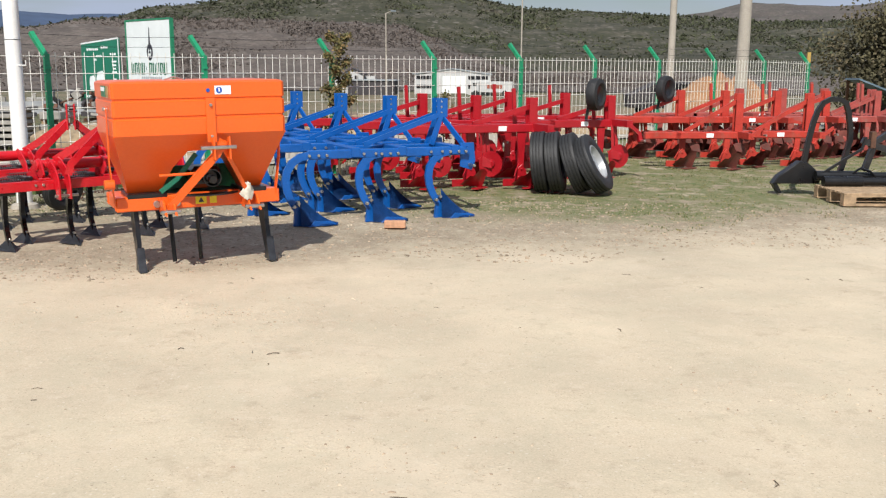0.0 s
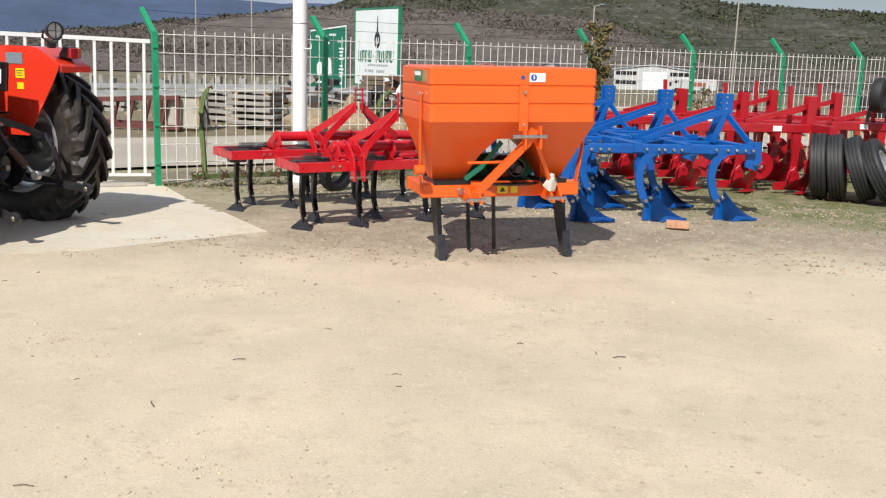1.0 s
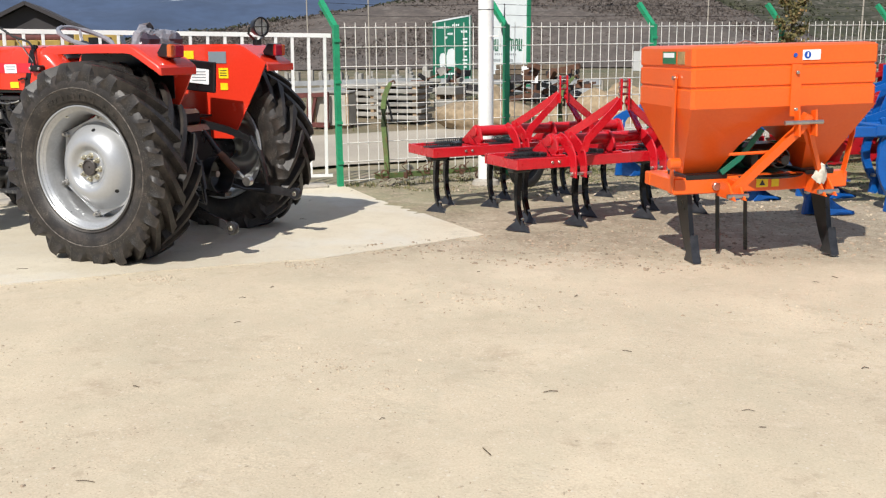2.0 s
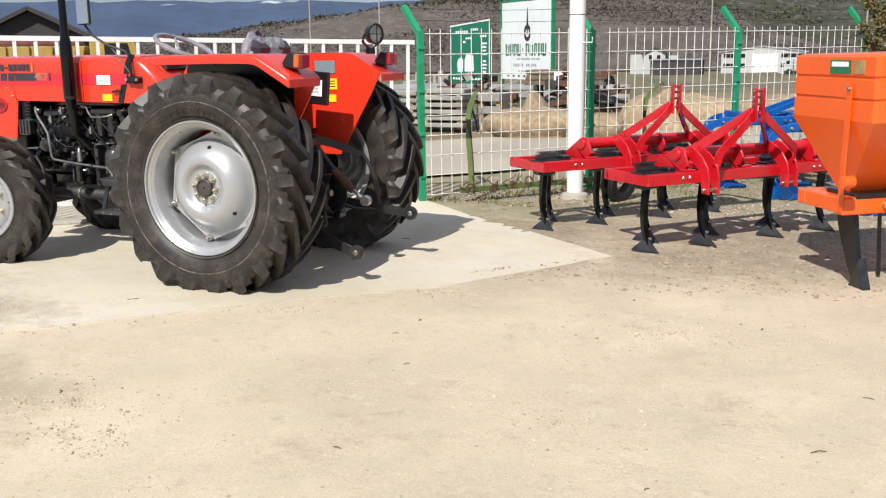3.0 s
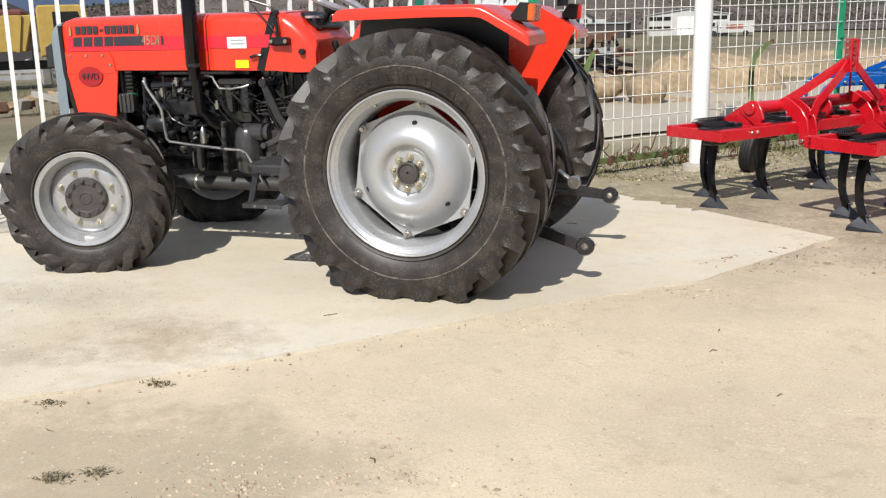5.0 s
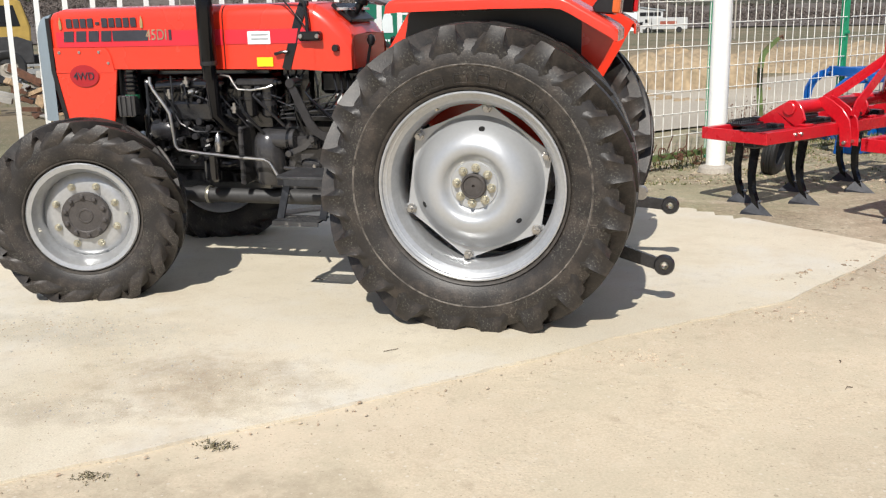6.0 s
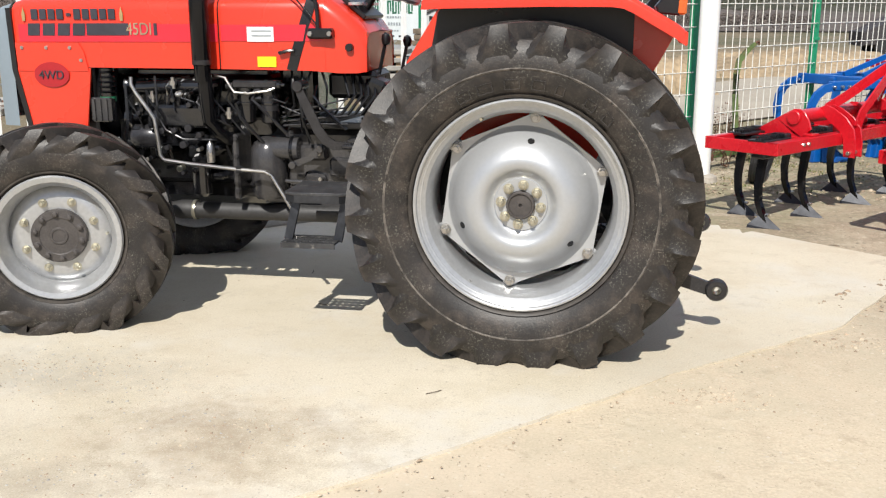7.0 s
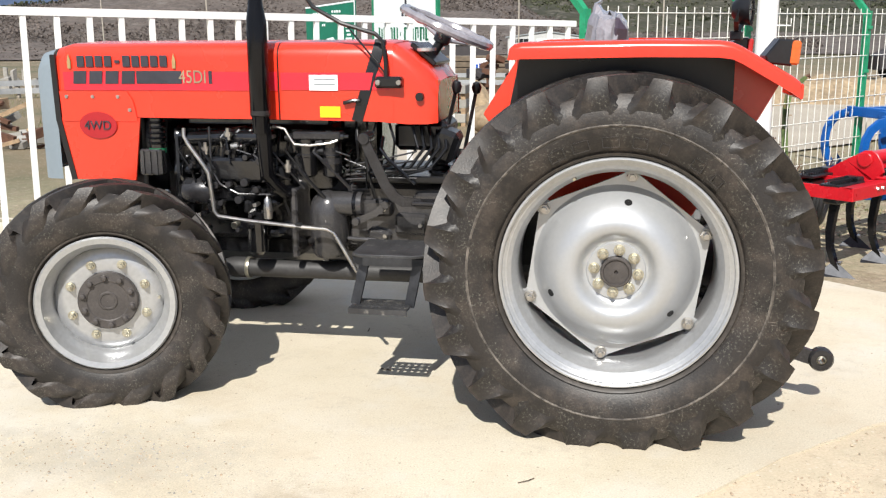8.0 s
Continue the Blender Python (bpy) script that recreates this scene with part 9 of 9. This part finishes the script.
def build_block(label, c, rx, ry, h, turn, seed):
    """A lump of packed earth, washed out underneath so that it overhangs its foot."""
    bm = bmesh.new()
    n = 44
    rings = []
    for f, q in ((-0.1, 0.80), (0.08, 0.80), (0.20, 0.86), (0.34, 0.97), (0.52, 1.0), (0.70, 0.97), (0.84, 0.88), (0.94, 0.70), (1.0, 0.40)):
        ring = []
        for i in range(n):
            a = 2 * math.pi * i / n
            ca, sa = math.cos(a), math.sin(a)
            x, y = rx * abs(ca) ** 0.7 * (1 if ca > 0 else -1), ry * abs(sa) ** 0.7 * (1 if sa > 0 else -1)
            k = q * (1 + 0.16 * noise.noise(Vector((x * 1.6, y * 1.6, seed + f * 0.8))) + 0.05 * noise.noise(Vector((x * 5, y * 5, seed + f * 3))))
            ring.append(Vector((x * k, y * k, h * f * (1 + 0.22 * noise.noise(Vector((x * 1.1, y * 1.1, seed + 9)))))))
        rings.append(ring)
    ring_loft(bm, rings)
    ob = part("earth_mound", bm, M_TAN)
    ob.matrix_world = Matrix.Translation((c[0], c[1], rise(c[0], c[1]))) @ Matrix.Rotation(radians(turn), 4, "Z")
    return tagged(ob, label, "mound")


build_block("long lump of packed sandy earth, washed out underneath", (-6.85, 15.75), 0.80, 0.42, 0.46, 12, 2)
build_block("small overhanging lump of packed sandy earth", (-5.72, 15.75), 0.27, 0.34, 0.40, 20, 5)
build_mound("low heap of sandy earth and clods", (-5.0, 18.2), 1.25, 1.0, 0.62, M_TAN, 5, 1.0)
build_mound("pointed heap of pale sand", (-8.0, 19.4), 0.40, 0.45, 0.50, M_TAN, 6)
build_mound("long low bank of dry earth", (-1.4, 22.5), 4.2, 1.4, 0.42, M_TAN, 7)
build_mound("reddish heap of soil behind the fence", (6.3, 34.0), 2.3, 2.0, 1.35, surface("red_soil", (0.30, 0.165, 0.085), 0.95, var=0.2, scale=1.5, bump=0.4, bscale=18), 8)


def boulders():
    rnd = random.Random(9)
    shapes = [stone_shape(rnd, Vector((x, y, rise(x, y))), r) for x, y, r in [(rnd.uniform(-7.6, -4.6), rnd.uniform(15.6, 17.2), rnd.uniform(0.06, 0.17)) for _ in range(26)]]
    shapes += [stone_shape(rnd, Vector((x, y, rise(x, y))), rnd.uniform(0.03, 0.10)) for x, y in [(rnd.uniform(-14, 3), rnd.uniform(15.5, 24)) for _ in range(160)]]
    stuff_mesh("boulders", "sandy boulders and clods by the earth bank", "stones", M_TAN, shapes)


boulders()


def build_rail():
    gr = thing("guard_rail", "grey galvanised road guard rail on posts", "rail")
    p0, d = Vector((-34.0, 26.0, 0)), Vector((0.998, 0.06, 0)).normalized()
    me = None
    for z in (0.20, 0.42):
        pts = [p0 + d * (k * 2.0) for k in range(14)]
        pts = [Vector((p.x, p.y, rise(p.x, p.y) + z)) for p in pts]
        part("rail_beam", bar(pts, 0.05, 0.15), surface("zinc", (0.36, 0.37, 0.38), 0.5, metal=0.4, var=0.15, scale=3), gr)
    for k in range(14):
        p = p0 + d * (k * 2.0) + Vector((0, 0.06, 0))
        part("post", bar([(p.x, p.y, rise(p.x, p.y) - 0.05), (p.x, p.y, rise(p.x, p.y) + 0.48)], 0.08, 0.08, up=(1, 0, 0)), M_CONC, gr)


build_rail()


def scrap(name, label, c, w, d, h, count, mats, seed, longest=0.9):
    rnd = random.Random(seed)
    sc = thing(name, label, "scrap", Matrix.Translation((c[0], c[1], rise(*c))))
    for k in range(count):
        a = rnd.uniform(0, 6.3)
        length = rnd.uniform(0.3, longest)
        z = h * rnd.random() ** 1.4
        f = 1 - 0.7 * z / h
        p = Vector((rnd.uniform(-w, w) / 2 * f, rnd.uniform(-d, d) / 2 * f, z + 0.03))
        dv = Vector((math.cos(a), math.sin(a) * 0.5, rnd.uniform(-0.5, 0.5) * min(1, z / h + 0.2))) * length / 2
        q0, q1 = p - dv, p + dv
        q0.z, q1.z = max(0.02, q0.z), max(0.02, q1.z)
        if rnd.random() < 0.6:
            bm = bar([q0, q1], rnd.uniform(0.03, 0.09), rnd.uniform(0.03, 0.12))
        else:
            bm = box(p, (length * 0.5, 0.25 * length, rnd.uniform(0.03, 0.2)), Matrix.Rotation(a, 3, "Z") @ Matrix.Rotation(rnd.uniform(-0.6, 0.6), 3, "X"), 0.008)
        part("scrap_piece", bm, rnd.choice(mats), sc)
    return sc


scrap("scrap_heap", "dark heap of rusty scrap iron and timber", (-7.7, 21.8), 2.6, 1.2, 0.85, 46, (M_RUST, M_ROOF, M_BLACK, M_RUST), 3)
scrap("scrap_heap", "heap of rusty and grey scrap by the lane", (-14.5, 14.4), 3.0, 1.4, 0.55, 44, (M_RUST, M_BLOCK, M_RUST, M_WOOD), 4)
scrap("scrap_heap", "low litter of broken boards and stones", (-12.6, 13.6), 2.6, 0.8, 0.22, 34, (M_WOOD, M_BLOCK, M_BLOCK, M_RUST), 5, 0.5)
scrap("scrap_heap", "dark broken machinery behind the lane", (-11.2, 24.4), 3.2, 1.2, 0.75, 34, (M_RUST, M_ROOF, M_BLOCK), 6)


def build_red_frame():
    fr = thing("steel_frame", "rust-red lattice steel frame lying by the lane", "frame", Matrix.Translation((-10.6, 15.3, rise(-10.6, 15.3))) @ Matrix.Rotation(radians(8), 4, "Z"))
    for y in (-0.3, 0.3):
        part("chord", bar([(-1.5, y, 0.06), (1.1, y, 0.06)], 0.07, 0.08), M_OXIDE, fr)
        part("chord", bar([(-1.5, y, 0.42), (1.1, y, 0.58)], 0.07, 0.07), M_OXIDE, fr)
        for k in range(9):
            x = -1.42 + k * 0.31
            part("web", bar([(x, y, 0.08), (x + (0.12 if k % 2 else 0.02), y, 0.42 + (x + 1.5) * 0.06)], 0.045, 0.045, up=(1, 0, 0)), M_OXIDE, fr)
    for k in range(6):
        x = -1.3 + k * 0.45
        part("cross_bar", bar([(x, -0.3, 0.42 + (x + 1.5) * 0.06), (x, 0.3, 0.42 + (x + 1.5) * 0.06)], 0.05, 0.05), M_OXIDE, fr)
    part("plate", box((-1.9, 0.1, 0.28), (0.9, 0.7, 0.05), Matrix.Rotation(radians(18), 3, "Y")), M_OXIDE, fr)


M_OXIDE = surface("oxide_red", (0.12, 0.032, 0.026), 0.7, var=0.3, scale=6)
build_red_frame()


def build_slab_stack(m, n, w, d, step, label, first=0.12):
    st = thing("stone_stack", label, "stack", m)
    rnd = random.Random(n * 7)
    for k in range(n):
        z = first + k * step
        part("slab", box((rnd.uniform(-0.04, 0.04), rnd.uniform(-0.04, 0.04), z), (w * rnd.uniform(0.9, 1.03), d, step * 0.62), Matrix.Rotation(rnd.uniform(-0.05, 0.05), 3, "Z"), 0.008), M_BLOCK, st)
        for x in (-w * 0.35, w * 0.35):
            part("spacer", box((x, 0, z - step * 0.5), (0.07, d * 0.9, step * 0.40)), M_WOOD, st)
    return st


build_slab_stack(Matrix.Translation((-8.75, 16.6, 0.05)) @ Matrix.Rotation(radians(6), 4, "Z"), 6, 0.85, 0.7, 0.115, "stack of grey stone slabs on wooden spacers")
build_slab_stack(Matrix.Translation((-8.1, 17.2, 0.05)), 3, 0.45, 0.5, 0.22, "stack of pale stone blocks beside the slabs", 0.12)
build_slab_stack(Matrix.Translation((-9.95, 17.4, 0.05)) @ Matrix.Rotation(radians(-5), 4, "Z"), 5, 0.8, 0.6, 0.13, "stack of pale stone blocks on timber", 0.10)
build_slab_stack(Matrix.Translation((-14.2, 19.5, -0.1)) @ Matrix.Rotation(radians(9), 4, "Z"), 3, 1.0, 0.7, 0.14, "low stack of stone blocks by the lane", 0.14)


def build_crate():
    cr = thing("crate", "pale weathered plywood crate on the ground", "crate", Matrix.Translation((-9.55, 15.5, 0.04)) @ Matrix.Rotation(radians(14), 4, "Z"))
    part("side_panel", box((0, 0, 0.31), (0.62, 0.5, 0.54), bev=0.01), surface("grey_ply", (0.42, 0.39, 0.33), 0.85, var=0.2, scale=4), cr)
    part("lid", box((0, 0, 0.605), (0.68, 0.56, 0.03), bev=0.004), M_BLOCK, cr)
    for x in (-0.29, 0.29):
        part("batten", box((x, -0.262, 0.31), (0.05, 0.02, 0.54)), M_WOOD, cr)
    part("skid", box((0, -0.15, 0.02), (0.6, 0.08, 0.05)), M_WOOD, cr)
    part("skid", box((0, 0.15, 0.02), (0.6, 0.08, 0.05)), M_WOOD, cr)


build_crate()


def pale_yard():
    rnd = random.Random(12)
    shapes = []
    for _ in range(95):
        az, r = rnd.uniform(-47, -24), rnd.uniform(32, 62)
        p = far(az, r)
        z0 = rise(p.x, p.y) - 0.05
        w, d, h = rnd.uniform(0.06, 0.30), rnd.uniform(0.1, 0.3), rnd.uniform(0.2, 0.8)
        a = rnd.uniform(-0.4, 0.4)
        c, s = math.cos(a), math.sin(a)
        vs = [Vector((p.x + c * x * w - s * y * d, p.y + s * x * w + c * y * d, z0 + z * h * (1 if z < 1 else rnd.uniform(0.9, 1.1)))) for z in (0, 1) for x, y in ((-0.5, -0.5), (0.5, -0.5), (0.5, 0.5), (-0.5, 0.5))]
        shapes.append((vs, [(0, 1, 5, 4), (1, 2, 6, 5), (2, 3, 7, 6), (3, 0, 4, 7), (4, 5, 6, 7)]))
    stuff_mesh("cut_stones", "pale cut stones standing in a far stone yard", "stones", M_BLOCK, shapes)


pale_yard()


def build_timber_stack():
    ts = thing("timber_stack", "stack of grey-brown weathered timber beyond the gate", "timber", Matrix.Translation((-8.7, 23.8, rise(-8.7, 23.8))) @ Matrix.Rotation(radians(6), 4, "Z") @ Matrix.Scale(0.78, 4))
    for x in (-0.9, 0, 0.9):
        part("bearer", box((x, 0, 0.30), (0.12, 1.0, 0.75)), M_ROOF, ts)
    for j in range(3):
        for k in range(4):
            part("beam", box((0.05 * ((j + k) % 3), -0.42 + k * 0.27, 0.76 + j * 0.16), (2.5, 0.23, 0.14), bev=0.01), M_OLDWOOD, ts)


build_timber_stack()


def build_lorry():
    lo = thing("lorry", "yellow tipper lorry with dusty wheels parked beyond the lane", "lorry", Matrix.Translation((-22.6, 23.9, rise(-22.6, 23.9))) @ Matrix.Rotation(radians(38), 4, "Z"))
    dk = surface("chassis_dark", (0.035, 0.035, 0.037), 0.7, var=0.3)
    part("chassis", box((-1.4, 0, 0.62), (5.2, 0.8, 0.22), bev=0.01), dk, lo)
    part("cab", prism([(-0.75, 0.85), (0.62, 0.85), (0.66, 1.45), (0.48, 2.12), (0.35, 2.20), (-0.70, 2.20), (-0.75, 2.1)], 1.9, None, 0.04), M_TYELLOW, lo, "yellow cab")
    for s in (-1, 1):
        part("side_window", prism([(-0.35, 1.5), (0.42, 1.5), (0.30, 2.02), (-0.35, 2.02)], 0.02, Matrix.Translation((0, s * 0.955, 0)), 0.004), M_BLACK, lo, "dark side window")
        part("wheel_arch", prism([(-0.62, 0.55), (0.66, 0.55), (0.66, 1.10), (0.3, 1.24), (-0.4, 1.24), (-0.62, 1.1)], 0.5, Matrix.Translation((0, s * 0.72, 0)), 0.02), dk, lo)
        for x in (0.0, -2.55, -3.6):
            wh = new("wheel")
            wh.parent = lo
            wh.location = (x, s * 0.88, 0.45)
            part("tyre", lathe([(-0.11, 0.25), (-0.14, 0.30), (-0.14, 0.42), (-0.11, 0.46), (0.11, 0.46), (0.14, 0.42), (0.14, 0.30), (0.11, 0.25)], 28), M_OLDTYRE, wh)
            part("rim", lathe([(s * 0.08, 0.0005), (s * 0.12, 0.10), (s * 0.06, 0.14), (s * 0.05, 0.22), (s * 0.10, 0.26)], 24), M_CONC, wh, "dusty steel rim")
            part("mudguard", bar([(-0.5, 0, 0.1), (-0.3, 0, 0.46), (0, 0, 0.56), (0.3, 0, 0.46), (0.5, 0, 0.1)], 0.02, 0.34, up=(0, 1, 0)), dk, wh) if x < -1 else None
    part("windscreen", box((0.575, 0, 1.76), (0.03, 1.7, 0.62), Matrix.Rotation(radians(-15), 3, "Y")), M_BLACK, lo)
    body = prism([(-4.4, 1.0), (-1.1, 1.0), (-0.85, 1.95), (-4.5, 1.95)], 2.05, None, 0.02)
    part("tipper_body", body, M_TYELLOW, lo, "yellow tipper body")
    for k in range(6):
        part("body_rib", bar([(-4.2 + k * 0.58, -1.05, 1.0), (-4.25 + k * 0.62, -1.05, 1.95)], 0.08, 0.09, up=(1, 0, 0)), M_TYELLOW, lo)
    part("load", box((-2.7, 0, 2.0), (3.3, 1.8, 0.22), bev=0.08), M_OXIDE, lo, "rusty load")


build_lorry()

# ---------------------------------------------------------------- poles


def build_pole(name, label, x, y, r, h, material, head=False):
    z = rise(x, y)
    p = thing(name, label, "pole", Matrix.Translation((x, y, z)))
    part("shaft", lathe([(-0.1, 0.0005), (-0.1, r), (h * 0.5, r * 0.85), (h, r * 0.65), (h, 0.0005)], 12, axis="z"), material, p)
    if head:
        part("arm", bar([(0, 0, h - 0.02), (0.5, -0.1, h + 0.12)], 0.05, 0.05), material, p)
        part("lantern", box((0.62, -0.12, h + 0.13), (0.42, 0.16, 0.09), bev=0.02), M_GREY, p, "grey street lantern")
    return p


build_pole("utility_pole", "tall round concrete pole beyond the fence", 3.4, 23.0, 0.085, 8.0, M_CONC)
build_pole("utility_pole", "thick tall concrete pole beyond the fence", 5.05, 23.5, 0.15, 8.5, M_CONC)
build_pole("street_lamp", "thin grey street lamp post", -13.0, 77.0, 0.07, 7.0, M_CONC, True)
build_pole("street_lamp", "thin grey street lamp post", -2.2, 77.0, 0.07, 10.0, M_CONC)
build_pole("street_lamp", "thin grey street lamp post", -21.8, 39.3, 0.036, 9.5, M_CONC)
build_pole("street_lamp", "thin grey street lamp post", -38.0, 60.0, 0.055, 8.0, M_CONC, True)

# ---------------------------------------------------------------- far buildings and vehicles


def build_warehouse():
    wh = thing("warehouse", "low white gabled warehouse with dark window strips", "building", Matrix.Translation((-16.4, 157.0, -2.45)) @ Matrix.Rotation(radians(4), 4, "Z"))
    part("wall", prism([(-5.9, 0), (5.9, 0), (5.9, 3.2), (0, 4.0), (-5.9, 3.2)], 14.0), M_PLASTER, wh, "white plastered wall")
    for s in (-1, 1):
        part("roof", bar([(0, 0, 4.12), (s * 6.15, 0, 3.28)], 0.14, 14.4, up=(0, 1, 0)), M_MUTED, wh, "pale sheet roof")
        f = part("roof", bar([(s * 6.15, -7.2, 3.28), (s * 6.15, 7.2, 3.28)], 0.16, 0.2), M_MUTED, wh)
        for z in (1.35, 2.75):
            for k in range(3):
                part("window", box((s * (3.0 + k * 1.05), -7.02, z), (0.98, 0.06, 0.55)), M_BLACK, wh, "dark window strip")
    part("gate", box((0.3, -7.03, 1.5), (3.6, 0.07, 3.0)), M_CLOTH, wh, "pale sliding door")


build_warehouse()


def build_house():
    ho = thing("house", "small white house with a dark gabled roof", "house", Matrix.Translation((-32.3, 153.5, -2.4)) @ Matrix.Rotation(radians(8), 4, "Z"))
    part("wall", prism([(-1.6, 0), (1.6, 0), (1.6, 3.1), (0, 3.9), (-1.6, 3.1)], 6.0), M_PLASTER, ho)
    part("wing", box((-2.7, 0.5, 1.5), (2.2, 4.0, 3.0)), M_PLASTER, ho)
    part("wing", box((2.5, 0.5, 1.4), (2.0, 4.0, 2.8)), M_PLASTER, ho)
    for s in (-1, 1):
        part("roof", bar([(0, 0, 4.02), (s * 2.0, 0, 3.02)], 0.16, 6.6, up=(0, 1, 0)), M_ROOF, ho, "dark tiled roof")
        part("window", box((s * 0.6, -3.03, 2.5), (0.55, 0.06, 0.8)), M_BLACK, ho)
    sh = thing("shed", "long low dark shed beside the white house", "shed", Matrix.Translation((-27.6, 146.0, -2.4)))
    part("wall", box((0, 0, 1.1), (7.2, 4.0, 2.2)), M_ROOF, sh)
    part("roof", box((0, 0, 2.28), (7.6, 4.4, 0.16)), M_MUTED, sh, "grey flat roof")


build_house()


def build_van(c, yaw, scale, label):
    va = thing("truck", label, "truck", Matrix.Translation(c) @ Matrix.Rotation(radians(yaw), 4, "Z") @ Matrix.Scale(scale, 4))
    part("cargo_box", box((0.6, 0, 1.35), (5.2, 2.1, 1.7), bev=0.05), M_PLASTER, va, "white cargo box")
    part("cab", prism([(-3.4, 0.5), (-2.1, 0.5), (-2.1, 2.2), (-2.9, 2.2), (-3.4, 1.4)], 2.0, None, 0.05), M_PLASTER, va, "white cab")
    part("window", box((-2.75, -1.02, 1.75), (0.6, 0.04, 0.5)), M_BLACK, va)
    part("sign_panel", box((0.4, -1.07, 1.4), (2.4, 0.03, 0.6)), M_MESHRED, va, "faded red panel")
    for x in (-2.6, 2.0):
        for y in (-0.95, 0.95):
            part("wheel", disc((x, y, 0.42), 0.42, 0.26, seg=18), M_OLDTYRE, va)


build_van((-9.6, 150.0, -2.4), 2, 0.98, "white box truck parked near the warehouse")


def build_car(c, yaw, paint, label):
    ca = thing("car", label, "car", Matrix.Translation(c) @ Matrix.Rotation(radians(yaw), 4, "Z"))
    part("body", prism([(-2.0, 0.35), (2.0, 0.35), (2.05, 0.75), (1.2, 0.9), (0.7, 1.35), (-0.9, 1.38), (-1.6, 0.95), (-2.05, 0.85)], 1.65, None, 0.06), paint, ca)
    for s in (-1, 1):
        part("window", prism([(-1.25, 0.95), (0.95, 0.93), (0.6, 1.28), (-0.85, 1.3)], 0.02, Matrix.Translation((0, s * 0.83, 0)), 0.003), M_BLACK, ca, "dark side window")
        for x in (-1.25, 1.3):
            part("wheel", disc((x, s * 0.76, 0.32), 0.32, 0.2, seg=20), M_OLDTYRE, ca)
    return ca


build_car((5.6, 40.0, rise(5.6, 40)), 4, M_ROOF, "dark car parked beyond the fence")
build_car((7.8, 45.0, rise(7.8, 45.0)), 15, M_MUTED, "grey car parked beyond the fence")


def build_hut():
    hu = thing("hut", "dark gabled hut far across the field", "hut", Matrix.Translation(far(-46.6, 62, -1.1)) @ Matrix.Rotation(radians(40), 4, "Z") @ Matrix.Scale(1.7, 4))
    part("wall", prism([(-2.2, 0), (2.2, 0), (2.2, 1.8), (0, 2.9), (-2.2, 1.8)], 4.0), M_ROOF, hu)
    for s in (-1, 1):
        part("roof", bar([(0, 0, 3.0), (s * 2.5, 0, 1.75)], 0.12, 4.6, up=(0, 1, 0)), M_ROOF, hu, "dark roof")


build_hut()
